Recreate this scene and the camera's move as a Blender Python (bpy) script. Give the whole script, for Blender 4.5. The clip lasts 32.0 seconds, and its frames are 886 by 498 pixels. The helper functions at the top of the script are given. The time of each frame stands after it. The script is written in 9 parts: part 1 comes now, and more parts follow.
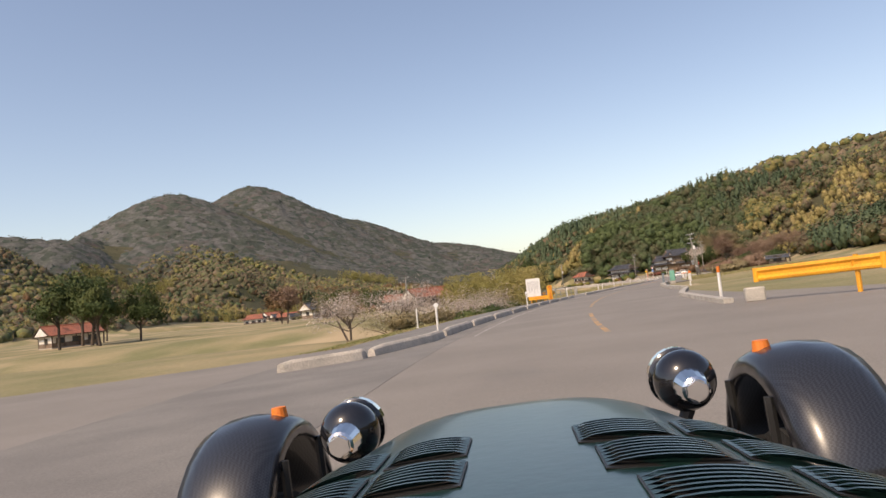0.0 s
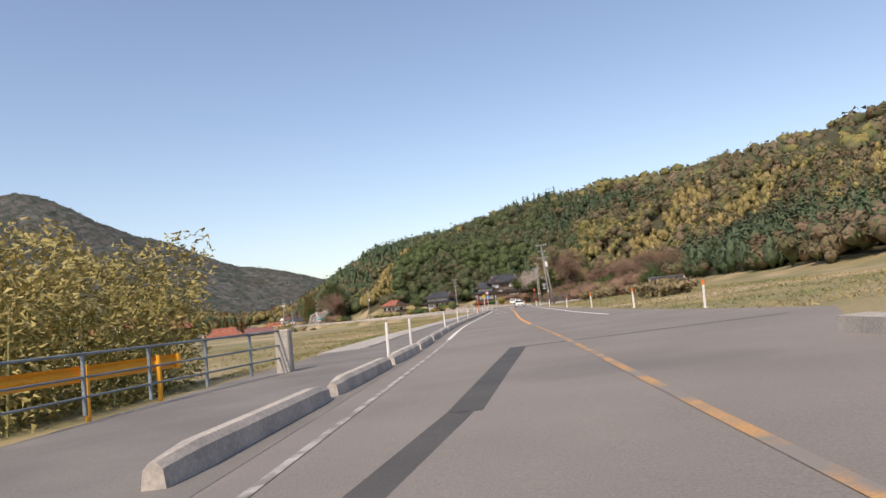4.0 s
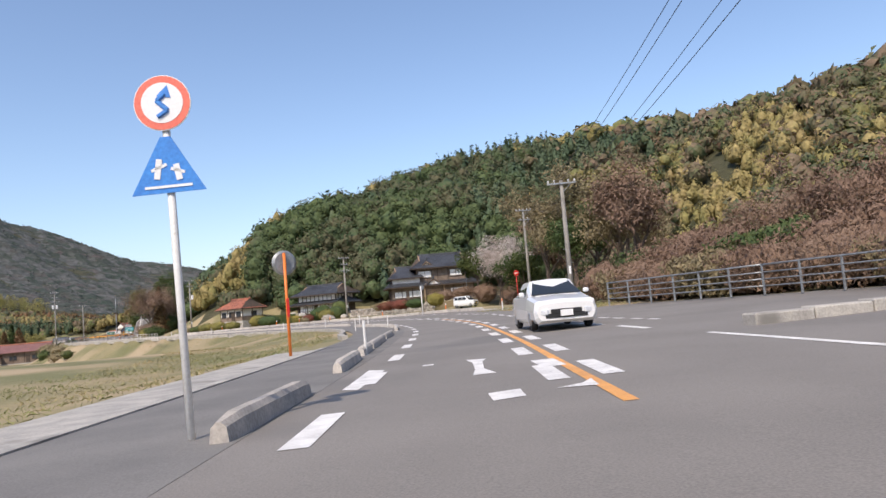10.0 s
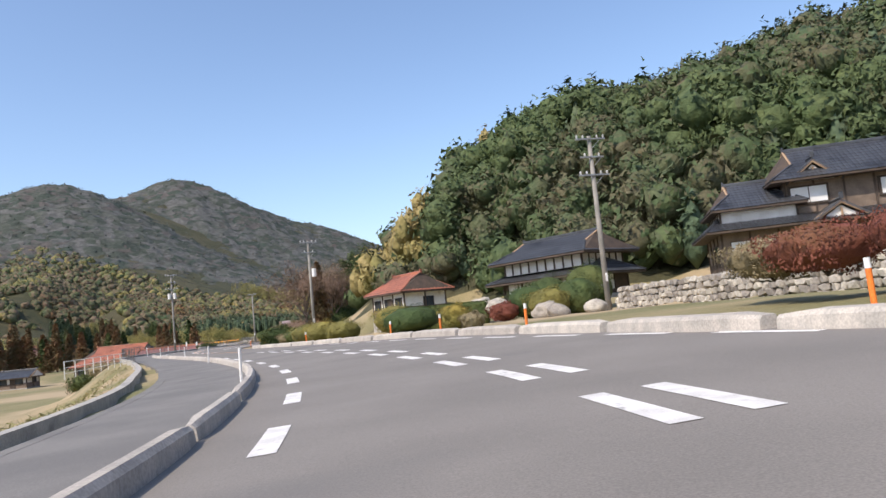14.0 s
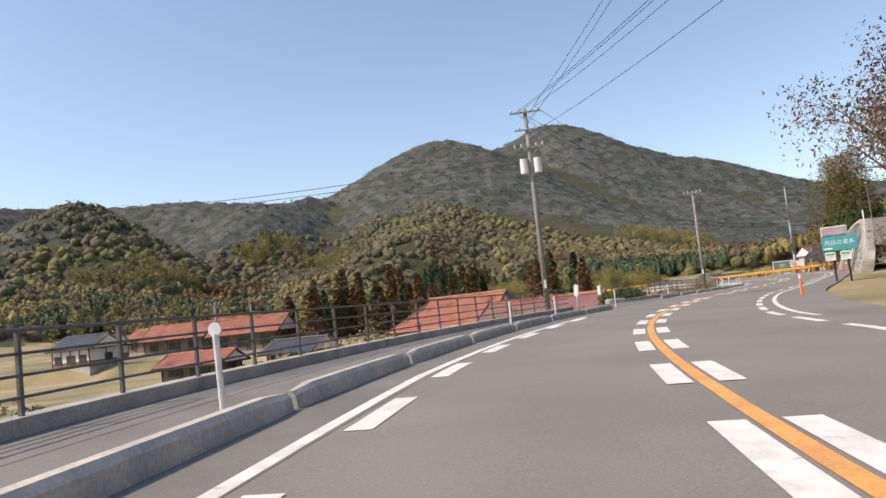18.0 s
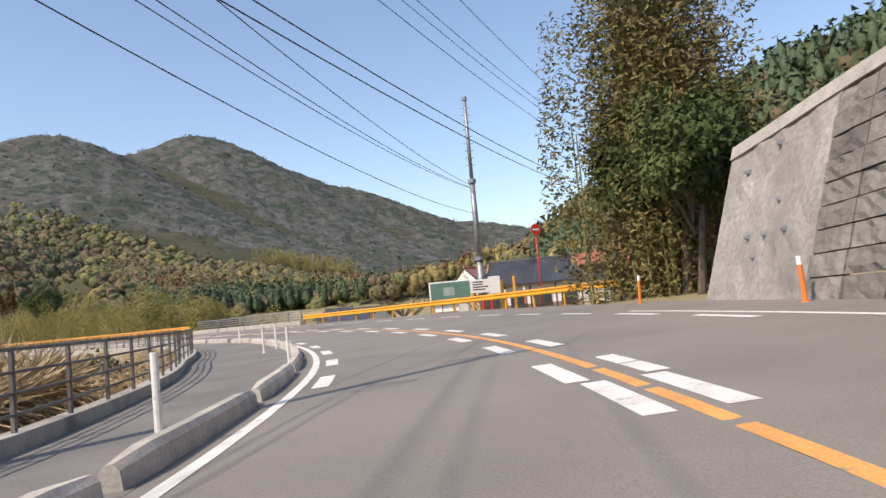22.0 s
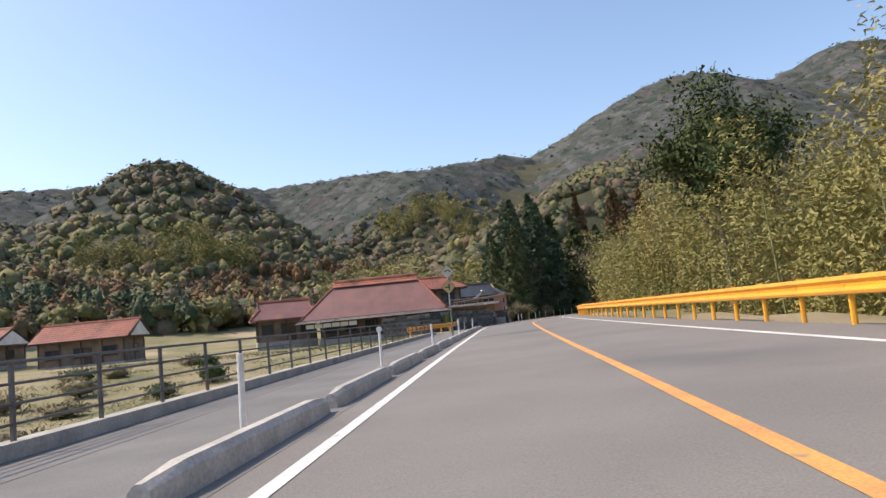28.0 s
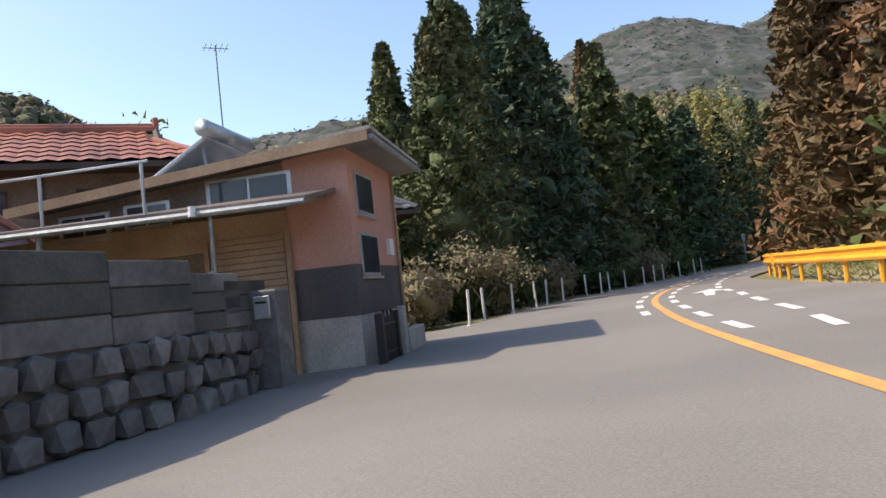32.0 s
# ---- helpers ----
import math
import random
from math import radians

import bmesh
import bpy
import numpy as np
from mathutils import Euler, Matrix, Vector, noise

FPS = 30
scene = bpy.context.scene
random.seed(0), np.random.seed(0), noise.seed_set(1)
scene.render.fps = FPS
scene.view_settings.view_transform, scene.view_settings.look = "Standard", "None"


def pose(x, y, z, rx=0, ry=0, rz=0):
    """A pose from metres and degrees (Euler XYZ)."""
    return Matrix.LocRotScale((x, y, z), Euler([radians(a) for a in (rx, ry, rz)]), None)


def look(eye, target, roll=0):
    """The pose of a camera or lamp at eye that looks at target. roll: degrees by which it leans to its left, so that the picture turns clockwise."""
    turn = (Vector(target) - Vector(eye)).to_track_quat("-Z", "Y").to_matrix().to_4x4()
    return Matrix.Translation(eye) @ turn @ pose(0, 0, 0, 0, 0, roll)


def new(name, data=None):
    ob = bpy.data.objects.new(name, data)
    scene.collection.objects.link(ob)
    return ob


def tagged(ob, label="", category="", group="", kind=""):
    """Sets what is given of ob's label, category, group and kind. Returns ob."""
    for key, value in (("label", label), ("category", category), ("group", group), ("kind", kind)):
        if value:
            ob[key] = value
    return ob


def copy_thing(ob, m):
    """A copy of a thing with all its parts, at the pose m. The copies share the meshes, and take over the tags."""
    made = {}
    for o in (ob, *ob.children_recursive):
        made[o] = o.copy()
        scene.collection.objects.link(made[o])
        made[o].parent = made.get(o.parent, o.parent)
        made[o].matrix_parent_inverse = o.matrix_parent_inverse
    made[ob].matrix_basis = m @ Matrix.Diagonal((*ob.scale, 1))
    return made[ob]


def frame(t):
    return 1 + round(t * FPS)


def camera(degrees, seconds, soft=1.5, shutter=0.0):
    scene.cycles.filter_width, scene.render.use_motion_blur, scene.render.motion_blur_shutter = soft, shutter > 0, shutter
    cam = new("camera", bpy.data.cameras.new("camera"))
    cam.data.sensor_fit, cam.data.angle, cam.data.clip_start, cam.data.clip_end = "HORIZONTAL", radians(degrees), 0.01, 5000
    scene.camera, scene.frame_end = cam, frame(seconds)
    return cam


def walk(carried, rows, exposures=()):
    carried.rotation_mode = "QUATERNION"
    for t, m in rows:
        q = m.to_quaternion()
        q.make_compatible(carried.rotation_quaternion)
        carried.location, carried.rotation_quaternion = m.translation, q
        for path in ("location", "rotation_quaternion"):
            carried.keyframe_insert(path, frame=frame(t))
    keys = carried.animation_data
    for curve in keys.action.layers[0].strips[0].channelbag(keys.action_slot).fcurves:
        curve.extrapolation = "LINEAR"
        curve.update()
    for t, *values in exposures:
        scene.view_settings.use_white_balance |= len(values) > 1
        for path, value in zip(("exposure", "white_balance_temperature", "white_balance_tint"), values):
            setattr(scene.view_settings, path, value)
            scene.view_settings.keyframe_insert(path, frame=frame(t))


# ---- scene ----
cam = camera(63.39, 32.0, soft=1.5)
PATH = [
    (0.0, pose(3.13, 3.01, 1.033, 94.02, 6.21, 16.62)),
    (0.5, pose(1.63, 10.77, 1.036, 94.06, 6.18, 15.35)),
    (1.0, pose(0.40, 18.60, 1.030, 94.13, 6.22, 13.89)),
    (1.5, pose(-0.55, 26.51, 1.006, 94.19, 6.16, 11.90)),
    (2.0, pose(-1.19, 34.55, 0.976, 94.38, 5.90, 10.11)),
    (2.5, pose(-1.56, 42.75, 0.962, 94.40, 4.90, 7.98)),
    (3.0, pose(-1.70, 51.13, 0.963, 94.48, 4.78, 5.59)),
    (3.5, pose(-1.58, 59.73, 0.978, 94.75, 5.13, 3.56)),
    (4.0, pose(-1.28, 68.58, 0.991, 94.86, 5.48, 1.97)),
    (4.5, pose(-0.89, 77.68, 0.999, 94.94, 5.64, 0.28)),
    (5.0, pose(-0.54, 87.05, 1.003, 95.08, 5.74, 0.36)),
    (5.5, pose(-0.29, 96.69, 1.002, 95.18, 5.70, 0.01)),
    (6.0, pose(0.01, 106.60, 0.997, 95.22, 5.51, -1.54)),
    (6.5, pose(0.51, 116.78, 0.983, 95.20, 5.27, -3.52)),
    (7.0, pose(1.12, 127.24, 0.962, 95.20, 5.26, -3.60)),
    (7.5, pose(1.68, 137.97, 0.944, 95.38, 5.19, -3.44)),
    (8.0, pose(2.36, 148.88, 0.957, 95.32, 5.69, -2.99)),
    (8.5, pose(2.96, 159.77, 0.970, 95.12, 6.10, -2.92)),
    (9.0, pose(3.46, 170.59, 0.988, 95.03, 6.24, -2.60)),
    (9.5, pose(4.00, 181.30, 0.999, 94.91, 5.53, -2.90)),
    (10.0, pose(4.65, 191.90, 1.000, 94.66, 4.89, -3.23)),
    (10.5, pose(5.50, 202.38, 0.990, 94.42, 5.14, -3.56)),
    (11.0, pose(6.14, 212.73, 0.988, 94.37, 5.94, -3.69)),
    (11.5, pose(6.62, 222.94, 0.988, 94.42, 6.96, -3.26)),
    (12.0, pose(6.65, 233.08, 0.994, 94.81, 6.99, -0.90)),
    (12.5, pose(6.09, 243.16, 0.998, 95.14, 6.39, 3.12)),
    (13.0, pose(4.68, 253.21, 0.998, 95.29, 5.34, 7.88)),
    (13.5, pose(2.33, 263.14, 0.996, 95.68, 5.34, 13.25)),
    (14.0, pose(-0.90, 272.86, 0.993, 95.63, 5.58, 18.16)),
    (14.5, pose(-5.10, 282.15, 0.997, 95.76, 6.08, 24.27)),
    (15.0, pose(-10.32, 290.90, 1.004, 95.78, 5.75, 30.42)),
    (15.5, pose(-16.35, 299.11, 1.007, 95.61, 5.45, 35.86)),
    (16.0, pose(-22.84, 306.91, 1.005, 95.50, 5.42, 39.80)),
    (16.5, pose(-29.66, 314.41, 1.004, 95.37, 5.43, 43.15)),
    (17.0, pose(-36.68, 321.69, 1.004, 95.17, 5.41, 46.12)),
    (17.5, pose(-43.75, 328.91, 1.005, 94.92, 5.52, 48.14)),
    (18.0, pose(-50.58, 336.36, 1.004, 94.66, 6.13, 47.79)),
    (18.5, pose(-56.82, 344.31, 1.001, 94.19, 6.56, 43.44)),
    (19.0, pose(-62.27, 352.72, 0.996, 93.57, 6.60, 37.75)),
    (19.5, pose(-66.83, 361.55, 0.995, 93.32, 6.19, 31.87)),
    (20.0, pose(-70.40, 370.65, 0.994, 93.32, 5.66, 26.72)),
    (20.5, pose(-73.29, 379.79, 0.991, 93.61, 5.51, 23.84)),
    (21.0, pose(-75.80, 388.80, 0.986, 93.81, 5.62, 22.16)),
    (21.5, pose(-78.30, 397.63, 0.989, 94.08, 5.39, 20.94)),
    (22.0, pose(-81.21, 406.25, 0.997, 94.43, 5.22, 20.72)),
    (22.5, pose(-84.81, 414.59, 0.997, 94.97, 5.74, 23.08)),
    (23.0, pose(-89.17, 422.58, 0.998, 95.42, 6.00, 28.58)),
    (23.5, pose(-94.42, 430.02, 1.005, 95.85, 5.71, 35.36)),
    (24.0, pose(-100.58, 436.76, 1.008, 95.94, 5.43, 42.14)),
    (24.5, pose(-107.35, 442.86, 1.007, 95.86, 5.26, 47.83)),
    (25.0, pose(-114.71, 448.33, 0.997, 95.71, 5.75, 52.97)),
    (25.5, pose(-122.48, 453.26, 0.968, 95.58, 6.69, 57.74)),
    (26.0, pose(-130.56, 457.75, 0.947, 95.64, 6.84, 61.57)),
    (26.5, pose(-138.83, 462.04, 0.958, 95.39, 6.42, 65.34)),
    (27.0, pose(-147.24, 466.09, 0.976, 95.39, 6.11, 66.61)),
    (27.5, pose(-155.64, 470.17, 0.981, 95.49, 5.85, 67.49)),
    (28.0, pose(-164.04, 474.26, 0.970, 95.57, 5.53, 68.93)),
    (28.5, pose(-172.45, 478.31, 0.954, 95.56, 5.11, 70.63)),
    (29.0, pose(-180.83, 482.33, 0.967, 95.39, 4.71, 70.97)),
    (29.5, pose(-189.15, 486.35, 0.972, 95.06, 4.46, 71.13)),
    (30.0, pose(-197.32, 490.39, 0.964, 94.73, 4.73, 71.18)),
    (30.5, pose(-205.30, 494.38, 0.950, 94.42, 4.90, 71.25)),
    (31.0, pose(-213.25, 498.50, 0.948, 94.29, 6.55, 70.30)),
    (31.5, pose(-220.81, 502.68, 0.902, 93.68, 6.41, 68.35)),
    (32.0, pose(-228.37, 507.02, 0.830, 93.05, 6.17, 64.66)),
]
walk(cam, PATH, [(0, 0.36, 8000, 18), (3, 0.36, 7500, 17), (8, 0.34, 6700, 15), (14, 0.54, 6450, 13), (18, 0.52, 7150, 14), (20, 0.54, 7450, 15), (22, 0.56, 6950, 13), (25, 0.60, 6900, 13), (29, 0.62, 6750, 13), (31, 0.66, 6700, 12), (32, 0.86, 6800, 12)])

# the line along which the road runs: one place for every unit of u
LINE = [
    (3.13, 3.01), (0.40, 18.60), (-1.19, 34.55), (-1.70, 51.13), (-1.28, 68.58), (-0.54, 87.05),
    (0.01, 106.60), (1.12, 127.24), (2.36, 148.88), (3.46, 170.59), (4.65, 191.90), (6.14, 212.73),
    (6.65, 233.08), (4.68, 253.21), (-0.90, 272.86), (-10.32, 290.90), (-22.84, 306.91), (-36.68, 321.69),
    (-50.58, 336.36), (-62.27, 352.72), (-70.40, 370.65), (-75.80, 388.80), (-81.21, 406.25), (-89.17, 422.58),
    (-100.58, 436.76), (-114.71, 448.33), (-130.56, 457.75), (-147.24, 466.09), (-164.04, 474.26), (-180.83, 482.33),
    (-197.32, 490.39), (-213.31, 498.35), (-228.61, 507.12),
]

TAIL = [(-242.7, 517.0), (-253.5, 530.8), (-261.5, 546.4), (-268.5, 562.5), (-276.5, 578.0), (-286.0, 592.5), (-297.0, 606.0), (-309.0, 618.0)]

# ---- daylight ----
SUN = Vector((-0.315, -0.59, 0.743)).normalized()
world = bpy.data.worlds.new("world")
scene.world = world
world.use_nodes = True
wn = world.node_tree
sky = wn.nodes.new("ShaderNodeTexSky")
sky.sky_type = "NISHITA"
sky.sun_disc = False
sky.sun_elevation = math.asin(SUN.z)
sky.sun_rotation = math.atan2(SUN.x, SUN.y)
sky.air_density, sky.dust_density, sky.ozone_density = 1.0, 1.2, 2.2
wn.nodes["Background"].inputs["Strength"].default_value = 0.15
wn.links.new(sky.outputs[0], wn.nodes["Background"].inputs["Color"])
sun = new("sun", bpy.data.lights.new("sun", "SUN"))
sun.data.energy, sun.data.angle, sun.data.color = 2.9, radians(0.6), (1.0, 0.89, 0.74)
sun.matrix_world = look((0, 0, 200), Vector((0, 0, 200)) - SUN)


# ---- materials ----
def nodes(name):
    m = bpy.data.materials.new(name)
    m.use_nodes = True
    return m, m.node_tree, m.node_tree.nodes["Principled BSDF"]


def mat(name, a, b=None, scale=2.0, rough=0.8, metal=0.0, bump=0.15, fine=30.0, vary=0.0, island=0.0, coat=0.0, dist=0.02, stain=None):
    """A surface that mixes the colours a and b by noise at two scales, with fine relief. vary: by piece, island: by loose part."""
    m, t, p = nodes(name)
    b = b or tuple(c * 0.8 for c in a)
    geo = t.nodes.new("ShaderNodeNewGeometry")
    n1, n2 = t.nodes.new("ShaderNodeTexNoise"), t.nodes.new("ShaderNodeTexNoise")
    n1.inputs["Scale"].default_value, n1.inputs["Detail"].default_value = scale, 6
    n2.inputs["Scale"].default_value, n2.inputs["Detail"].default_value = fine, 4
    for n in (n1, n2):
        t.links.new(geo.outputs["Position"], n.inputs["Vector"])
    ramp = t.nodes.new("ShaderNodeValToRGB")
    ramp.color_ramp.elements[0].position, ramp.color_ramp.elements[1].position = 0.36, 0.64
    ramp.color_ramp.elements[0].color, ramp.color_ramp.elements[1].color = (*b, 1), (*a, 1)
    t.links.new(n1.outputs[0], ramp.inputs[0])
    mix = t.nodes.new("ShaderNodeMix")
    mix.data_type, mix.blend_type = "RGBA", "OVERLAY"
    mix.inputs["Factor"].default_value = 0.45
    t.links.new(ramp.outputs[0], mix.inputs[6])
    t.links.new(n2.outputs[0], mix.inputs[7])
    out = mix.outputs[2]
    if stain:
        n3 = t.nodes.new("ShaderNodeTexNoise")
        n3.inputs["Scale"].default_value, n3.inputs["Detail"].default_value = stain[1], 3
        t.links.new(geo.outputs["Position"], n3.inputs["Vector"])
        r3 = t.nodes.new("ShaderNodeMapRange")
        r3.inputs[1].default_value, r3.inputs[2].default_value = stain[2], stain[2] + 0.12
        t.links.new(n3.outputs[0], r3.inputs[0])
        m3 = t.nodes.new("ShaderNodeMix")
        m3.data_type = "RGBA"
        m3.inputs[7].default_value = (*stain[0], 1)
        t.links.new(r3.outputs[0], m3.inputs["Factor"])
        t.links.new(out, m3.inputs[6])
        out = m3.outputs[2]
    if vary or island:
        hsv = t.nodes.new("ShaderNodeHueSaturation")
        src = geo.outputs["Random Per Island"] if island else t.nodes.new("ShaderNodeObjectInfo").outputs["Random"]
        k = island or vary
        mr = t.nodes.new("ShaderNodeMapRange")
        mr.inputs[3].default_value, mr.inputs[4].default_value = 1 - k, 1 + k
        t.links.new(src, mr.inputs[0])
        t.links.new(mr.outputs[0], hsv.inputs["Value"])
        mh = t.nodes.new("ShaderNodeMapRange")
        mh.inputs[3].default_value, mh.inputs[4].default_value = 0.5 - 0.03 * k, 0.5 + 0.03 * k
        t.links.new(src, mh.inputs[0])
        t.links.new(mh.outputs[0], hsv.inputs["Hue"])
        t.links.new(out, hsv.inputs["Color"])
        out = hsv.outputs[0]
    t.links.new(out, p.inputs["Base Color"])
    p.inputs["Roughness"].default_value, p.inputs["Metallic"].default_value = rough, metal
    p.inputs["Coat Weight"].default_value = coat
    p.inputs["Coat Roughness"].default_value = 0.08
    if bump:
        bp = t.nodes.new("ShaderNodeBump")
        bp.inputs["Strength"].default_value, bp.inputs["Distance"].default_value = bump, dist
        t.links.new(n2.outputs[0], bp.inputs["Height"])
        t.links.new(bp.outputs[0], p.inputs["Normal"])
    return m


def leafy(name, stops, scale=0.02, rough=0.75, crown=0.22, fine=1.3, relief=0.6, gloss=0.25):
    """Foliage: colour by crown (island) between several stops, shifted by broad noise over the hillside."""
    m, t, p = nodes(name)
    geo = t.nodes.new("ShaderNodeNewGeometry")
    n = t.nodes.new("ShaderNodeTexNoise")
    n.inputs["Scale"].default_value, n.inputs["Detail"].default_value = scale, 2
    t.links.new(geo.outputs["Position"], n.inputs["Vector"])
    add = t.nodes.new("ShaderNodeMath")
    add.operation = "MULTIPLY_ADD"
    add.inputs[1].default_value = 0.22
    sub = t.nodes.new("ShaderNodeMapRange")
    sub.inputs[1].default_value, sub.inputs[2].default_value = 0.32, 0.68
    sub.inputs[3].default_value, sub.inputs[4].default_value = 0.0, 0.55
    t.links.new(n.outputs[0], sub.inputs[0])
    cn = t.nodes.new("ShaderNodeTexVoronoi")
    cn.inputs["Scale"].default_value = crown
    t.links.new(geo.outputs["Position"], cn.inputs["Vector"])
    sep = t.nodes.new("ShaderNodeSeparateColor")
    t.links.new(cn.outputs["Color"], sep.inputs[0])
    cadd = t.nodes.new("ShaderNodeMath")
    cadd.operation = "MULTIPLY_ADD"
    cadd.inputs[1].default_value = 0.34
    t.links.new(sep.outputs[0], cadd.inputs[0])
    t.links.new(sub.outputs[0], cadd.inputs[2])
    t.links.new(geo.outputs["Random Per Island"], add.inputs[0])
    t.links.new(cadd.outputs[0], add.inputs[2])
    ramp = t.nodes.new("ShaderNodeValToRGB")
    els = ramp.color_ramp.elements
    while len(els) < len(stops):
        els.new(0.5)
    for i, c in enumerate(stops):
        els[i].position, els[i].color = i / (len(stops) - 1), (*c, 1)
    t.links.new(add.outputs[0], ramp.inputs[0])
    f = t.nodes.new("ShaderNodeTexNoise")
    f.inputs["Scale"].default_value, f.inputs["Detail"].default_value = fine, 6
    t.links.new(geo.outputs["Position"], f.inputs["Vector"])
    mix = t.nodes.new("ShaderNodeMix")
    mix.data_type, mix.blend_type = "RGBA", "OVERLAY"
    mix.inputs["Factor"].default_value = 0.5
    t.links.new(ramp.outputs[0], mix.inputs[6])
    t.links.new(f.outputs[0], mix.inputs[7])
    t.links.new(mix.outputs[2], p.inputs["Base Color"])
    p.inputs["Roughness"].default_value = rough
    p.inputs["Specular IOR Level"].default_value = gloss
    bp = t.nodes.new("ShaderNodeBump")
    bp.inputs["Strength"].default_value, bp.inputs["Distance"].default_value = 0.6, relief
    t.links.new(f.outputs[0], bp.inputs["Height"])
    t.links.new(bp.outputs[0], p.inputs["Normal"])
    return m


ASPHALT = mat("asphalt", (0.228, 0.208, 0.185), (0.19, 0.174, 0.155), 0.35, 0.85, bump=0.25, fine=60.0, dist=0.008, stain=((0.13, 0.125, 0.12), 0.12, 0.60))
WALKWAY = mat("walkway asphalt", (0.20, 0.19, 0.175), (0.155, 0.147, 0.138), 0.6, 0.9, bump=0.25, fine=50.0, dist=0.008)
PATCH = mat("asphalt patch", (0.085, 0.083, 0.08), (0.06, 0.06, 0.06), 0.8, 0.9, bump=0.3, fine=50.0, dist=0.008)
CONCRETE = mat("concrete", (0.46, 0.43, 0.38), (0.33, 0.31, 0.28), 1.6, 0.85, bump=0.25, fine=25.0, dist=0.01, stain=((0.2, 0.19, 0.17), 0.7, 0.60))
KERB = mat("kerb concrete", (0.52, 0.47, 0.41), (0.38, 0.35, 0.31), 2.2, 0.85, bump=0.25, fine=25.0, dist=0.01, vary=0.12)
PAINT = mat("road paint", (0.80, 0.78, 0.74), (0.62, 0.60, 0.57), 3.0, 0.7, bump=0.15, fine=40.0, stain=((0.30, 0.29, 0.28), 5.0, 0.64))
AMBER = mat("amber road paint", (0.80, 0.38, 0.10), (0.62, 0.30, 0.10), 2.0, 0.7, bump=0.15, fine=40.0, stain=((0.28, 0.22, 0.17), 4.0, 0.66))
FIELD = mat("dry field", (0.31, 0.25, 0.135), (0.17, 0.165, 0.07), 0.10, 0.95, bump=0.6, fine=6.0, dist=0.1, stain=((0.40, 0.31, 0.19), 0.05, 0.52))
FOREST = leafy("forest floor", [(0.035, 0.045, 0.025), (0.06, 0.06, 0.03), (0.09, 0.08, 0.045)], 0.03)
WOODS = leafy("hillside woods", [(0.037, 0.065, 0.033), (0.056, 0.088, 0.040), (0.144, 0.088, 0.053), (0.069, 0.098, 0.043), (0.188, 0.131, 0.088), (0.100, 0.125, 0.050), (0.263, 0.213, 0.075), (0.050, 0.077, 0.037)], 0.03)
# Far slopes: haze is put into these greyer, bluer foliage colours.
HAZED_FARWOODS = leafy("haze-tinted mountain woods", [(0.046, 0.062, 0.052), (0.068, 0.082, 0.069), (0.109, 0.098, 0.093), (0.052, 0.068, 0.056), (0.121, 0.120, 0.117), (0.075, 0.084, 0.071), (0.055, 0.066, 0.056), (0.109, 0.094, 0.086)], 0.014, crown=0.10, fine=0.22, relief=1.5, gloss=0.03, rough=0.95)
SLOPE_BAMBOO = leafy("slope bamboo", [(0.172, 0.167, 0.057), (0.230, 0.207, 0.075), (0.287, 0.236, 0.092), (0.322, 0.253, 0.109), (0.230, 0.172, 0.081)], 0.08)
BAMBOO = leafy("bamboo", [(0.15, 0.16, 0.05), (0.23, 0.215, 0.07), (0.31, 0.27, 0.095), (0.38, 0.32, 0.13)], 0.08)
EVERGREEN = leafy("rounded evergreen", [(0.048, 0.079, 0.031), (0.070, 0.103, 0.038), (0.096, 0.126, 0.050), (0.060, 0.091, 0.038), (0.114, 0.102, 0.058), (0.072, 0.103, 0.046), (0.054, 0.084, 0.038)], 0.05)
RUST = leafy("rusty cedar", [(0.15, 0.080, 0.042), (0.20, 0.105, 0.050), (0.125, 0.095, 0.045), (0.17, 0.085, 0.042)], 0.3)
# Lightened greens: haze before the cedars at the road's end is in the colour.
CEDAR = leafy("cedar", [(0.053, 0.083, 0.048), (0.076, 0.113, 0.062), (0.115, 0.129, 0.069)], 0.08)
BROWN = leafy("bare brush", [(0.154, 0.099, 0.072), (0.220, 0.143, 0.099), (0.264, 0.187, 0.132)], 0.1)


# ---- the lie of the land ----
def part(name, bm, material, parent=None, label="", smooth=False):
    """Links a bmesh as one mesh object, under a thing or part if one is given."""
    me = bpy.data.meshes.new(name)
    bm.to_mesh(me)
    bm.free()
    for m in (material if isinstance(material, (list, tuple)) else [material]):
        me.materials.append(m)
    if smooth:
        me.polygons.foreach_set("use_smooth", [True] * len(me.polygons))
    ob = new(name, me)
    if parent:
        ob.parent = parent
    if label:
        tagged(ob, label)
    return ob


def raw(name, verts, faces, material, parent=None, smooth=False):
    """The same from arrays: for large joined meshes."""
    me = bpy.data.meshes.new(name)
    verts, faces = np.asarray(verts, dtype=np.float32), np.asarray(faces, dtype=np.int32)
    k = faces.shape[1]
    me.vertices.add(len(verts))
    me.vertices.foreach_set("co", verts.ravel())
    me.loops.add(faces.size)
    me.loops.foreach_set("vertex_index", faces.ravel())
    me.polygons.add(len(faces))
    me.polygons.foreach_set("loop_start", np.arange(0, faces.size, k, dtype=np.int32))
    if smooth:
        me.polygons.foreach_set("use_smooth", np.ones(len(faces), dtype=bool))
    me.materials.append(material)
    me.update(calc_edges=True)
    ob = new(name, me)
    if parent:
        ob.parent = parent
    return ob


def thing(name, m=None, label="", category="", group="", kind=""):
    ob = new(name)
    ob.empty_display_size = 0.2
    if m is not None:
        ob.matrix_world = m
    return tagged(ob, label, category, group, kind)


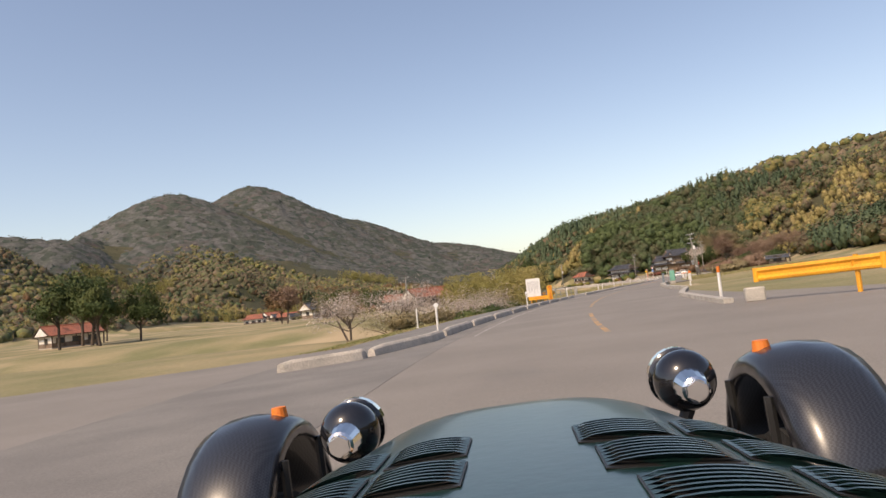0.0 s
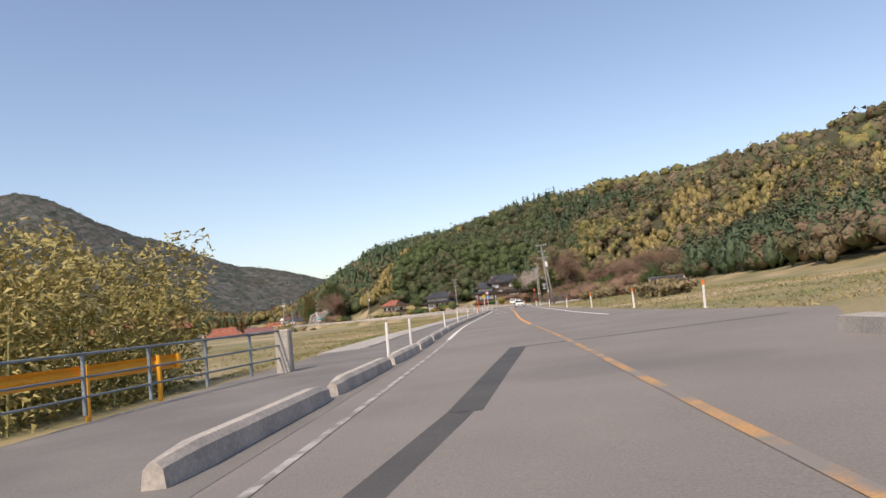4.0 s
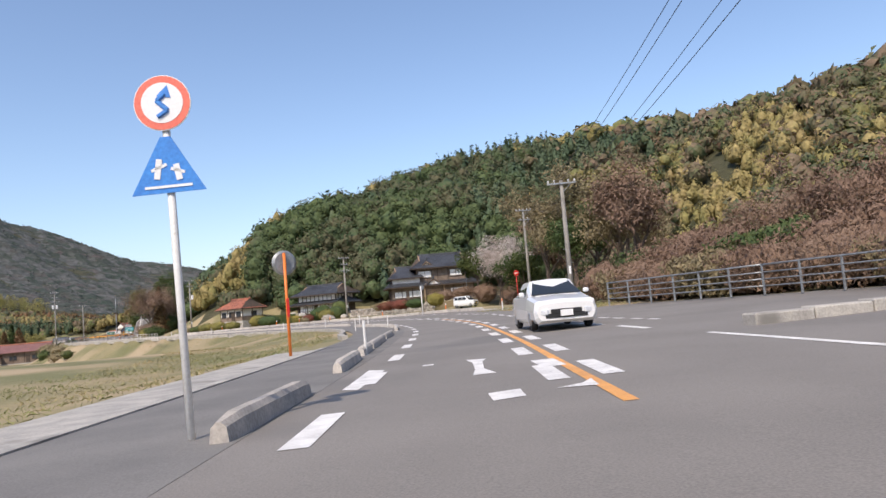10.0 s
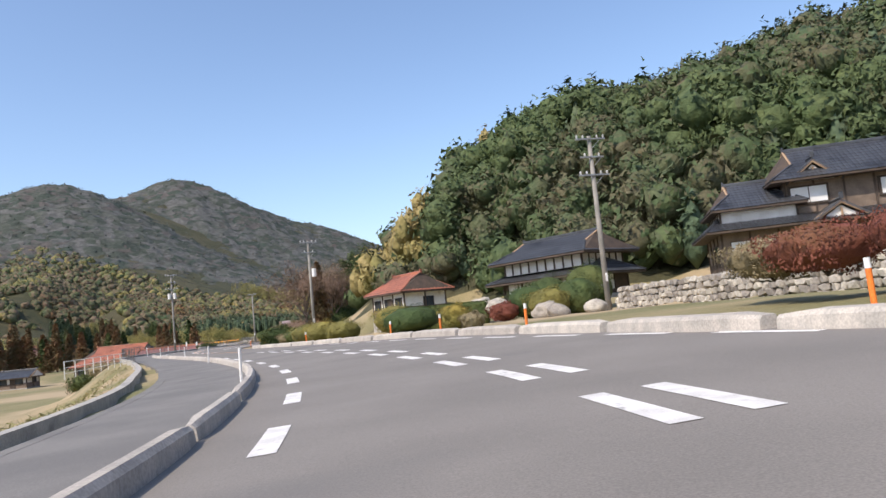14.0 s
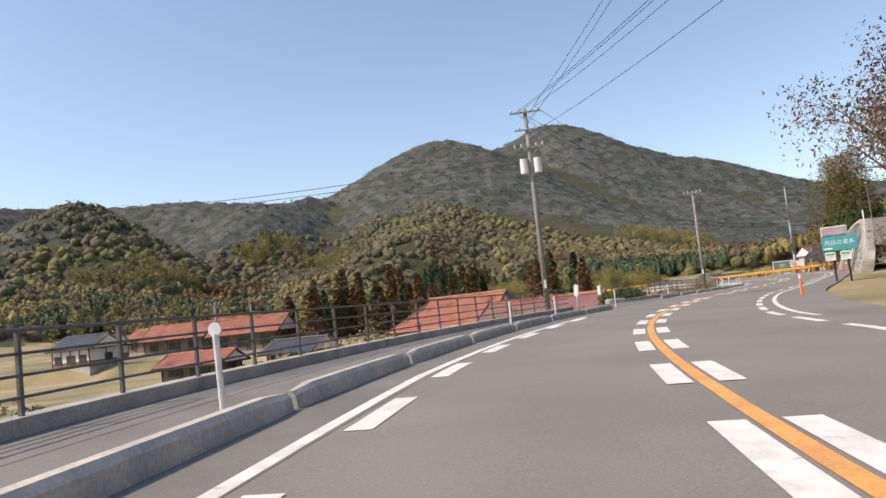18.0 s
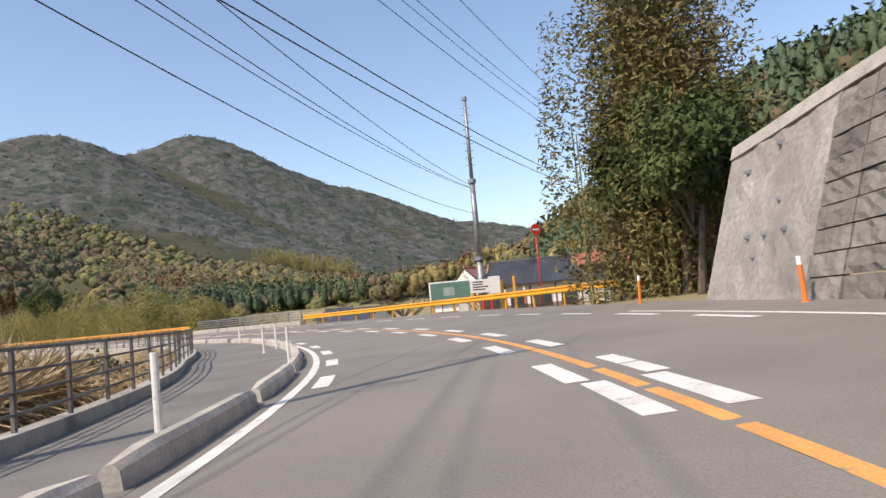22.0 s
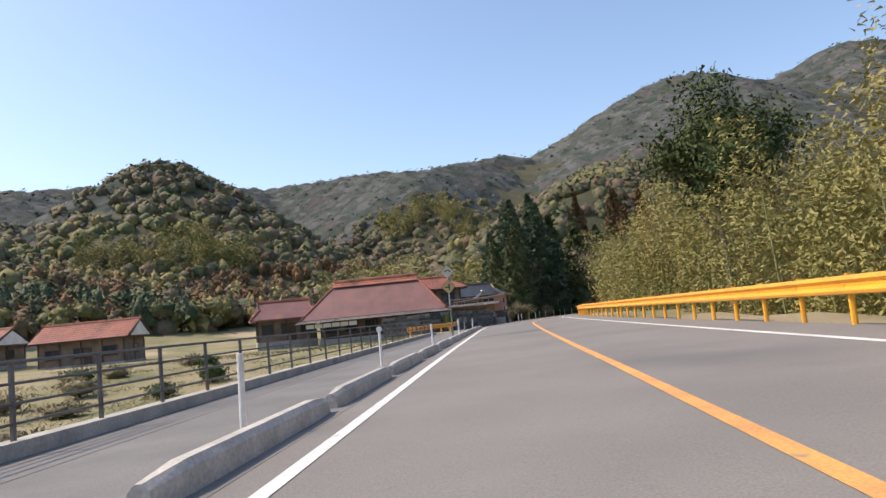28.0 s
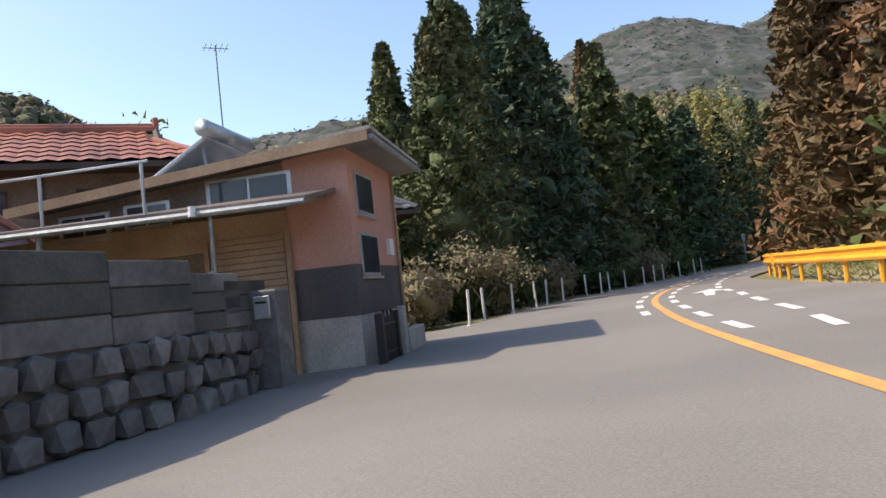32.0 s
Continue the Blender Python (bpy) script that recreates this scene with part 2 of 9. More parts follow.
L0, L1 = Vector(LINE[0]), Vector(LINE[1])
HEAD = [tuple(L0 + (L0 - L1) * k) for k in (8, 7, 6, 5, 4, 3, 2, 1)]
KNOTS = np.array(HEAD + LINE + TAIL)
U0 = -8.0


def _fine():
    """Catmull-Rom through the knots, 20 steps for each unit of u."""
    out = []
    n = len(KNOTS)
    for i in range(n - 1):
        p0, p1, p2, p3 = KNOTS[max(i - 1, 0)], KNOTS[i], KNOTS[i + 1], KNOTS[min(i + 2, n - 1)]
        for j in range(20):
            t = j / 20
            out.append(0.5 * (2 * p1 + (p2 - p0) * t + (2 * p0 - 5 * p1 + 4 * p2 - p3) * t * t + (3 * p1 - p0 - 3 * p2 + p3) * t ** 3))
    out.append(KNOTS[-1])
    a = np.array(out)
    b = a.copy()
    for _ in range(12):
        b[1:-1] = (b[:-2] + 2 * b[1:-1] + b[2:]) / 4
    return b


FINE = _fine()
TANG = np.gradient(FINE, axis=0)
TANG /= np.linalg.norm(TANG, axis=1)[:, None]
ARC = np.concatenate([[0], np.cumsum(np.linalg.norm(np.diff(FINE, axis=0), axis=1))])
UMAX = U0 + (len(FINE) - 1) / 20


RISE_U, RISE = [-8, 31.0, 32.0, 34, 40], [0, 0, -0.15, -0.1, 1.4]


def road_z(u):
    """Height of the carriageway."""
    return float(np.interp(u, RISE_U, RISE))


BANK_U = [-8, 9, 11, 12.5, 15.5, 16.8, 18.5, 20.5, 21.5, 22.5, 26, 27, 40]
BANK = [0.03, 0.03, 0.03, 0.05, 0.05, 0.02, -0.02, -0.02, 0.02, 0.05, 0.05, 0.035, 0.03]


def lean(u, off):
    """Rise of the banked road surface at an offset, held beyond its edges."""
    return np.clip(-np.asarray(off, float), -6, 15) * np.interp(u, BANK_U, BANK)


def at(u, off=0.0, z=0.0):
    """Place at u along the road, off metres to the left of its line, z above the carriageway."""
    k = min(max((u - U0) * 20, 0), len(FINE) - 1.001)
    i, f = int(k), k - int(k)
    p = FINE[i] * (1 - f) + FINE[i + 1] * f
    t = TANG[i] * (1 - f) + TANG[i + 1] * f
    return Vector((p[0] - t[1] * off, p[1] + t[0] * off, z + road_z(u) + float(lean(u, off))))


def way(u):
    """Heading of the road at u, degrees from +y to the left."""
    k = int(min(max((u - U0) * 20, 0), len(FINE) - 1))
    return math.degrees(math.atan2(-TANG[k][0], TANG[k][1]))


def frame_at(u, off=0.0, z=0.0, turn=0.0):
    """Pose whose y runs along the road and whose -x points to the left verge."""
    p = at(u, off, z)
    return pose(p.x, p.y, p.z, 0, 0, way(u) + turn)


def along(u, metres):
    """The u that lies so many metres further on."""
    a = np.interp((u - U0) * 20, np.arange(len(ARC)), ARC) + metres
    return U0 + float(np.interp(a, ARC, np.arange(len(ARC)))) / 20


def near_road(x, y):
    """u and left offset of the nearest point of the line, for arrays."""
    x, y = np.atleast_1d(x).astype(float), np.atleast_1d(y).astype(float)
    us, offs = np.empty(len(x)), np.empty(len(x))
    sub = np.arange(0, len(FINE), 4)
    for s in range(0, len(x), 20000):
        d = (x[s:s + 20000, None] - FINE[None, sub, 0]) ** 2 + (y[s:s + 20000, None] - FINE[None, sub, 1]) ** 2
        i = sub[d.argmin(1)]
        vx, vy = x[s:s + 20000] - FINE[i, 0], y[s:s + 20000] - FINE[i, 1]
        sg = np.sign(-TANG[i, 1] * vx + TANG[i, 0] * vy)
        us[s:s + 20000], offs[s:s + 20000] = U0 + i / 20, sg * np.hypot(vx, vy)
    return us, offs


def smooth01(v):
    v = np.clip(v, 0, 1)
    return v * v * (3 - 2 * v)


# ridges: places along a crest (x, y, height) and the width of its flanks
RIDGES = [
    ([(260, 20, 79), (225, 170, 78), (180, 320, 63), (135, 365, 53), (108, 402, 50), (75, 436, 57), (30, 425, 44), (-6, 390, 27), (-28, 382, 17), (-44, 376, 8)], 80),
    ([(110, 520, 70), (170, 520, 80), (260, 480, 92)], 70),
    ([(60, 530, 58), (-60, 582, 46), (-78, 582, 38), (-90, 582, 28), (-101, 582, 18), (-111, 583, 6)], 54),
    ([(-695, 944, 204), (-690, 1012, 190), (-668, 1135, 236), (-560, 1260, 172), (-400, 1330, 108), (-262, 1360, 66), (0, 1400, 60), (450, 1300, 130)], 260),
    ([(-695, 944, 200), (-730, 770, 128), (-850, 680, 150), (-960, 590, 158), (-800, 440, 132), (-610, 370, 88)], 165),
    ([(-627, 640, 102), (-690, 748, 128)], 110),
    ([(-548, 476, 91), (-680, 515, 97)], 95),
    ([(-470, 345, 62), (-600, 290, 88), (-720, 90, 100), (-700, -290, 115)], 120),
    ([(-400, 640, 50), (-470, 690, 70)], 80),
    ([(-1160, 440, 165), (-1300, 1000, 200), (-1000, 1740, 220)], 370),
    ([(290, 20, 79), (370, -220, 100), (290, -580, 130)], 150),
    ([(-290, -720, 110), (-720, -580, 130)], 210),
]


def hills(x, y):
    h = np.zeros_like(x)
    for pts, wide in RIDGES:
        best = np.zeros_like(x)
        for a, b in zip(pts, pts[1:]):
            a, b = np.array(a, float), np.array(b, float)
            d = b[:2] - a[:2]
            t = np.clip(((x - a[0]) * d[0] + (y - a[1]) * d[1]) / (d @ d), 0, 1)
            q = np.hypot(x - a[0] - t * d[0], y - a[1] - t * d[1])
            best = np.maximum(best, (a[2] + t * (b[2] - a[2])) * np.exp(-(q / wide) ** 1.6))
        h = np.maximum(h, best)
    return h


FOOT_U = [-8, 0, 5, 8, 9.5, 11, 12.2, 13.2, 14.5, 16, 17.2, 18.5, 19.5, 22.6, 23.4, 24, 26, 29.5, 31, 33, 40]
FOOT = [100, 100, 84, 55, 24, 11, 13, 26, 46, 46, 26, 13, 12, 12, 30, 90, 90, 90, 40, 12, 9]
DROP_U = [-8, 0, 2.5, 3.4, 4.0, 4.6, 6, 10, 14, 15.5, 17, 22, 25, 28, 30, 30.8, 33, 40]
DROP = [0.6, 0.6, 0.5, 2.5, 2.5, 0.8, 0.5, 0.5, 0.9, 2.0, 4.2, 4.2, 2.6, 2.2, 1.5, 0.2, 0.4, 0.6]


def land(x, y):
    """Height of the ground, for arrays."""
    x, y = np.atleast_1d(np.asarray(x, float)), np.atleast_1d(np.asarray(y, float))
    u, off = near_road(x, y)
    rz = np.interp(u, RISE_U, RISE)
    right = -off
    foot = np.interp(u, FOOT_U, FOOT)
    mask_r = smooth01((right - foot) / np.interp(u, [15, 16.5, 19.5, 21], [50, 36, 36, 50])) * (right > 0)
    mask_l = smooth01((off - np.interp(u, [0, 24, 28, 31, 32.5, 34, 40], [85, 85, 85, 70, 42, 14, 9])) / 95.0) * (off > 0)
    wild = smooth01((np.hypot(x + 90, y - 280) - 470) / 200)
    m = np.maximum(np.maximum(mask_r, mask_l), wild)
    h = hills(x, y) * m
    drop = np.interp(u, DROP_U, DROP) * smooth01((off - 6.2) / 6.0) * (1 - smooth01((h - 1) / 6))
    field = 1.3 * smooth01((right - 8) / 30) * np.interp(u, [0, 8.5, 10], [1, 1, 0])
    river = -3.0 * smooth01((right - 8.5) / 6) * np.interp(u, [3.2, 3.5, 4.4, 4.7, 23.4, 24.2, 29.5, 30.5], [0, 1, 1, 0, 0, 1, 1, 0]) * (right > 0) * (1 - smooth01((right - 60) / 30))
    dx, dy = x + 4.3, y - 316.0
    f, d = (dx * 0.554 - dy * 0.832) / 24.0, dx * 0.832 + dy * 0.554
    calm = 1 - smooth01((h - 1) / 5)
    terrace = (1.7 * smooth01((d - 2.5) / 4.0) + 0.7 * smooth01((d - 4) / 16)) * np.interp(f, [-0.25, 0.0, 1.02, 1.12], [0, 1, 1, 0]) * calm * (d < 60)
    terrace = np.maximum(terrace, 1.4 * smooth01((right - 21) / 9) * np.interp(u, [15.3, 15.8, 16.9, 17.6], [0, 1, 1, 0]) * calm)
    return terrace + rz * (np.abs(off) < 60) + lean(u, off) * (1 - smooth01((np.abs(off) - 15) / 25)) - 0.06 - drop + field + river + h


def land1(x, y):
    return float(land([x], [y])[0])


def ground_sheet():
    """One sheet to the horizon: fine near the road, coarser outwards."""
    def axis(lo, hi, step):
        mid = np.arange(lo, hi + 0.1, step)
        g = step * 1.16 ** np.arange(1, 38)
        e = np.cumsum(g)
        return np.concatenate([lo - e[::-1], mid, hi + e])
    xs, ys = axis(-330, 150, 4.0), axis(-30, 620, 4.0)
    X, Y = np.meshgrid(xs, ys, indexing="ij")
    x, y = X.ravel(), Y.ravel()
    z = land(x, y)
    far = np.hypot(x + 90, y - 280)
    z = z + (np.sin(x * 0.11) * np.cos(y * 0.13)) * 1.2 * smooth01((z - 5) / 15) * (far < 1500)
    nx, ny = X.shape
    i = np.arange(nx * ny).reshape(nx, ny)
    f = np.stack([i[:-1, :-1], i[1:, :-1], i[1:, 1:], i[:-1, 1:]], -1).reshape(-1, 4)
    ob = raw("ground", np.stack([x, y, z], 1), f, FIELD, smooth=True)
    ob.data.materials.append(FOREST)
    zc = z[f].mean(1)
    hc = (hills(x, y))[f].mean(1)
    ob.data.polygons.foreach_set("material_index", ((zc > 3.0)).astype(np.int32))
    return tagged(ob, "valley floor of dry winter fields and wooded slopes", "ground", kind="structure")


ground_sheet()


# ---- the road ----
def ribbon(name, u0, u1, left, right, z, material, parent=None, step=0.1, thick=0.0):
    """A strip along the road between two offsets (numbers or functions of u)."""
    bm = bmesh.new()
    n = max(int(round((u1 - u0) / step)), 1)
    rows = []
    for k in range(n + 1):
        u = u0 + (u1 - u0) * k / n
        a = left(u) if callable(left) else left
        b = right(u) if callable(right) else right
        r = [bm.verts.new(at(u, a, z)), bm.verts.new(at(u, b, z))]
        if thick:
            r += [bm.verts.new(at(u, b, z - thick)), bm.verts.new(at(u, a, z - thick))]
        rows.append(r)
    for p, q in zip(rows, rows[1:]):
        bm.faces.new((p[0], p[1], q[1], q[0]))
        if thick:
            bm.faces.new((p[1], p[2], q[2], q[1]))
            bm.faces.new((p[3], p[0], q[0], q[3]))
    if thick:
        bm.faces.new(rows[0])
        bm.faces.new(rows[-1][::-1])
    return part(name, bm, material, parent)


def lerp(*pairs):
    us, vs = zip(*pairs)
    return lambda u: float(np.interp(u, us, vs))


RIGHT_EDGE = lerp((-8, -7), (0, -7), (1.0, -9), (1.6, -6.5), (2.4, -6.0), (3.7, -5.2), (4.6, -5.2), (4.9, -7.5), (5.4, -6.6), (6.5, -6.0), (8, -5.6), (10, -5.4), (11, -5.8), (12, -6.6), (13.6, -8.6), (14.6, -6.8), (16, -5.6), (17.5, -5.6), (18.5, -6.6), (19.5, -7), (21.5, -7.2), (22.3, -7.2), (23, -9), (24, -10), (25.2, -7.8), (26, -6.0), (31, -5.8), (32, -6.4), (32.5, -6.4), (33, -5.4), (33.6, -3.9), (40, -3.6))
LEFT_EDGE = lerp((31, 2.06), (31.05, 4.75), (31.4, 5.5), (31.75, 10.5), (32.0, 8.0), (32.23, 4.8), (32.6, 4.4), (32.9, 3.4), (33.1, 2.4), (40, 2.2))
road = ribbon("road", -8, UMAX - 0.1, lambda u: min(LEFT_EDGE(u), 4.7), RIGHT_EDGE, 0.02, ASPHALT, thick=0.3)
wider = ribbon("road_widening", 31.06, 32.22, LEFT_EDGE, lambda u: min(LEFT_EDGE(u), 4.7) - 0.02, 0.0165, ASPHALT, thick=0.3, step=0.04)
tagged(wider, "worn grey asphalt forecourt beside the road", "road", kind="structure")
tagged(road, "worn grey asphalt country road", "road", kind="structure")
pavement = ribbon("pavement", -8, 31.0, 4.75, 2.05, 0.0235, WALKWAY, thick=0.3)
tagged(pavement, "asphalt footway behind low kerb blocks", "pavement", kind="structure")

# ---- painted lines ----
side = ribbon("side_road", -8, 1.4, lerp((-8, 40), (0.7, 40), (0.95, 13.5), (1.2, 8.8), (1.4, 6.25)), 6.15, 0.016, ASPHALT, thick=0.9)
tagged(side, "worn grey asphalt mouth of a side road", "road", kind="structure")
paint = thing("road_marking", None, "worn white and amber painted road lines", "road marking", kind="structure")
OLD_PAINT = mat("worn white road paint", (0.46, 0.44, 0.41), (0.30, 0.285, 0.26), 3.0, 0.8, bump=0.15, fine=40.0, stain=((0.21, 0.195, 0.175), 2.5, 0.48))
ribbon("edge_line", 1.2, 5.3, 1.69, 1.60, 0.026, OLD_PAINT, paint)
ribbon("edge_line", 5.3, 8.6, 1.72, 1.58, 0.026, PAINT, paint)
ribbon("edge_line", 8.6, 10.08, 1.78, 1.58, 0.026, PAINT, paint)
ribbon("edge_line", 16.3, 19.4, lerp((16.3, 1.7), (18.5, 2.3), (19.4, 1.8)), lerp((16.3, 1.55), (18.5, 2.15), (19.4, 1.65)), 0.026, PAINT, paint)
EDGE = lerp((20.45, 1.98), (21.9, 1.98), (22.7, 1.62), (23.6, 1.4), (24.1, 1.25), (24.6, 1.3), (25.5, 1.6), (31.2, 1.68))
ribbon("edge_line", 20.45, 31.2, lambda u: EDGE(u) + 0.075, lambda u: EDGE(u) - 0.075, 0.026, PAINT, paint)
CENTRE = lerp((-8, -1.5), (8, -1.5), (10.5, -1.45), (12, -1.6), (12.47, -1.73), (13.0, -2.1), (13.45, -2.4), (14.5, -2.42), (15.0, -2.2), (16, -1.7), (18, -1.3), (20, -1.2), (21.5, -1.55), (22.6, -2.1), (23.5, -2.53), (24.4, -2.7), (25.48, -2.06), (26.2, -1.55), (26.6, -1.32), (27.2, -1.3), (28.6, -1.6), (30, -1.75), (31.4, -2.1), (32.2, -2.1), (32.8, -2.1), (33.6, -1.6), (34.4, -0.6), (35, 0.2), (40, -0.2))


def centred(d):
    return lambda u: CENTRE(u) + d


OLD_AMBER = mat("worn amber road paint", (0.50, 0.28, 0.11), (0.33, 0.23, 0.14), 2.0, 0.8, bump=0.15, fine=40.0, stain=((0.22, 0.20, 0.175), 1.4, 0.46))
ribbon("centre_line", 0.9, 1.5, centred(0.06), centred(-0.06), 0.026, OLD_AMBER, paint)
ribbon("centre_line", 1.9, 5.6, centred(0.06), centred(-0.06), 0.026, OLD_AMBER, paint)
ribbon("centre_line", 5.6, 9.9, centred(0.075), centred(-0.075), 0.026, AMBER, paint)
ribbon("centre_line", 10.3, 12.62, centred(0.07), centred(-0.07), 0.026, AMBER, paint)
ribbon("centre_line", 16.7, 33.9, centred(0.075), centred(-0.075), 0.026, AMBER, paint)
ribbon("edge_line", 5.6, 9.2, -4.65, -4.8, 0.026, PAINT, paint)
ribbon("edge_line", 9.5, 10.62, lerp((9.5, -4.9), (10.2, -4.9), (10.62, -4.4)), lerp((9.5, -5.05), (10.2, -5.05), (10.62, -4.55)), 0.026, PAINT, paint)
for a, b in ((10.94, 10.975), (11.0, 11.04), (11.08, 11.13), (11.15, 11.2), (11.24, 11.3), (11.39, 11.89)):
    ribbon("edge_line", a, b, lerp((10.94, -5.45), (11.2, -5.0), (11.89, -5.3)), lerp((10.94, -5.6), (11.2, -5.17), (11.89, -5.47)), 0.026, PAINT, paint, step=0.05)
ribbon("edge_line", 25.6, 32.35, lerp((25.6, -4.55), (31.2, -4.6), (32.35, -4.2)), lerp((25.6, -4.7), (31.2, -4.75), (32.35, -4.35)), 0.026, PAINT, paint)


def dashes(u0, u1, off, length, gap, wide=0.30):
    u = u0
    while u < u1:
        v = along(u, length)
        f = off if callable(off) else (lambda q, o=off: o)
        ribbon("dash", u, v, lambda q: f(q) + wide / 2, lambda q: f(q) - wide / 2, 0.027, PAINT, paint, step=0.05)
        u = along(v, gap)


# slowing dashes along the lane edges through the bends
INNER = lerp((9.9, 1.35), (12, 1.5), (12.53, 1.44), (12.76, 1.33), (13.47, 1.09), (14.63, 1.01), (16.5, 1.2), (18.53, 1.9), (19.4, 1.55), (20.5, 1.55), (21.66, 1.6), (22.7, 1.28), (23.62, 1.03), (24.1, 0.85), (24.8, 0.95), (25.6, 1.15))
FARDASH = lerp((10.8, -4.25), (11.02, -4.0), (11.3, -3.75), (11.8, -3.88), (12.02, -4.1), (12.46, -4.7), (12.86, -4.95), (13.3, -6.1), (13.61, -6.45), (14.45, -6.28), (15, -5.4), (16, -4.9), (17.5, -4.7), (18.66, -4.7), (19.02, -4.3), (20, -4.5), (21.66, -5.2), (22.5, -5.8), (23.59, -6.9), (24.4, -6.6), (25.48, -5.2), (25.9, -4.6))


def row(anchor, step, u0, u1, off, length, wide=0.26):
    """Dashes at even steps of u either side of one whose middle is known."""
    u = anchor - step * math.floor((anchor - u0) / step)
    while u < u1:
        a = along(u, -length / 2)
        ribbon("dash", a, along(u, length / 2), lambda q: off(q) + wide / 2, lambda q: off(q) - wide / 2, 0.027, PAINT, paint, step=0.05)
        u += step


for c, du, u0, u1, half in ((12.47, 0.202, 10.3, 16.4, 0.32), (18.42, 0.205, 17.3, 20.2, 0.25), (21.38, 0.238, 20.3, 22.35, 0.31), (23.43, 0.245, 22.4, 24.45, 0.42), (25.47, 0.22, 24.5, 26.2, 0.27)):
    row(c, du, u0, u1, centred(half), 2.0)
    row(c, du, u0, u1, centred(-half), 2.0)
for c, du, u0, u1 in ((13.47, 0.225, 10.0, 16.4), (18.53, 0.19, 17.5, 19.4), (21.66, 0.25, 20.5, 22.4), (23.62, 0.245, 22.5, 24.4), (25.52, 0.25, 24.6, 26.3)):
    row(c, du, u0, u1, INNER, 1.9)
for c, du, u0, u1 in ((11.40, 0.19, 10.8, 13.2), (13.61, 0.178, 13.3, 16.3), (18.66, 0.18, 18.3, 20.2), (21.66, 0.22, 20.3, 22.4), (23.59, 0.225, 22.5, 25.2), (25.48, 0.2, 25.3, 25.9)):
    row(c, du, u0, u1, FARDASH, 2.3, 0.2)
# the same dashes where the road turns at its end
ENDDASH = lerp((32.4, -3.1), (32.6, -3.6), (32.8, -3.75), (33.0, -3.8), (33.2, -3.45), (33.8, -2.8), (34.4, -2.2), (36, -2.0))
dashes(32.45, 34.6, ENDDASH, 1.4, 1.2, 0.16)
dashes(32.5, 34.2, centred(-0.4), 1.2, 1.2, 0.16)
dashes(32.75, 34.2, centred(0.35), 1.2, 1.2, 0.16)
ribbon("edge_line", 18.9, 23.0, lambda u: FARDASH(u) - 0.45, lambda u: FARDASH(u) - 0.6, 0.026, PAINT, paint)


def diamond(u, off):
    """Hollow lozenge that warns of a crossing, 5 m by 1.5 m."""
    bm = bmesh.new()
    outer, inner = [], []
    for k, (a, b) in enumerate(((0, -2.5), (0.75, 0), (0, 2.5), (-0.75, 0))):
        outer.append(bm.verts.new(at(along(u, b), off + a, 0.026)))
        inner.append(bm.verts.new(at(along(u, b * 0.78), off + a * 0.78, 0.026)))
    for k in range(4):
        bm.faces.new((outer[k], outer[(k + 1) % 4], inner[(k + 1) % 4], inner[k]))
    part("lozenge_mark", bm, PAINT, paint)


diamond(8.02, 0.05)
diamond(8.75, 0.05)


def arrow(u, off):
    """Worn broad arrow on the lane."""
    bm = bmesh.new()
    pts = [(0.10, 0), (0.14, 2.0), (0.42, 1.9), (0, 3.6), (-0.42, 1.9), (-0.14, 2.0), (-0.10, 0)]
    bm.faces.new([bm.verts.new(at(along(u, b), off + a, 0.027)) for a, b in pts])
    part("arrow_mark", bm, PAINT, paint)


# what is left of a crossing's bars, worn into odd pieces
for quad in (((10.48, 1.68), (10.47, 1.43), (10.61, 1.36), (10.63, 1.69)), ((10.605, 0.70), (10.605, 0.49), (10.617, 0.49), (10.617, 0.68)),
             ((10.62, -0.08), (10.61, -0.44), (10.585, -0.36), (10.52, -0.34), (10.48, -0.48), (10.48, -0.15), (10.52, -0.2), (10.58, -0.19)),
             ((10.54, -1.07), (10.54, -1.43), (10.48, -1.46), (10.48, -1.13)), ((10.375, -0.27), (10.38, -0.63), (10.35, -0.64), (10.345, -0.30)),
             ((10.365, -0.98), (10.375, -1.30), (10.39, -1.45), (10.36, -1.42))):
    bm = bmesh.new()
    bm.faces.new([bm.verts.new(at(u, o, 0.027)) for u, o in quad])
    bmesh.ops.recalc_face_normals(bm, faces=bm.faces)
    part("worn_bar", bm, PAINT, paint)
arrow(33.0, -3.2)
patches = thing("asphalt_patch", None, "dark repair strips across the worn road", "road patch", kind="structure")


def strip(name, pts, wide, z=0.023):
    bm = bmesh.new()
    P = [at(u, o, z) for u, o in pts]
    rows = []
    for i, p in enumerate(P):
        d = (P[min(i + 1, len(P) - 1)] - P[max(i - 1, 0)]).normalized()
        n = Vector((-d.y, d.x, 0)) * wide / 2
        rows.append((bm.verts.new(p + n), bm.verts.new(p - n)))
    for a, b in zip(rows, rows[1:]):
        bm.faces.new((a[0], a[1], b[1], b[0]))
    part(name, bm, PATCH, patches)


strip("joint_strip", [(4.08, 1.35), (4.05, 0.0), (4.03, -2.0), (4.02, -4.4), (4.0, -6.2)], 0.25)
strip("joint_strip", [(4.86, -0.3), (4.86, -1.9), (4.88, -6.3)], 0.2)
strip("joint_strip", [(4.38, 0.32), (4.62, -0.05), (4.86, -0.45)], 0.5)
strip("joint_strip", [(4.06, 1.2), (4.38, 0.4)], 0.35)
strip("joint_strip", [(24.7, 1.6), (24.75, 0), (24.85, -3.2), (24.95, -6.5)], 0.3)
strip("joint_strip", [(25.75, 1.4), (25.8, -1), (25.9, -4.5)], 0.25)

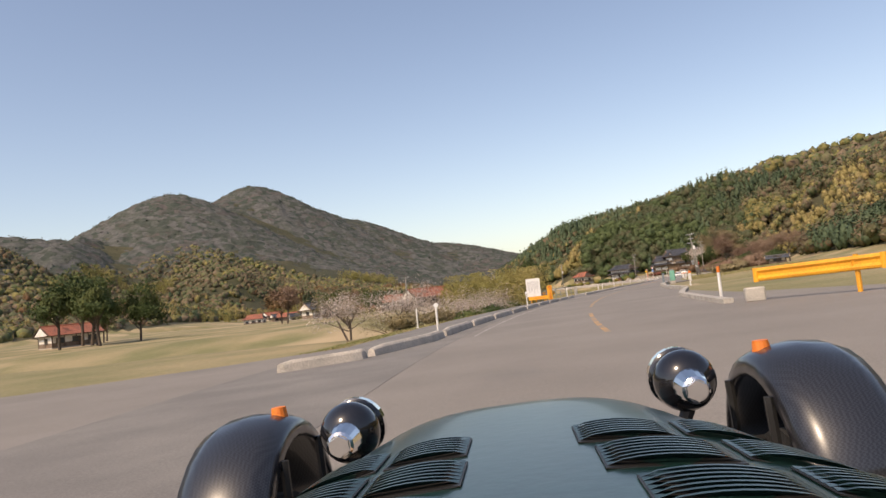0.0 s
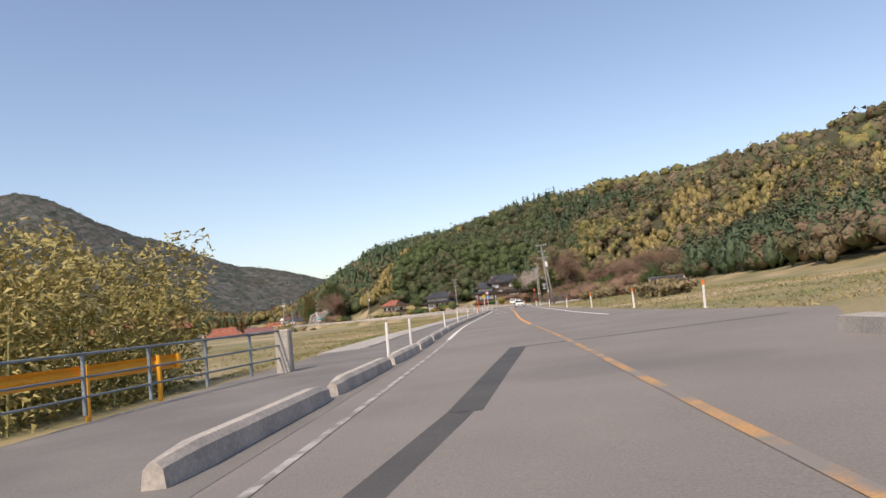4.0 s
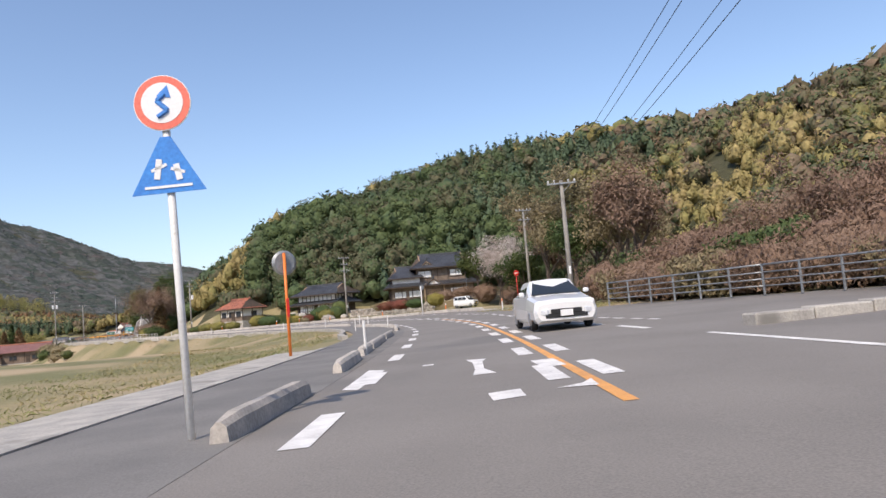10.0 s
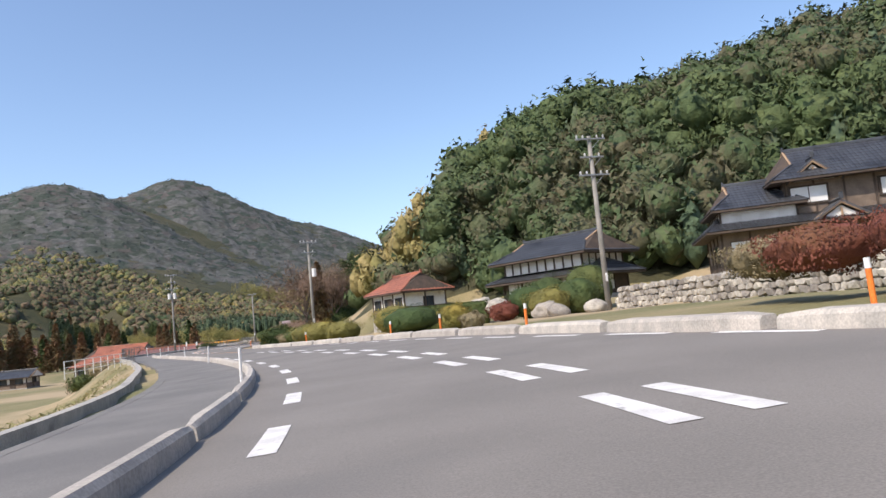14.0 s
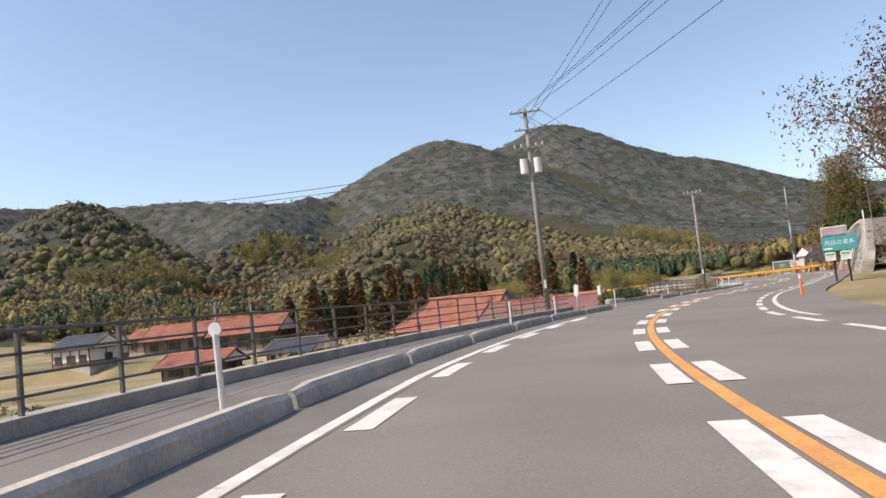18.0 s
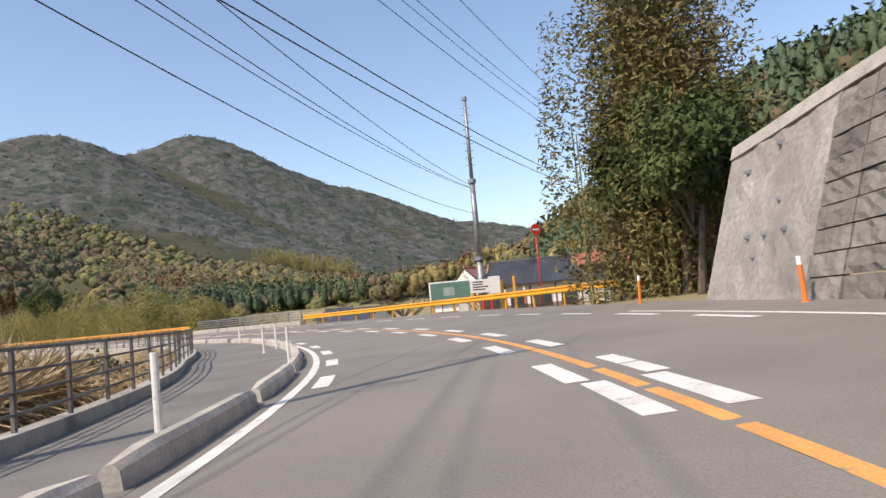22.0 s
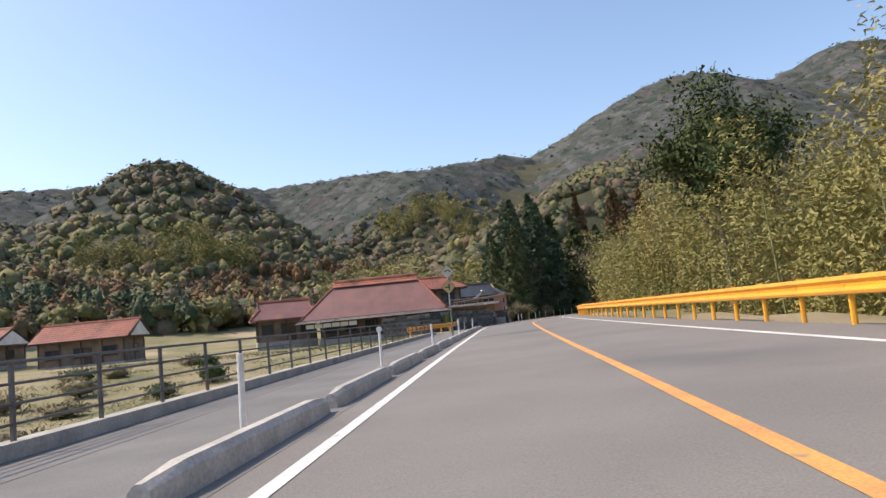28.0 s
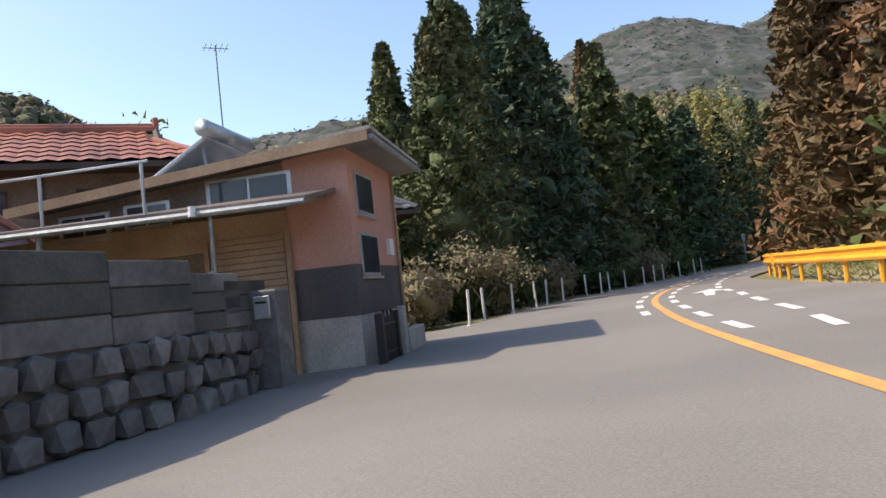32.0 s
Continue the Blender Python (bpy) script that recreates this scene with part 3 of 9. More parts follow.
# ---- more materials ----
WHITE_METAL = mat("white enamel", (0.78, 0.77, 0.74), (0.66, 0.65, 0.62), 3.0, 0.45, bump=0.05, stain=((0.45, 0.40, 0.33), 6.0, 0.66))
DARK_STEEL = mat("weathered fence steel", (0.17, 0.165, 0.16), (0.11, 0.105, 0.10), 4.0, 0.6, metal=0.3, bump=0.1, stain=((0.16, 0.10, 0.07), 2.0, 0.6))
GREY_STEEL = mat("galvanised steel", (0.34, 0.36, 0.37), (0.24, 0.25, 0.26), 4.0, 0.5, metal=0.55, bump=0.08)
BLUE_STEEL = mat("blue grey rail paint", (0.22, 0.27, 0.30), (0.16, 0.20, 0.22), 3.0, 0.5, bump=0.06, stain=((0.20, 0.15, 0.11), 5.0, 0.66))
AMBER_RAIL = mat("amber guard rail paint", (0.86, 0.40, 0.03), (0.74, 0.33, 0.03), 1.2, 0.45, bump=0.05, stain=((0.42, 0.24, 0.10), 3.0, 0.68))
ORANGE = mat("orange plastic", (0.85, 0.22, 0.03), (0.70, 0.18, 0.03), 3.0, 0.5, bump=0.05)
YELLOW = mat("yellow sign face", (0.90, 0.55, 0.02), (0.82, 0.50, 0.02), 3.0, 0.4, bump=0.0)
RED = mat("red sign face", (0.70, 0.04, 0.03), (0.60, 0.04, 0.03), 3.0, 0.4, bump=0.0)
BLUE = mat("blue sign face", (0.04, 0.24, 0.66), (0.04, 0.20, 0.58), 3.0, 0.4, bump=0.0)
TEAL = mat("teal sign face", (0.05, 0.33, 0.36), (0.04, 0.28, 0.31), 3.0, 0.4, bump=0.0)
BLACK = mat("black paint", (0.02, 0.02, 0.02), (0.015, 0.015, 0.015), 3.0, 0.5, bump=0.05)
SIGN_WHITE = mat("white sign face", (0.80, 0.80, 0.79), (0.74, 0.74, 0.73), 2.0, 0.45, bump=0.0, stain=((0.6, 0.58, 0.53), 3.0, 0.66))
INK = mat("faded grey ink", (0.42, 0.42, 0.43), (0.36, 0.36, 0.37), 3.0, 0.6, bump=0.0)
POLE_GREY = mat("concrete pole", (0.30, 0.28, 0.25), (0.22, 0.21, 0.19), 1.2, 0.85, bump=0.15, stain=((0.16, 0.15, 0.13), 1.5, 0.62))
CABLE = mat("cable", (0.025, 0.025, 0.028), None, 3.0, 0.6, bump=0.0)
PORCELAIN = mat("insulator", (0.55, 0.55, 0.54), None, 3.0, 0.3, bump=0.0)


def m_box(bm, sx, sy, sz, x=0, y=0, z=0, rz=0.0, rx=0.0, ry=0.0, bevel=0.0):
    """A box whose base is centred at x, y, z."""
    r = bmesh.ops.create_cube(bm, size=1, matrix=pose(x, y, z + sz / 2, rx, ry, rz) @ Matrix.Diagonal((sx, sy, sz, 1)))
    if bevel:
        es = list({e for v in r["verts"] for e in v.link_edges})
        bmesh.ops.bevel(bm, geom=es, offset=bevel, segments=1, affect="EDGES", profile=0.5)
    return r


def m_rod(bm, a, b, r0, r1=None, n=8, caps=True):
    """A tapered rod from a to b."""
    a, b = Vector(a), Vector(b)
    d = b - a
    q = d.to_track_quat("Z", "Y").to_matrix().to_4x4()
    bmesh.ops.create_cone(bm, cap_ends=caps, segments=n, radius1=r0, radius2=r0 if r1 is None else r1, depth=d.length, matrix=Matrix.Translation((a + b) / 2) @ q)


def B():
    return bmesh.new()


def text_mesh(body, size, material, parent, m, name="lettering"):
    cu = bpy.data.curves.new(name, "FONT")
    cu.body, cu.size, cu.align_x, cu.align_y, cu.extrude = body, size, "CENTER", "CENTER", 0.003
    tmp = new(name, cu)
    bpy.context.view_layer.update()
    me = bpy.data.meshes.new_from_object(tmp.evaluated_get(bpy.context.evaluated_depsgraph_get()))
    bpy.data.objects.remove(tmp)
    me.materials.clear()
    me.materials.append(material)
    ob = new(name, me)
    ob.parent = parent
    ob.matrix_local = m
    return ob


# ---- kerb blocks ----
KERB_OFF = lerp((0.9, 6.2), (0.98, 3.9), (1.2, 2.9), (1.6, 2.75), (2.4, 2.5), (3.8, 2.6), (5, 2.25), (8, 2.4), (10.5, 2.2), (10.9, 2.5), (11.4, 2.7), (11.7, 2.6), (12.0, 2.4), (12.3, 2.2), (12.9, 2.4), (13.3, 2.95), (13.42, 2.9), (13.7, 2.05), (14, 2.0), (15.5, 2.0), (16.5, 2.3), (18.4, 3.1), (19.4, 2.7), (19.8, 2.1), (20.45, 2.55), (21.5, 2.45), (22.3, 2.2), (23.4, 1.9), (24.2, 1.6), (25.4, 2.1), (26.4, 2.5), (29, 2.3), (31.2, 2.1))


def kerb_block(u0, u1, tall=0.24, wide=0.26, off=KERB_OFF, label="weathered concrete kerb block with rounded ends", group="kerb blocks along the footway"):
    """A low concrete bar that follows the road, chamfered and drawn in at both ends."""
    bm = B()
    n = 8
    rows = []
    for k in range(n + 1):
        u = u0 + (u1 - u0) * k / n
        o = off(u)
        e = 0.72 if k in (0, n) else 1.0
        h = tall * (0.82 if k in (0, n) else 1.0)
        w = wide * e
        prof = [(-w / 2, 0), (-w / 2 + 0.02, h * 0.75), (-w / 2 + 0.07, h), (w / 2 - 0.07, h), (w / 2 - 0.02, h * 0.75), (w / 2, 0)]
        rows.append([bm.verts.new(at(u, o + a, b + 0.015)) for a, b in prof])
    for p, q in zip(rows, rows[1:]):
        for i in range(5):
            bm.faces.new((p[i], q[i], q[i + 1], p[i + 1]))
    bm.faces.new(rows[0])
    bm.faces.new(rows[-1][::-1])
    bmesh.ops.recalc_face_normals(bm, faces=bm.faces)
    ob = part("kerb_block", bm, KERB)
    return tagged(ob, label, "kerb block", group)


def kerb_row(u0, u1, length=4.5, gap=0.42, **kw):
    u = u0
    while u < u1 - 0.02:
        v = min(along(u, length), u1)
        kerb_block(u, v, **kw)
        u = along(v, gap)


kerb_row(0.93, 1.0, 3.0, 0.4)
kerb_row(1.02, 3.86, 4.6, 0.35)
kerb_row(4.27, 8.05, 4.6, 0.42)
kerb_row(8.07, 10.07, 4.6, 0.42)
for a, b in ((10.31, 10.48), (10.64, 10.83), (10.88, 11.02), (11.04, 11.2), (11.21, 11.37), (11.41, 11.65), (11.97, 12.12), (12.13, 12.31)):
    kerb_block(a, b)
kerb_row(12.42, 13.4, 3.7, 0.45)
kerb_row(13.72, 19.75, 4.6, 0.12)
kerb_row(20.42, 24.4, 4.6, 0.3)
kerb_row(24.45, 31.1, 4.6, 0.42)
RKERB = lerp((11.9, -5.7), (13.2, -8.2), (13.7, -9.0), (14.1, -7.4), (14.6, -6.4), (15.6, -6.2), (16.5, -5.3), (17.5, -5.2))
kerb_row(11.92, 12.25, 3.0, 0.8, off=lambda u: -6.2, tall=0.28, wide=0.5, label="broad pale concrete kerb block", group="kerb blocks on the outer bend")
kerb_row(13.15, 13.66, 7.0, 0.7, off=RKERB, tall=0.28, wide=0.5, label="broad pale concrete kerb block", group="kerb blocks on the outer bend")
kerb_row(13.70, 17.4, 5.2, 0.35, off=RKERB, tall=0.28, wide=0.5, label="broad pale concrete kerb block", group="kerb blocks on the outer bend")
kerb_row(20.28, 20.34, 1.0, 0.2, off=lerp((20.28, 5.2), (20.34, 4.3)), tall=0.3, wide=0.4)

# edging behind the footway
edge = thing("footway_edging", None, "pale concrete edging along the field", "edging", kind="structure")
ribbon("edging", 5.4, 11.3, lambda u: 5.0, lambda u: 4.72, 0.05, CONCRETE, edge, thick=0.3)
ribbon("apron", 5.4, 11.3, lambda u: 6.6, lambda u: 5.0, 0.01, CONCRETE, edge, thick=0.3)
ribbon("edging", 11.85, 17.3, lerp((11.85, 5.3), (12.2, 6.0), (13.5, 5.2), (15.6, 6.2), (17.3, 5.6)), lerp((11.85, 5.0), (12.2, 5.7), (13.5, 4.9), (15.6, 5.9), (17.3, 5.3)), 0.17, CONCRETE, edge, thick=0.5)
FENCE_OFF = lerp((17, 5.4), (18.4, 6.0), (19.3, 5.3), (19.9, 5.0), (20.32, 5.2), (20.36, 4.4), (20.45, 4.15), (20.7, 4.4), (21.2, 4.6), (22.4, 4.5), (23.4, 5.4), (24.2, 4.6), (25, 4.6), (26.9, 6.0), (29.2, 5.9), (31.0, 5.6))
ribbon("edging", 17.0, 19.9, lambda u: FENCE_OFF(u) + 0.2, lambda u: FENCE_OFF(u) - 0.15, 0.22, CONCRETE, edge, thick=0.6)
ribbon("edging", 20.35, 31.0, lambda u: FENCE_OFF(u) + 0.2, lambda u: FENCE_OFF(u) - 0.15, 0.22, CONCRETE, edge, thick=0.6)
ribbon("footway_margin", 11.3, 31.0, lambda u: (FENCE_OFF(u) if u > 17 else 5.0), 4.7, 0.028, WALKWAY, edge, thick=0.3)
ribbon("footway_margin", -8, 5.4, lambda u: 6.2, 4.7, 0.02, WALKWAY, edge, thick=0.3)
ribbon("shoulder", 11.3, 17.3, lambda u: RIGHT_EDGE(u), lambda u: RIGHT_EDGE(u) - 1.5, 0.015, CONCRETE, edge, thick=0.3)
lane = ribbon("side_lane", 10.0, 11.9, lambda u: RIGHT_EDGE(u) + 0.1, lerp((10.0, -12), (10.1, -26), (10.3, -21.5), (11.0, -15), (11.4, -11.6), (11.71, -9.2), (11.9, -6.6)), 0.018, ASPHALT, thick=0.5, step=0.05)
tagged(lane, "worn grey asphalt mouth of a side lane", "road", kind="structure")
rk = thing("island_kerb", None, "long weathered concrete kerb at the side road", "kerb", kind="structure")
ribbon("kerb_stone", 1.2, 2.4, lerp((1.2, -4.7), (1.9, -5.0), (2.4, -5.9)), lerp((1.2, -4.95), (1.9, -5.25), (2.4, -6.15)), 0.14, CONCRETE, rk, thick=0.4)
for k in range(9):
    p, q = at(10.65 + 0.008 * k, -5.45 - 1.2 * k), at(10.65 + 0.008 * (k + 1), -5.47 - 1.2 * (k + 1) + 0.04)
    bm = bmesh.new()
    bmesh.ops.create_cube(bm, size=1, matrix=pose((p.x + q.x) / 2, (p.y + q.y) / 2, (p.z + q.z) / 2 + 0.07, 0, 0, math.degrees(math.atan2(q.y - p.y, q.x - p.x))) @ Matrix.Diagonal(((q - p).length, 0.5, 0.3, 1)))
    bmesh.ops.bevel(bm, geom=bm.edges[:], offset=0.03, segments=1, affect="EDGES")
    part("kerb_stone", bm, CONCRETE, rk)
ribbon("kerb_stone", 2.4, 3.88, lerp((2.4, -5.9), (3.88, -4.8)), lerp((2.4, -6.15), (3.88, -5.05)), 0.2, CONCRETE, rk, thick=0.4)

# ---- delineator posts ----
def post_proto(name, tall, r, body, cap, ball, label):
    t = thing(name, None, label, "post")
    bm = B()
    m_rod(bm, (0, 0, 0), (0, 0, tall), r, r, 10)
    part("shaft", bm, body, t, smooth=False)
    bm = B()
    m_rod(bm, (0, 0, 0), (0, 0, 0.03), r * 2.0, r * 1.7, 10)
    part("base_plate", bm, body, t)
    bm = B()
    if ball:
        bmesh.ops.create_cone(bm, cap_ends=True, segments=16, radius1=0.075, radius2=0.075, depth=0.035, matrix=pose(0, 0, tall + 0.05, 90, 0, 0))
        part("reflector", bm, cap, t, "round reflector disc")
    else:
        m_rod(bm, (0, 0, tall - 0.16), (0, 0, tall + 0.015), r * 1.06, r * 1.0, 10)
        part("cap", bm, cap, t)
    return t


WP = post_proto("delineator_post", 0.92, 0.036, WHITE_METAL, SIGN_WHITE, True, "white delineator post with a round reflector")
WT = post_proto("delineator_post", 0.9, 0.036, WHITE_METAL, WHITE_METAL, False, "plain white delineator post behind the kerb")
OT = post_proto("delineator_post", 0.95, 0.045, WHITE_METAL, ORANGE, False, "white delineator post with an orange top")
OP = post_proto("marker_post", 0.9, 0.05, ORANGE, SIGN_WHITE, False, "orange flexible marker post with a white top")
GP = post_proto("boundary_post", 0.8, 0.05, POLE_GREY, POLE_GREY, False, "short grey boundary post at the roadside")


def set_post(proto, u, off, z=0.0, turn=0.0, group="posts along the road"):
    ob = copy_thing(proto, frame_at(u, off, z, turn) @ pose(0, 0, 0, random.uniform(-2, 2), random.uniform(-2, 2), 0))
    return tagged(ob, group=group)


for u, o in ((1.42, 3.3), (2.77, 3.0), (13.39, 2.45), (18.36, 3.75), (29.0, 3.2), (31.29, 4.2), (22.0, 3.1), (23.45, 2.7)):
    set_post(WP, u, o)
for u, o in ((2.08, 6.7), (3.83, 3.0), (4.9, 2.6), (5.15, 2.6), (5.88, 2.4), (6.6, 2.7), (7.35, 2.9), (8.31, 2.85), (9.2, 2.8), (10.14, 2.7), (10.9, 2.4), (12.56, 2.4), (12.7, 4.6), (13.22, 2.3), (14.17, 2.2), (14.9, 2.2),
             (16.04, 2.4), (16.71, 2.4), (17.4, 2.9), (19.15, 3.3), (19.49, 3.4), (19.94, 2.8), (20.56, 2.75), (21.5, 2.9), (22.37, 2.4), (23.0, 2.2), (23.56, 2.1), (24.24, 1.9), (25.3, 2.6), (26.0, 2.9), (26.74, 3.0), (27.8, 2.8), (28.4, 2.8), (29.49, 2.75), (30.3, 2.7), (31.0, 2.6)):
    set_post(WT, u, o)
for u, o in ((1.41, -5.3), (3.07, -6.9), (4.39, -7.3), (5.35, -7.2), (5.91, -7.0), (6.6, -6.6), (7.3, -6.1), (8.13, -5.6), (9.03, -5.5), (9.4, -5.4), (10.03, -5.75), (12.69, -6.9)):
    set_post(OT, u, o)
for u, o in ((13.05, -9.3), (13.89, -10.4), (14.5, -8.2), (15.13, -7.2), (15.53, -7.0), (15.82, -6.5), (16.6, -5.8), (22.08, -7.3), (22.71, -7.9), (23.16, -8.9), (24.0, -13.2), (24.02, -12.2), (19.7, -6.0)):
    set_post(OP, u, o)
for u, o in ((31.33, 3.8), (31.36, 5.2)):
    set_post(GP, u, o)
for k in range(16):
    set_post(WT, 33.0 + 0.12 * k, 2.5 + 0.045 * k + 0.2 * math.sin(k * 1.7), group="posts below the cedars")
for pr in (WP, WT, OT, OP, GP):
    for o in (*pr.children_recursive, pr):
        bpy.data.objects.remove(o)


# ---- fences and rails ----
def tube(bm, pts, r, n=6):
    """One bent pipe through the points."""
    rings = []
    for i, p in enumerate(pts):
        d = (pts[min(i + 1, len(pts) - 1)] - pts[max(i - 1, 0)]).normalized()
        s = d.cross(Vector((0, 0, 1))).normalized()
        k = s.cross(d)
        rings.append([bm.verts.new(p + (s * math.cos(math.tau * j / n) + k * math.sin(math.tau * j / n)) * r) for j in range(n)])
    for a, b in zip(rings, rings[1:]):
        for j in range(n):
            bm.faces.new((a[j], b[j], b[(j + 1) % n], a[(j + 1) % n]))
    bm.faces.new(rings[0][::-1]), bm.faces.new(rings[-1])
    bmesh.ops.recalc_face_normals(bm, faces=bm.faces)


def pipe_fence(us, offs, base, tall, rails, material, label, group, post_w=0.055, r=0.021):
    """A run of pipe fence through the posts given by u and offset."""
    mid = frame_at(us[0], offs[0], base)
    t = thing("pipe_fence", mid, label, "fence", group)
    inv = mid.inverted()
    P = [inv @ at(u, o, base) for u, o in zip(us, offs)]
    for p in P[:-1]:
        bm = B()
        m_box(bm, post_w, post_w, tall, p.x, p.y, p.z, bevel=0.006)
        part("post", bm, material, t)
    for h in rails:
        bm = B()
        tube(bm, [p + Vector((0, 0, h)) for p in P], r if h < max(rails) else r * 1.25)
        part("rail", bm, material, t, smooth=True)
    return t


def fence_run(u0, u1, off, base, tall, rails, material, label, group, spacing=2.0, per=6):
    u = u0
    while u < u1 - 0.02:
        us = [u]
        for _ in range(per):
            v = along(us[-1], spacing)
            if v > u1:
                break
            us.append(v)
        if len(us) < 2:
            break
        pipe_fence(us, [off(q) for q in us], base, tall, rails, material, label, group)
        u = us[-1]


fence_run(17.0, 19.92, FENCE_OFF, 0.2, 0.98, (0.22, 0.46, 0.70, 0.96), DARK_STEEL, "dark weathered steel pipe fence with four rails on a concrete edging", "footway fence", 1.7)
fence_run(20.325, 24.3, FENCE_OFF, 0.2, 0.98, (0.22, 0.46, 0.70, 0.96), DARK_STEEL, "dark weathered steel pipe fence with four rails on a concrete edging", "footway fence", 1.8)
fence_run(24.35, 31.0, FENCE_OFF, 0.2, 0.98, (0.22, 0.46, 0.70, 0.96), DARK_STEEL, "dark weathered steel pipe fence with four rails on a concrete edging", "footway fence", 1.9)
fence_run(4.3, 5.0, lerp((4.3, 6.8), (4.65, 6.2), (5.0, 5.0)), 0.1, 0.95, (0.28, 0.58, 0.93), BLUE_STEEL, "blue-grey steel bridge railing with three rails", "bridge railing", 1.7)
fence_run(3.96, 4.5, lerp((3.96, -4.95), (4.5, -4.85)), 0.22, 0.85, (0.25, 0.52, 0.83), BLUE_STEEL, "blue-grey steel bridge railing with three rails", "bridge railing", 1.9)
LANE_FENCE = lerp((10.3, -20), (11.0, -13.6), (11.4, -10.4), (11.71, -8.21))
for j in range(3):
    us = [11.71 - 0.075 * (6 * j + k) for k in range(7)]
    pipe_fence(us, [LANE_FENCE(u) for u in us], 0.05, 1.15, (0.35, 0.6, 0.85, 1.13), GREY_STEEL, "grey steel pipe fence along the side lane", "side lane fence", 0.07, 0.03)
fence_run(16.2, 17.0, lerp((16.2, 9.5), (17.0, 6.0)), 0.0, 0.95, (0.3, 0.6, 0.93), WHITE_METAL, "pale steel pipe fence at the footway's turn", "footway fence", 2.0)
ribbon("bridge_kerb", 3.9, 4.58, -4.75, -5.2, 0.24, CONCRETE, rk, thick=0.4)
ribbon("bridge_kerb", 25.12, 26.1, lerp((25.12, -7.7), (26.1, -5.9)), lerp((25.12, -8.2), (26.1, -6.4)), 0.35, CONCRETE, rk, thick=0.6)


def guard_rail(u0, u1, off, tall=0.72, base=0.0, label="amber painted corrugated guard rail on steel posts", material=AMBER_RAIL, group="guard rails", spacing=2.0, face=1):
    """W-profile beam on posts; face +1 turns the beam to the carriageway on the left."""
    mid = frame_at(u0, off(u0), base)
    t = thing("guard_rail", mid, label, "guard rail", group)
    inv = mid.inverted()
    prof = [(0.0, -0.16), (0.05, -0.14), (0.07, -0.09), (0.01, -0.03), (0.01, 0.03), (0.07, 0.09), (0.05, 0.14), (0.0, 0.16)]
    bm = B()
    n = max(int((u1 - u0) / 0.06), 2)
    rows = []
    for k in range(n + 1):
        u = u0 + (u1 - u0) * k / n
        o = off(u)
        rows.append([bm.verts.new(inv @ at(u, o + face * a, base + tall - 0.16 + b)) for a, b in prof] + [bm.verts.new(inv @ at(u, o + face * (a - 0.012), base + tall - 0.16 + b)) for a, b in reversed(prof)])
    for p, q in zip(rows, rows[1:]):
        for i in range(len(p)):
            j = (i + 1) % len(p)
            bm.faces.new((p[i], q[i], q[j], p[j]))
    bm.faces.new(rows[0])
    bm.faces.new(rows[-1][::-1])
    bmesh.ops.recalc_face_normals(bm, faces=bm.faces)
    part("beam", bm, material, t)
    u = along(u0, 0.5)
    while u < u1:
        p = inv @ at(u, off(u) - face * 0.09, base)
        bm = B()
        m_rod(bm, p - Vector((0, 0, 0.4)), p + Vector((0, 0, tall + 0.03)), 0.055, n=8)
        part("post", bm, material, t)
        bm = B()
        q = inv @ at(u, off(u) - face * 0.03, base + tall - 0.16)
        m_box(bm, 0.1, 0.08, 0.12, q.x, q.y, q.z - 0.06)
        part("bracket", bm, material, t)
        u = along(u, spacing)
    for u in (u0, u1):
        bm = B()
        p = inv @ at(u, off(u), base + tall - 0.16)
        m_rod(bm, p - Vector((0, 0, 0.17)), p + Vector((0, 0, 0.17)), 0.07, n=10)
        part("end_cap", bm, material, t)
    return t


guard_rail(23.42, 25.1, lerp((23.42, -14.2), (23.8, -12.6), (24.2, -10.9), (25.1, -7.9)), tall=0.75)
for a, b in ((26.12, 28.0), (28.0, 30.0), (30.0, 32.55)):
    guard_rail(a, b, lerp((26, -5.75), (31.4, -5.75), (32.55, -6.7)), tall=0.85)
guard_rail(32.72, 33.45, lerp((32.72, -6.3), (33.0, -5.8), (33.45, -4.9)), tall=0.72)
guard_rail(33.5, 34.9, lerp((33.5, -4.8), (33.7, -4.3), (34.9, -3.9)), tall=0.72)
guard_rail(1.02, 1.16, lerp((1.02, -7.4), (1.16, -5.4)), tall=0.8)
guard_rail(30.72, 31.25, lerp((30.72, 6.75), (30.8, 6.4), (31.25, 4.4)), tall=0.8, face=-1)
bm = B()
p = at(1.17, -5.35)
m_box(bm, 0.45, 0.45, 0.35, p.x, p.y, p.z, bevel=0.03)
tagged(part("concrete_block", bm, CONCRETE), "weathered concrete footing block under the rail end", "concrete block")
t = pipe_fence([25.13 + 0.104 * k for k in range(10)], [lerp((25.13, -7.95), (26.1, -6.1))(25.13 + 0.104 * k) for k in range(10)], 0.33, 0.8, (0.22, 0.42, 0.62, 0.8), GREY_STEEL, "grey steel bridge railing with four flat rails", "bridge railing", 0.09, 0.04)


# ---- signs ----
def pole_stand(t, tall, r=0.038, material=WHITE_METAL):
    bm = B()
    m_rod(bm, (0, 0, -0.2), (0, 0, tall), r, r, 10)
    part("pole", bm, material, t, smooth=True)
    bm = B()
    m_rod(bm, (0, 0, tall), (0, 0, tall + 0.02), r * 1.1, r * 0.8, 10)
    part("pole_cap", bm, material, t)


def disc(bm, r, y, z, x=0, n=28, deep=0.012):
    bmesh.ops.create_cone(bm, cap_ends=True, segments=n, radius1=r, radius2=r, depth=deep, matrix=pose(x, y, z, 90, 0, 0))


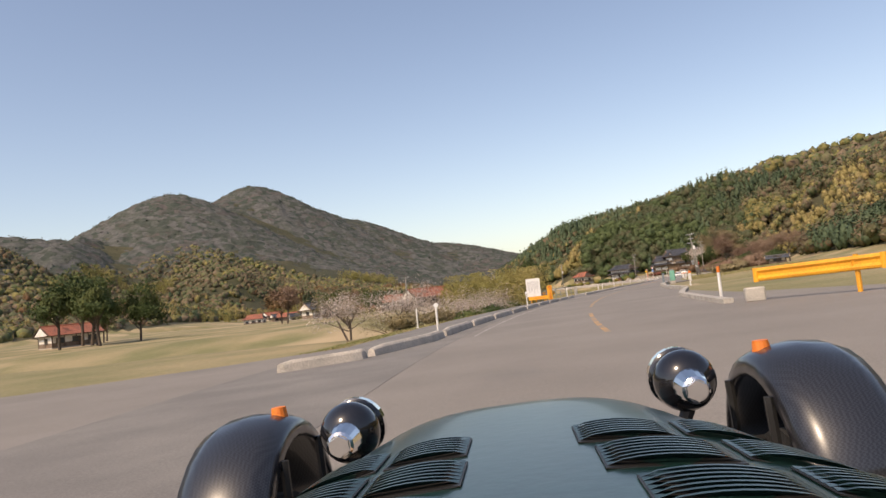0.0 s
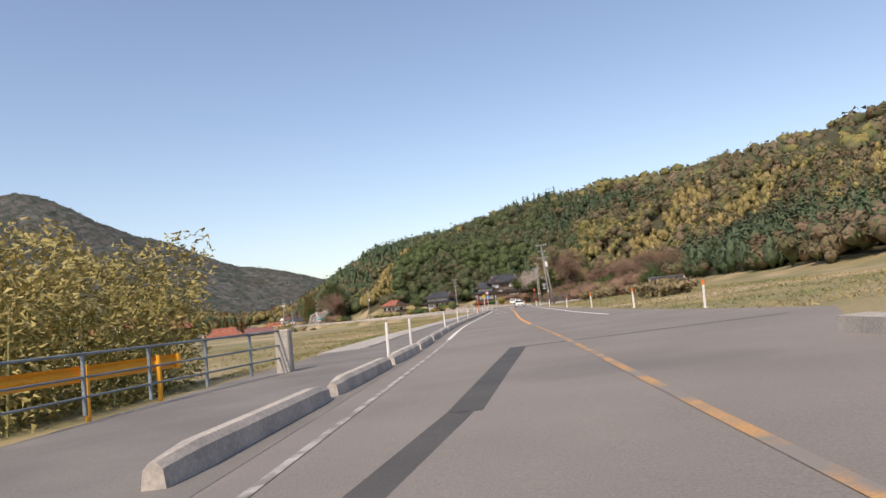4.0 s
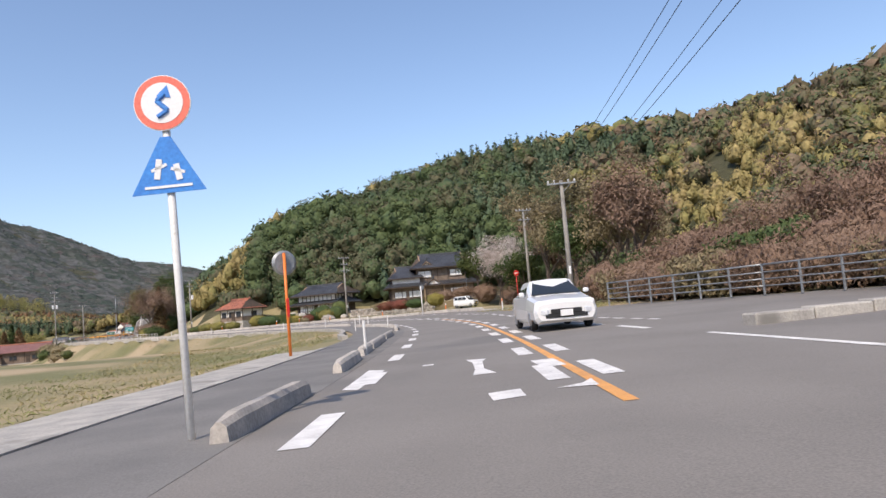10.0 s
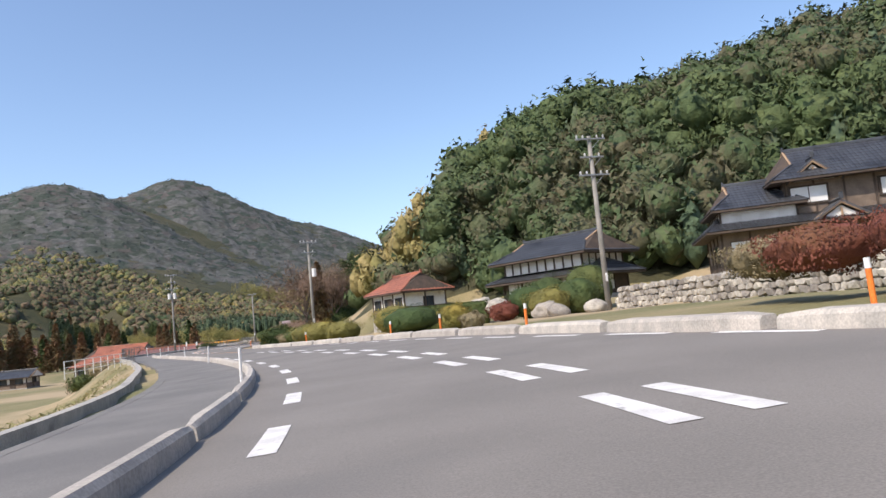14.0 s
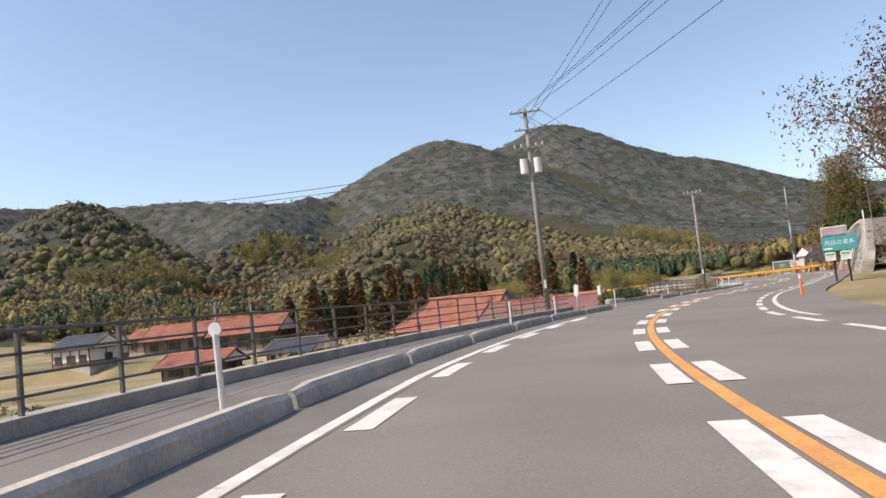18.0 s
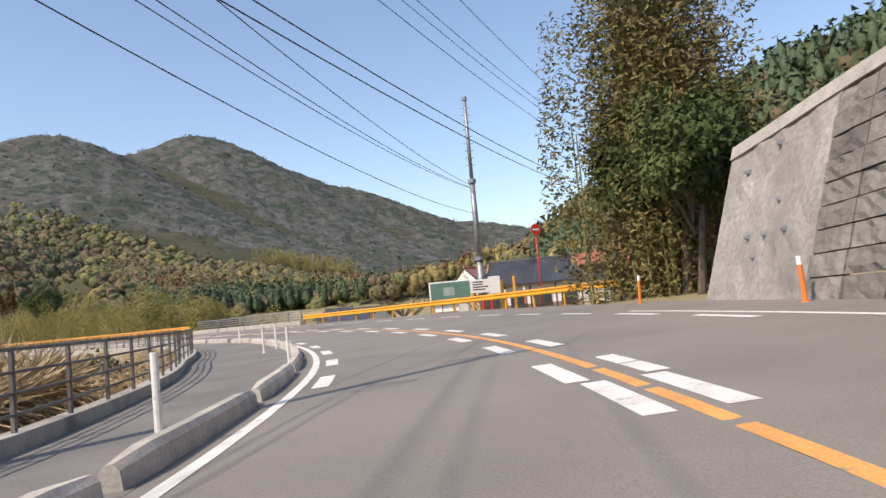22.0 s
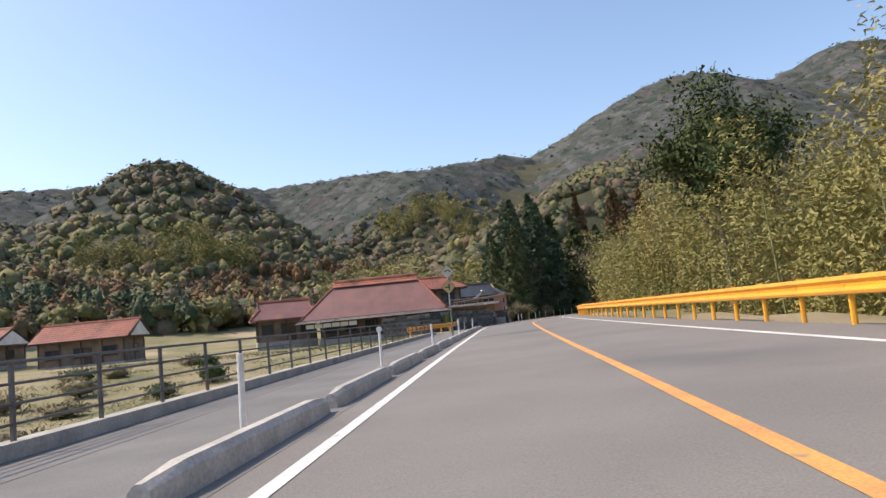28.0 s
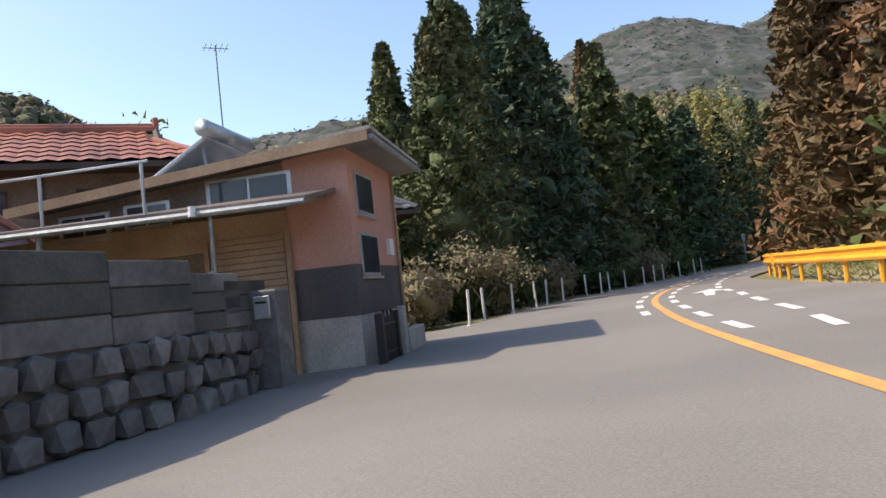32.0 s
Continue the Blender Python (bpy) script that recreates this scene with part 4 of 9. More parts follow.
def plate(bm, pts, y, deep=0.012):
    f = [bm.verts.new((a, y - deep / 2, b)) for a, b in pts]
    g = [bm.verts.new((a, y + deep / 2, b)) for a, b in pts]
    bm.faces.new(f)
    bm.faces.new(g[::-1])
    for i in range(len(f)):
        j = (i + 1) % len(f)
        bm.faces.new((f[j], f[i], g[i], g[j]))
    bmesh.ops.recalc_face_normals(bm, faces=bm.faces)


def rhomb(s, z):
    return [(0, z - s), (s, z), (0, z + s), (-s, z)]


t = thing("warning_sign", frame_at(9.06, 2.35), "yellow diamond junction warning sign on a white pole", "road sign")
pole_stand(t, 2.75)
bm = B(); plate(bm, rhomb(0.33, 2.42), -0.05); part("sign_face", bm, YELLOW, t, "yellow diamond plate")
bm = B(); plate(bm, rhomb(0.315, 2.42), -0.0585, 0.004); plate(bm, rhomb(0.295, 2.42), -0.06, 0.004); part("border", bm, BLACK, t)
bm = B(); plate(bm, rhomb(0.29, 2.42), -0.0645, 0.004); part("field", bm, YELLOW, t)
bm = B(); m_box(bm, 0.05, 0.01, 0.36, 0.0, -0.07, 2.24); m_box(bm, 0.2, 0.01, 0.05, 0.1, -0.07, 2.40); part("symbol", bm, BLACK, t)

t = thing("crossing_sign", frame_at(10.33, 2.62, -0.06, 3) @ pose(0, 0, 0, 0, -1.5, 0), "red-ringed disc over a blue triangle on a white pole", "road sign")
pole_stand(t, 3.65)
bm = B(); disc(bm, 0.28, -0.05, 3.38); part("disc", bm, SIGN_WHITE, t)
bm = B(); disc(bm, 0.272, -0.058, 3.38, deep=0.004); part("ring", bm, mat("faded red sign face", (0.80, 0.16, 0.10), (0.72, 0.15, 0.10), 3.0, 0.5, bump=0.0), t)
bm = B(); disc(bm, 0.205, -0.062, 3.38, deep=0.004); part("disc_field", bm, SIGN_WHITE, t)
bm = B()
for a, b in (((-0.05, 3.24), (0.05, 3.30)), ((0.05, 3.30), (-0.05, 3.40)), ((-0.05, 3.40), (0.03, 3.47))):
    m_rod(bm, (a[0], -0.068, a[1]), (b[0], -0.068, b[1]), 0.025, n=6)
plate(bm, [(-0.05, 3.45), (0.09, 3.42), (0.06, 3.55)], -0.067, 0.005)
part("bend_arrow", bm, BLUE, t)
bm = B(); plate(bm, [(-0.36, 2.48), (0.36, 2.48), (0.05, 3.04), (-0.05, 3.04)], -0.05); part("triangle_face", bm, BLUE, t, "blue triangular plate")
bm = B(); m_box(bm, 0.06, 0.006, 0.2, -0.09, -0.06, 2.62, ry=10); m_box(bm, 0.06, 0.006, 0.16, 0.1, -0.06, 2.60, ry=-10); m_box(bm, 0.16, 0.006, 0.03, -0.08, -0.06, 2.72, ry=-20); m_box(bm, 0.14, 0.006, 0.03, 0.1, -0.06, 2.68, ry=20); m_box(bm, 0.46, 0.006, 0.025, 0, -0.06, 2.53); part("walking_symbol", bm, SIGN_WHITE, t)

t = thing("traffic_mirror", frame_at(11.14, 5.4, 0.1, 30), "round traffic mirror with an orange rim on an orange pole", "traffic mirror")
pole_stand(t, 3.3, 0.05, ORANGE)
MIRROR = mat("mirror", (0.8, 0.82, 0.84), (0.8, 0.82, 0.84), 3.0, 0.05, metal=1.0, bump=0.0)
bm = B(); bmesh.ops.create_cone(bm, cap_ends=True, segments=28, radius1=0.42, radius2=0.34, depth=0.08, matrix=pose(0.05, 0.16, 3.0, 90, 0, 0)); part("back_shell", bm, GREY_STEEL, t)
bm = B(); disc(bm, 0.40, 0.21, 3.0, 0.05); part("mirror_face", bm, MIRROR, t)
bm = B(); m_box(bm, 0.14, 0.16, 0.08, 0.02, 0.08, 2.96); part("bracket", bm, GREY_STEEL, t)
bm = B(); m_box(bm, 0.09, 0.02, 0.6, 0, -0.06, 1.2); part("plate", bm, RED, t)


def no_entry(u, off, h, label):
    t = thing("no_entry_sign", frame_at(u, off), label, "road sign")
    pole_stand(t, h, 0.038, RED)
    bm = B(); disc(bm, 0.34, -0.05, h); part("disc", bm, SIGN_WHITE, t)
    bm = B(); disc(bm, 0.335, -0.058, h, deep=0.004); part("disc_field", bm, RED, t)
    bm = B(); m_box(bm, 0.42, 0.006, 0.11, 0, -0.063, h - 0.055); part("bar", bm, SIGN_WHITE, t)
    return t


no_entry(13.78, -18.5, 3.5, "round red sign on a slim red pole by the bend")
no_entry(24.0, -14.3, 4.1, "round red no-entry sign on a tall red pole")

# street lamp and mirror at the outer bend
t = thing("signal_pole", frame_at(13.9, -7.6), "white pole with a round sign turned away, at the outer bend", "sign pole")
pole_stand(t, 3.2, 0.06, WHITE_METAL)
bm = B(); disc(bm, 0.3, 0.05, 3.1, 0.1); part("sign_back", bm, GREY_STEEL, t)
t = thing("traffic_mirror", pose(14.9, 303.2, 1.5, 0, 0, 15), "square traffic mirror on a grey pole behind the parked van", "traffic mirror")
pole_stand(t, 4.6, 0.06, GREY_STEEL)
bm = B(); m_box(bm, 0.6, 0.12, 0.95, 0.3, 0.05, 3.7, bevel=0.03); part("mirror_back", bm, GREY_STEEL, t)
bm = B(); m_box(bm, 0.52, 0.02, 0.85, 0.3, -0.02, 3.75); part("mirror_face", bm, MIRROR, t)

# notice board and the orange boards by the bridge
def ink_rows(t, cols, x0, x1, z0, z1, y, material=INK, upright=True):
    bm = B()
    for k in range(cols):
        if upright:
            x = x0 + (x1 - x0) * (k + 0.5) / cols
            h = (z1 - z0) * (0.7 + 0.25 * math.sin(k * 2.3))
            m_box(bm, (x1 - x0) / cols * 0.35, 0.004, h, x, y, z1 - h)
        else:
            z = z0 + (z1 - z0) * (k + 0.5) / cols
            w = (x1 - x0) * (0.75 + 0.2 * math.sin(k * 1.9))
            m_box(bm, w, 0.004, (z1 - z0) / cols * 0.45, x0 + w / 2, y, z)
    return part("writing", bm, material, t)


t = thing("notice_board", frame_at(4.18, 7.15, -0.2, 6), "weathered white notice board on two grey posts", "notice board")
bm = B(); m_box(bm, 1.35, 0.04, 1.75, 0, 0, 0.72, bevel=0.01); part("board", bm, SIGN_WHITE, t)
for x in (-0.4, 0.4):
    bm = B(); m_rod(bm, (x, 0.06, -0.3), (x, 0.06, 2.3), 0.04); part("leg", bm, GREY_STEEL, t)
ink_rows(t, 11, -0.55, 0.55, 0.95, 2.2, -0.023)
t = thing("barrier_board", frame_at(4.14, 6.6, -0.1, 4), "long amber barrier board on short legs", "barrier")
bm = B(); m_box(bm, 1.9, 0.05, 0.34, 0, 0, 0.3, bevel=0.01); part("board", bm, AMBER_RAIL, t)
bm = B(); m_box(bm, 1.1, 0.01, 0.05, 0.1, -0.028, 0.44); part("stripe", bm, ORANGE, t)
for x in (-0.7, 0.7):
    bm = B(); m_rod(bm, (x, 0.06, -0.3), (x, 0.06, 0.6), 0.04); part("leg", bm, AMBER_RAIL, t)
t = thing("caution_board", frame_at(4.28, 5.95, -0.05, 10), "tall amber caution board with dark lettering strapped to the gate", "sign board")
bm = B(); m_box(bm, 0.5, 0.03, 1.45, 0, 0, 0.05, bevel=0.008); part("board", bm, AMBER_RAIL, t)
for k, s in enumerate("スリップ注意"):
    text_mesh(s, 0.2, RED, t, pose(0.04, -0.02, 1.12 - 0.165 * k, 90, 0, 0))
bm = B(); m_box(bm, 0.3, 0.01, 0.05, 0, -0.018, 1.35); m_box(bm, 0.3, 0.01, 0.05, 0, -0.018, 1.25); m_box(bm, 0.16, 0.01, 0.04, 0.12, -0.018, 0.12); part("small_writing", bm, RED, t)
fence_run(4.27, 4.42, lerp((4.27, 7.2), (4.42, 6.3)), -0.1, 1.0, (0.2, 0.45, 0.7, 0.95), GREY_STEEL, "grey pipe gate beside the bridge", "footway gate", 0.9, 3)
t = guard_rail(4.62, 4.9, lerp((4.62, 9.0), (4.9, 7.6)), tall=0.75, label="amber guard rail beyond the bridge railing")
bm = B(); p = at(4.93, 5.2); m_box(bm, 0.35, 0.35, 1.15, p.x, p.y, p.z - 0.1, bevel=0.03); tagged(part("bridge_pillar", bm, CONCRETE), "pale concrete end pillar of the bridge railing", "pillar")
t = thing("green_box", frame_at(4.5, -5.6), "faded green bin standing by the bridge railing", "bin")
bm = B(); m_box(bm, 0.5, 0.5, 1.0, 0, 0, 0.25, bevel=0.05); part("body", bm, mat("faded green", (0.16, 0.42, 0.32), (0.12, 0.34, 0.26), 3.0, 0.6), t)
bm = B(); m_box(bm, 0.4, 0.4, 0.12, 0, 0, 1.25, bevel=0.03); part("lid", bm, GREY_STEEL, t)
bm = B(); m_box(bm, 0.5, 0.5, 0.35, 0, 0, -0.1); part("foot", bm, CONCRETE, t)

# teal spa sign
t = thing("hotel_sign", frame_at(20.78, -7.3, 0, -8), "teal sign board with white lettering on dark posts by the slope", "sign board")
for x in (-0.3, 0.55):
    bm = B(); m_rod(bm, (x, 0.1, -0.4), (x, 0.1, 3.2), 0.06); part("post", bm, BLACK, t)
bm = B(); m_box(bm, 2.1, 0.1, 0.95, 0.2, 0, 2.0, bevel=0.01); part("board", bm, TEAL, t)
bm = B(); m_box(bm, 1.45, 0.1, 0.5, -0.05, 0, 3.05, bevel=0.01); part("top_board", bm, mat("faded mauve", (0.42, 0.33, 0.36), None, 2.0, 0.6), t)
bm = B(); m_box(bm, 1.55, 0.008, 0.6, -0.05, 0.012, 3.0); part("top_frame", bm, SIGN_WHITE, t)
text_mesh("内日の名水", 0.36, SIGN_WHITE, t, pose(0.2, -0.056, 2.52, 90, 0, 0))
bm = B(); m_box(bm, 0.5, 0.008, 0.1, -0.5, -0.056, 2.12); part("small_writing", bm, SIGN_WHITE, t)
for x in (-0.45, 0.45):
    bm = B(); m_box(bm, 0.62, 0.05, 0.55, x, 0.02, 1.38, bevel=0.01); part("side_board", bm, SIGN_WHITE, t)
    bm = B(); m_box(bm, 0.5, 0.008, 0.14, x, -0.01, 1.72); part("side_stripe", bm, mat("green stripe", (0.10, 0.40, 0.18), None, 2.0, 0.6), t)
    ink_rows(t, 2, x - 0.25, x + 0.25, 1.42, 1.68, -0.01, INK, False)

# white board on the left verge at the gap
t = thing("sign_back", frame_at(20.44, 6.6, -0.5), "white sign panel seen edge-on on a white pole", "road sign")
pole_stand(t, 1.75, 0.04)
bm = B(); m_box(bm, 0.22, 0.4, 0.62, -0.05, 0, 1.1, bevel=0.01); part("panel", bm, SIGN_WHITE, t)
t = thing("signpost", frame_at(19.9, 4.6, 0), "white leaning panel on a slim white pole", "road sign")
pole_stand(t, 1.2, 0.035)
bm = B(); m_box(bm, 0.24, 0.05, 0.6, 0, 0, 0.75, ry=6, bevel=0.01); part("panel", bm, SIGN_WHITE, t)

# two warning plates on one pole near the farmhouse
FADED = mat("faded yellow sign face", (0.60, 0.44, 0.20), (0.52, 0.38, 0.17), 2.0, 0.5, bump=0.0, stain=((0.42, 0.32, 0.18), 3.0, 0.6))
PALE_SIGN = mat("bleached sign face", (0.62, 0.56, 0.44), (0.54, 0.48, 0.38), 2.0, 0.5, bump=0.0, stain=((0.42, 0.37, 0.28), 3.0, 0.6))
t = thing("warning_sign", pose(-200.64, 488.86, 0.0, 0, 0, 66), "two faded diamond warning plates on one grey pole", "road sign")
pole_stand(t, 3.75, 0.04, GREY_STEEL)
for z, m in ((3.5, PALE_SIGN), (2.68, FADED)):
    bm = B(); plate(bm, rhomb(0.40, z), -0.06); pl = part("sign_plate", bm, BLACK, t)
    bm = B(); plate(bm, rhomb(0.375, z), -0.075); part("sign_face", bm, m, pl)
    bm = B()
    if m is FADED:
        m_box(bm, 0.07, 0.012, 0.34, 0.05, -0.085, z - 0.17); m_box(bm, 0.26, 0.012, 0.06, -0.08, -0.085, z - 0.04)
    else:
        for k in range(6):
            a0, a1 = math.radians(20 + 22 * k), math.radians(42 + 22 * k)
            m_rod(bm, (0.17 * math.cos(a0) + 0.02, -0.085, z - 0.07 + 0.17 * math.sin(a0)), (0.17 * math.cos(a1) + 0.02, -0.085, z - 0.07 + 0.17 * math.sin(a1)), 0.03, n=6)
    part("symbol", bm, BLACK, pl)
    bm = B(); m_box(bm, 0.12, 0.06, 0.1, 0, -0.03, z - 0.05); part("clamp", bm, GREY_STEEL, pl)
t = thing("speed_sign", frame_at(34.9, -3.6, 0.2), "round sign on a white pole above the amber rail", "road sign")
pole_stand(t, 2.3, 0.035)
bm = B(); disc(bm, 0.28, -0.05, 2.1); part("disc", bm, SIGN_WHITE, t)
t = thing("warning_sign", frame_at(34.3, 7.5, 0.3), "small yellow warning sign in the shade of the cedars", "road sign")
pole_stand(t, 2.2, 0.035)
bm = B(); plate(bm, rhomb(0.3, 2.1), -0.05); part("sign_face", bm, YELLOW, t)
t = thing("sign_back", frame_at(35.2, 2.6, 0.2), "grey sign panel on a slim pole", "road sign")
pole_stand(t, 2.0, 0.035, GREY_STEEL)
bm = B(); m_box(bm, 0.3, 0.03, 0.45, 0, 0, 1.55); part("panel", bm, GREY_STEEL, t)


# ---- utility poles and wires ----
def utility_pole(m, tall, arms=2, cans=0, turn=0.0, label="tall concrete utility pole with crossarms and insulators", r=0.19):
    t = thing("utility_pole", m @ pose(0, 0, 0, 0, 0, turn), label, "utility pole", "utility poles")
    bm = B()
    m_rod(bm, (0, 0, -0.5), (0, 0, tall), r, r * 0.62, 14)
    part("pole", bm, POLE_GREY, t, smooth=True)
    for k in range(arms):
        z = tall - 0.25 - 1.1 * k
        bm = B(); m_box(bm, 1.9 - 0.4 * (k % 2), 0.09, 0.09, 0, -0.15, z); part("crossarm", bm, GREY_STEEL, t)
        bm = B(); m_rod(bm, (0.1, -0.15, z - 0.5), (0.6, -0.15, z), 0.02, n=6); part("brace", bm, GREY_STEEL, t)
        for x in (-0.85, -0.45, 0.45, 0.85):
            if abs(x) < 0.95 - 0.2 * (k % 2):
                bm = B()
                m_rod(bm, (x, -0.15, z + 0.09), (x, -0.15, z + 0.19), 0.05, 0.065, 8)
                m_rod(bm, (x, -0.15, z + 0.19), (x, -0.15, z + 0.29), 0.065, 0.035, 8)
                part("insulator", bm, PORCELAIN, t)
    for k in range(cans):
        bm = B()
        m_rod(bm, (0.42 - 0.84 * (k % 2), -0.1, tall - 4.0), (0.42 - 0.84 * (k % 2), -0.1, tall - 3.1), 0.24, 0.24, 14)
        part("transformer", bm, SIGN_WHITE, t, "pale transformer drum")
        bm = B(); m_box(bm, 0.3, 0.1, 0.1, 0.2 - 0.4 * (k % 2), -0.05, tall - 3.6); part("bracket", bm, GREY_STEEL, t)
    for k in range(5):
        z = 1.9 + 0.9 * k
        if z < tall - 3.5:
            bm = B(); m_rod(bm, (0, 0, z), (0.32 if k % 2 else -0.32, 0, z + 0.02), 0.012, n=6); part("step", bm, GREY_STEEL, t)
    bm = B(); m_box(bm, 0.13, 0.05, 0.5, 0, -r * 0.93, 2.1); part("plate", bm, SIGN_WHITE, t)
    return t


def wpose(x, y, z=None, rz=0):
    return pose(x, y, land1(x, y) if z is None else z, 0, 0, rz)


utility_pole(wpose(13.15, 194.8, None, -5) @ pose(0, 0, 0, 0, -3.0, 0), 10.6, 3, 1)
utility_pole(wpose(15.6, 237.6, None, -8), 8.2, 1, 0, label="concrete utility pole with one braced crossarm")
utility_pole(wpose(19.8, 275.6, None, 5), 11.2, 2, 0)
utility_pole(wpose(-4.8, 316.2, 0.2, 30), 10.9, 3, 0, label="tall weathered utility pole before the white-walled house")
utility_pole(wpose(-38.9, 343.5, None, 40), 11.2, 2, 1)
utility_pole(wpose(-78.6, 370.3, -0.6, 40), 13.2, 3, 2, label="tall utility pole with transformers beside the footway fence")
utility_pole(wpose(-89.0, 409.6, -0.5, 20), 11.2, 1, 0)
utility_pole(wpose(-88.2, 464, None, 20), 13.4, 2, 0)
utility_pole(wpose(-84.5, 466, None, 20), 11.5, 1, 0)
utility_pole(wpose(-58, 300, None, 60), 9, 2, 0)
utility_pole(wpose(-95, 300, None, 60), 8.5, 1, 0)
utility_pole(wpose(-128, 372, None, 60), 8.5, 1, 0)
utility_pole(wpose(-232, 430, None, 60), 9.5, 1, 1)
utility_pole(wpose(-222, 425, None, 60), 8.5, 0, 0)
utility_pole(wpose(-60, 182, None, 10), 8.5, 1, 0)
utility_pole(wpose(95, 128, None, 10), 9, 1, 0)
# leaning stay pole beside the first pole
t = thing("stay_pole", None, "leaning concrete stay pole beside the utility pole", "utility pole")
bm = B(); m_rod(bm, (13.9, 195.0, -0.2), (12.95, 195.0, 8.4), 0.17, 0.11, 12); part("pole", bm, POLE_GREY, t, smooth=True)
t = thing("pole_sign", wpose(12.95, 194.7, -0.85, -8), "pair of white sign backs clamped to the utility pole", "road sign")
bm = B(); disc(bm, 0.3, 0.05, 4.55, -0.55); part("disc_back", bm, GREY_STEEL, t)
bm = B(); plate(bm, [(-0.9, 3.75), (-0.2, 3.75), (-0.48, 4.25), (-0.62, 4.25)], 0.05); part("triangle_back", bm, GREY_STEEL, t)
bm = B(); m_box(bm, 0.5, 0.05, 0.05, -0.3, 0.08, 4.5); m_box(bm, 0.5, 0.05, 0.05, -0.3, 0.08, 3.95); part("clamp", bm, GREY_STEEL, t)

# slender jointed mast at the bend
t = thing("steel_mast", wpose(-94.4, 448.1, 0.4, 25), "slender stepped steel mast with ladder rungs at the bend", "mast")
for k, (z0, z1, r) in enumerate(((-0.4, 3.2, 0.24), (3.2, 8.0, 0.18), (8.0, 13.2, 0.12))):
    bm = B(); m_rod(bm, (0, 0, z0), (0, 0, z1), r, r * 0.9, 12); part("section", bm, GREY_STEEL, t, smooth=True)
    bm = B(); m_rod(bm, (0, 0, z1 - 0.12), (0, 0, z1 + 0.1), r * 1.35, r * 1.35, 12); part("flange", bm, GREY_STEEL, t)
for k in range(9):
    bm = B(); m_rod(bm, (-0.28, 0, 9.0 + 0.45 * k), (0.28, 0, 9.0 + 0.45 * k), 0.018, n=6); part("rung", bm, GREY_STEEL, t)
bm = B(); m_box(bm, 1.3, 0.06, 0.8, -0.1, -0.3, 1.1, bevel=0.01); part("notice", bm, SIGN_WHITE, t)
ink_rows(t, 4, -0.6, 0.4, 1.2, 1.8, -0.335, BLACK, False)
for k in range(2):
    bm = B(); m_rod(bm, (-0.1 + 0.5 * k, -0.8, -0.3), (-0.1 + 0.5 * k, -0.8, 0.85), 0.07); part("red_post", bm, RED, t)


def cable(a, b, sag, r=0.012, name="cable", group="overhead wires", label="thin dark overhead wire between poles"):
    cu = bpy.data.curves.new(name, "CURVE")
    cu.dimensions, cu.bevel_depth, cu.bevel_resolution = "3D", r, 1
    sp = cu.splines.new("POLY")
    sp.points.add(16)
    a, b = Vector(a), Vector(b)
    for k in range(17):
        f = k / 16
        q = a.lerp(b, f) - Vector((0, 0, 4 * sag * f * (1 - f)))
        sp.points[k].co = (*q, 1)
    cu.materials.append(CABLE)
    return tagged(new(name, cu), label, "wire", group)


TOPS = [(12.4, 194.8, 10.4), (15.6, 237.6, 8.0), (19.8, 275.6, 11.0)]
for dx, dz in ((-0.8, 0), (-0.4, 0), (0.8, 0), (0.1, -1.6)):
    cable((12.4 + dx, 194.8, 10.4 + dz), (15.6 + dx, 237.6, 8.1 + dz * 0.5), 0.5)
    cable((15.6 + dx, 237.6, 8.1 + dz * 0.5), (19.8 + dx, 275.6, 11.0 + dz), 0.4)
    cable((12.4 + dx, 194.8, 10.4 + dz), (34 + dx, 150, 12 + dz), 0.7)
    cable((-78.6 + dx, 370.3, 12.6 + dz), (-89.0 + dx, 409.6, 11.0 + dz), 0.8)
    cable((-89.0 + dx, 409.6, 11.0 + dz), (-88.2 + dx, 464, 13.0 + dz), 0.9)
    cable((-78.6 + dx, 370.3, 12.6 + dz), (-38.9 + dx, 343.5, 11.0 + dz), 0.8)
    cable((-89.0 + dx, 409.6, 7.4 + dz), (-94.4 + dx * 0.2, 448.1, 8.0 + dz), 0.6)
for z in (7.4, 7.0):
    cable((-78.6, 370.3, z + 1.5), (-89.0, 409.6, z), 0.9, 0.016, label="thick dark telephone cable between poles")
    cable((-89.0, 409.6, z), (-88.2, 464, z + 1.5), 0.9, 0.016, label="thick dark telephone cable between poles")
    cable((-78.6, 370.3, z + 2.4), (-120, 352, z + 5.4), 0.7, 0.022, label="thick dark telephone cable between poles")
for dz in (0.0, 0.5):
    cable((-78.6, 370.3, 11.6 + dz), (-52, 352, 15.5 + dz), 0.5, label="thin dark overhead wire climbing to the hillside")
t = thing("cable_coil", wpose(-89.0, 409.6, 0, 20), "coil of dark cable hung on the utility pole", "cable coil")
bm = B()
for k in range(24):
    a, b = math.tau * k / 24, math.tau * (k + 1) / 24
    m_rod(bm, (0.75 + 0.33 * math.cos(a), -0.2, 6.6 + 0.42 * math.sin(a)), (0.75 + 0.33 * math.cos(b), -0.2, 6.6 + 0.42 * math.sin(b)), 0.03, n=6)
part("loop", bm, CABLE, t)
bm = B(); m_rod(bm, (0, -0.1, 7.1), (0.75, -0.2, 7.0), 0.03, n=6); part("bracket", bm, GREY_STEEL, t)


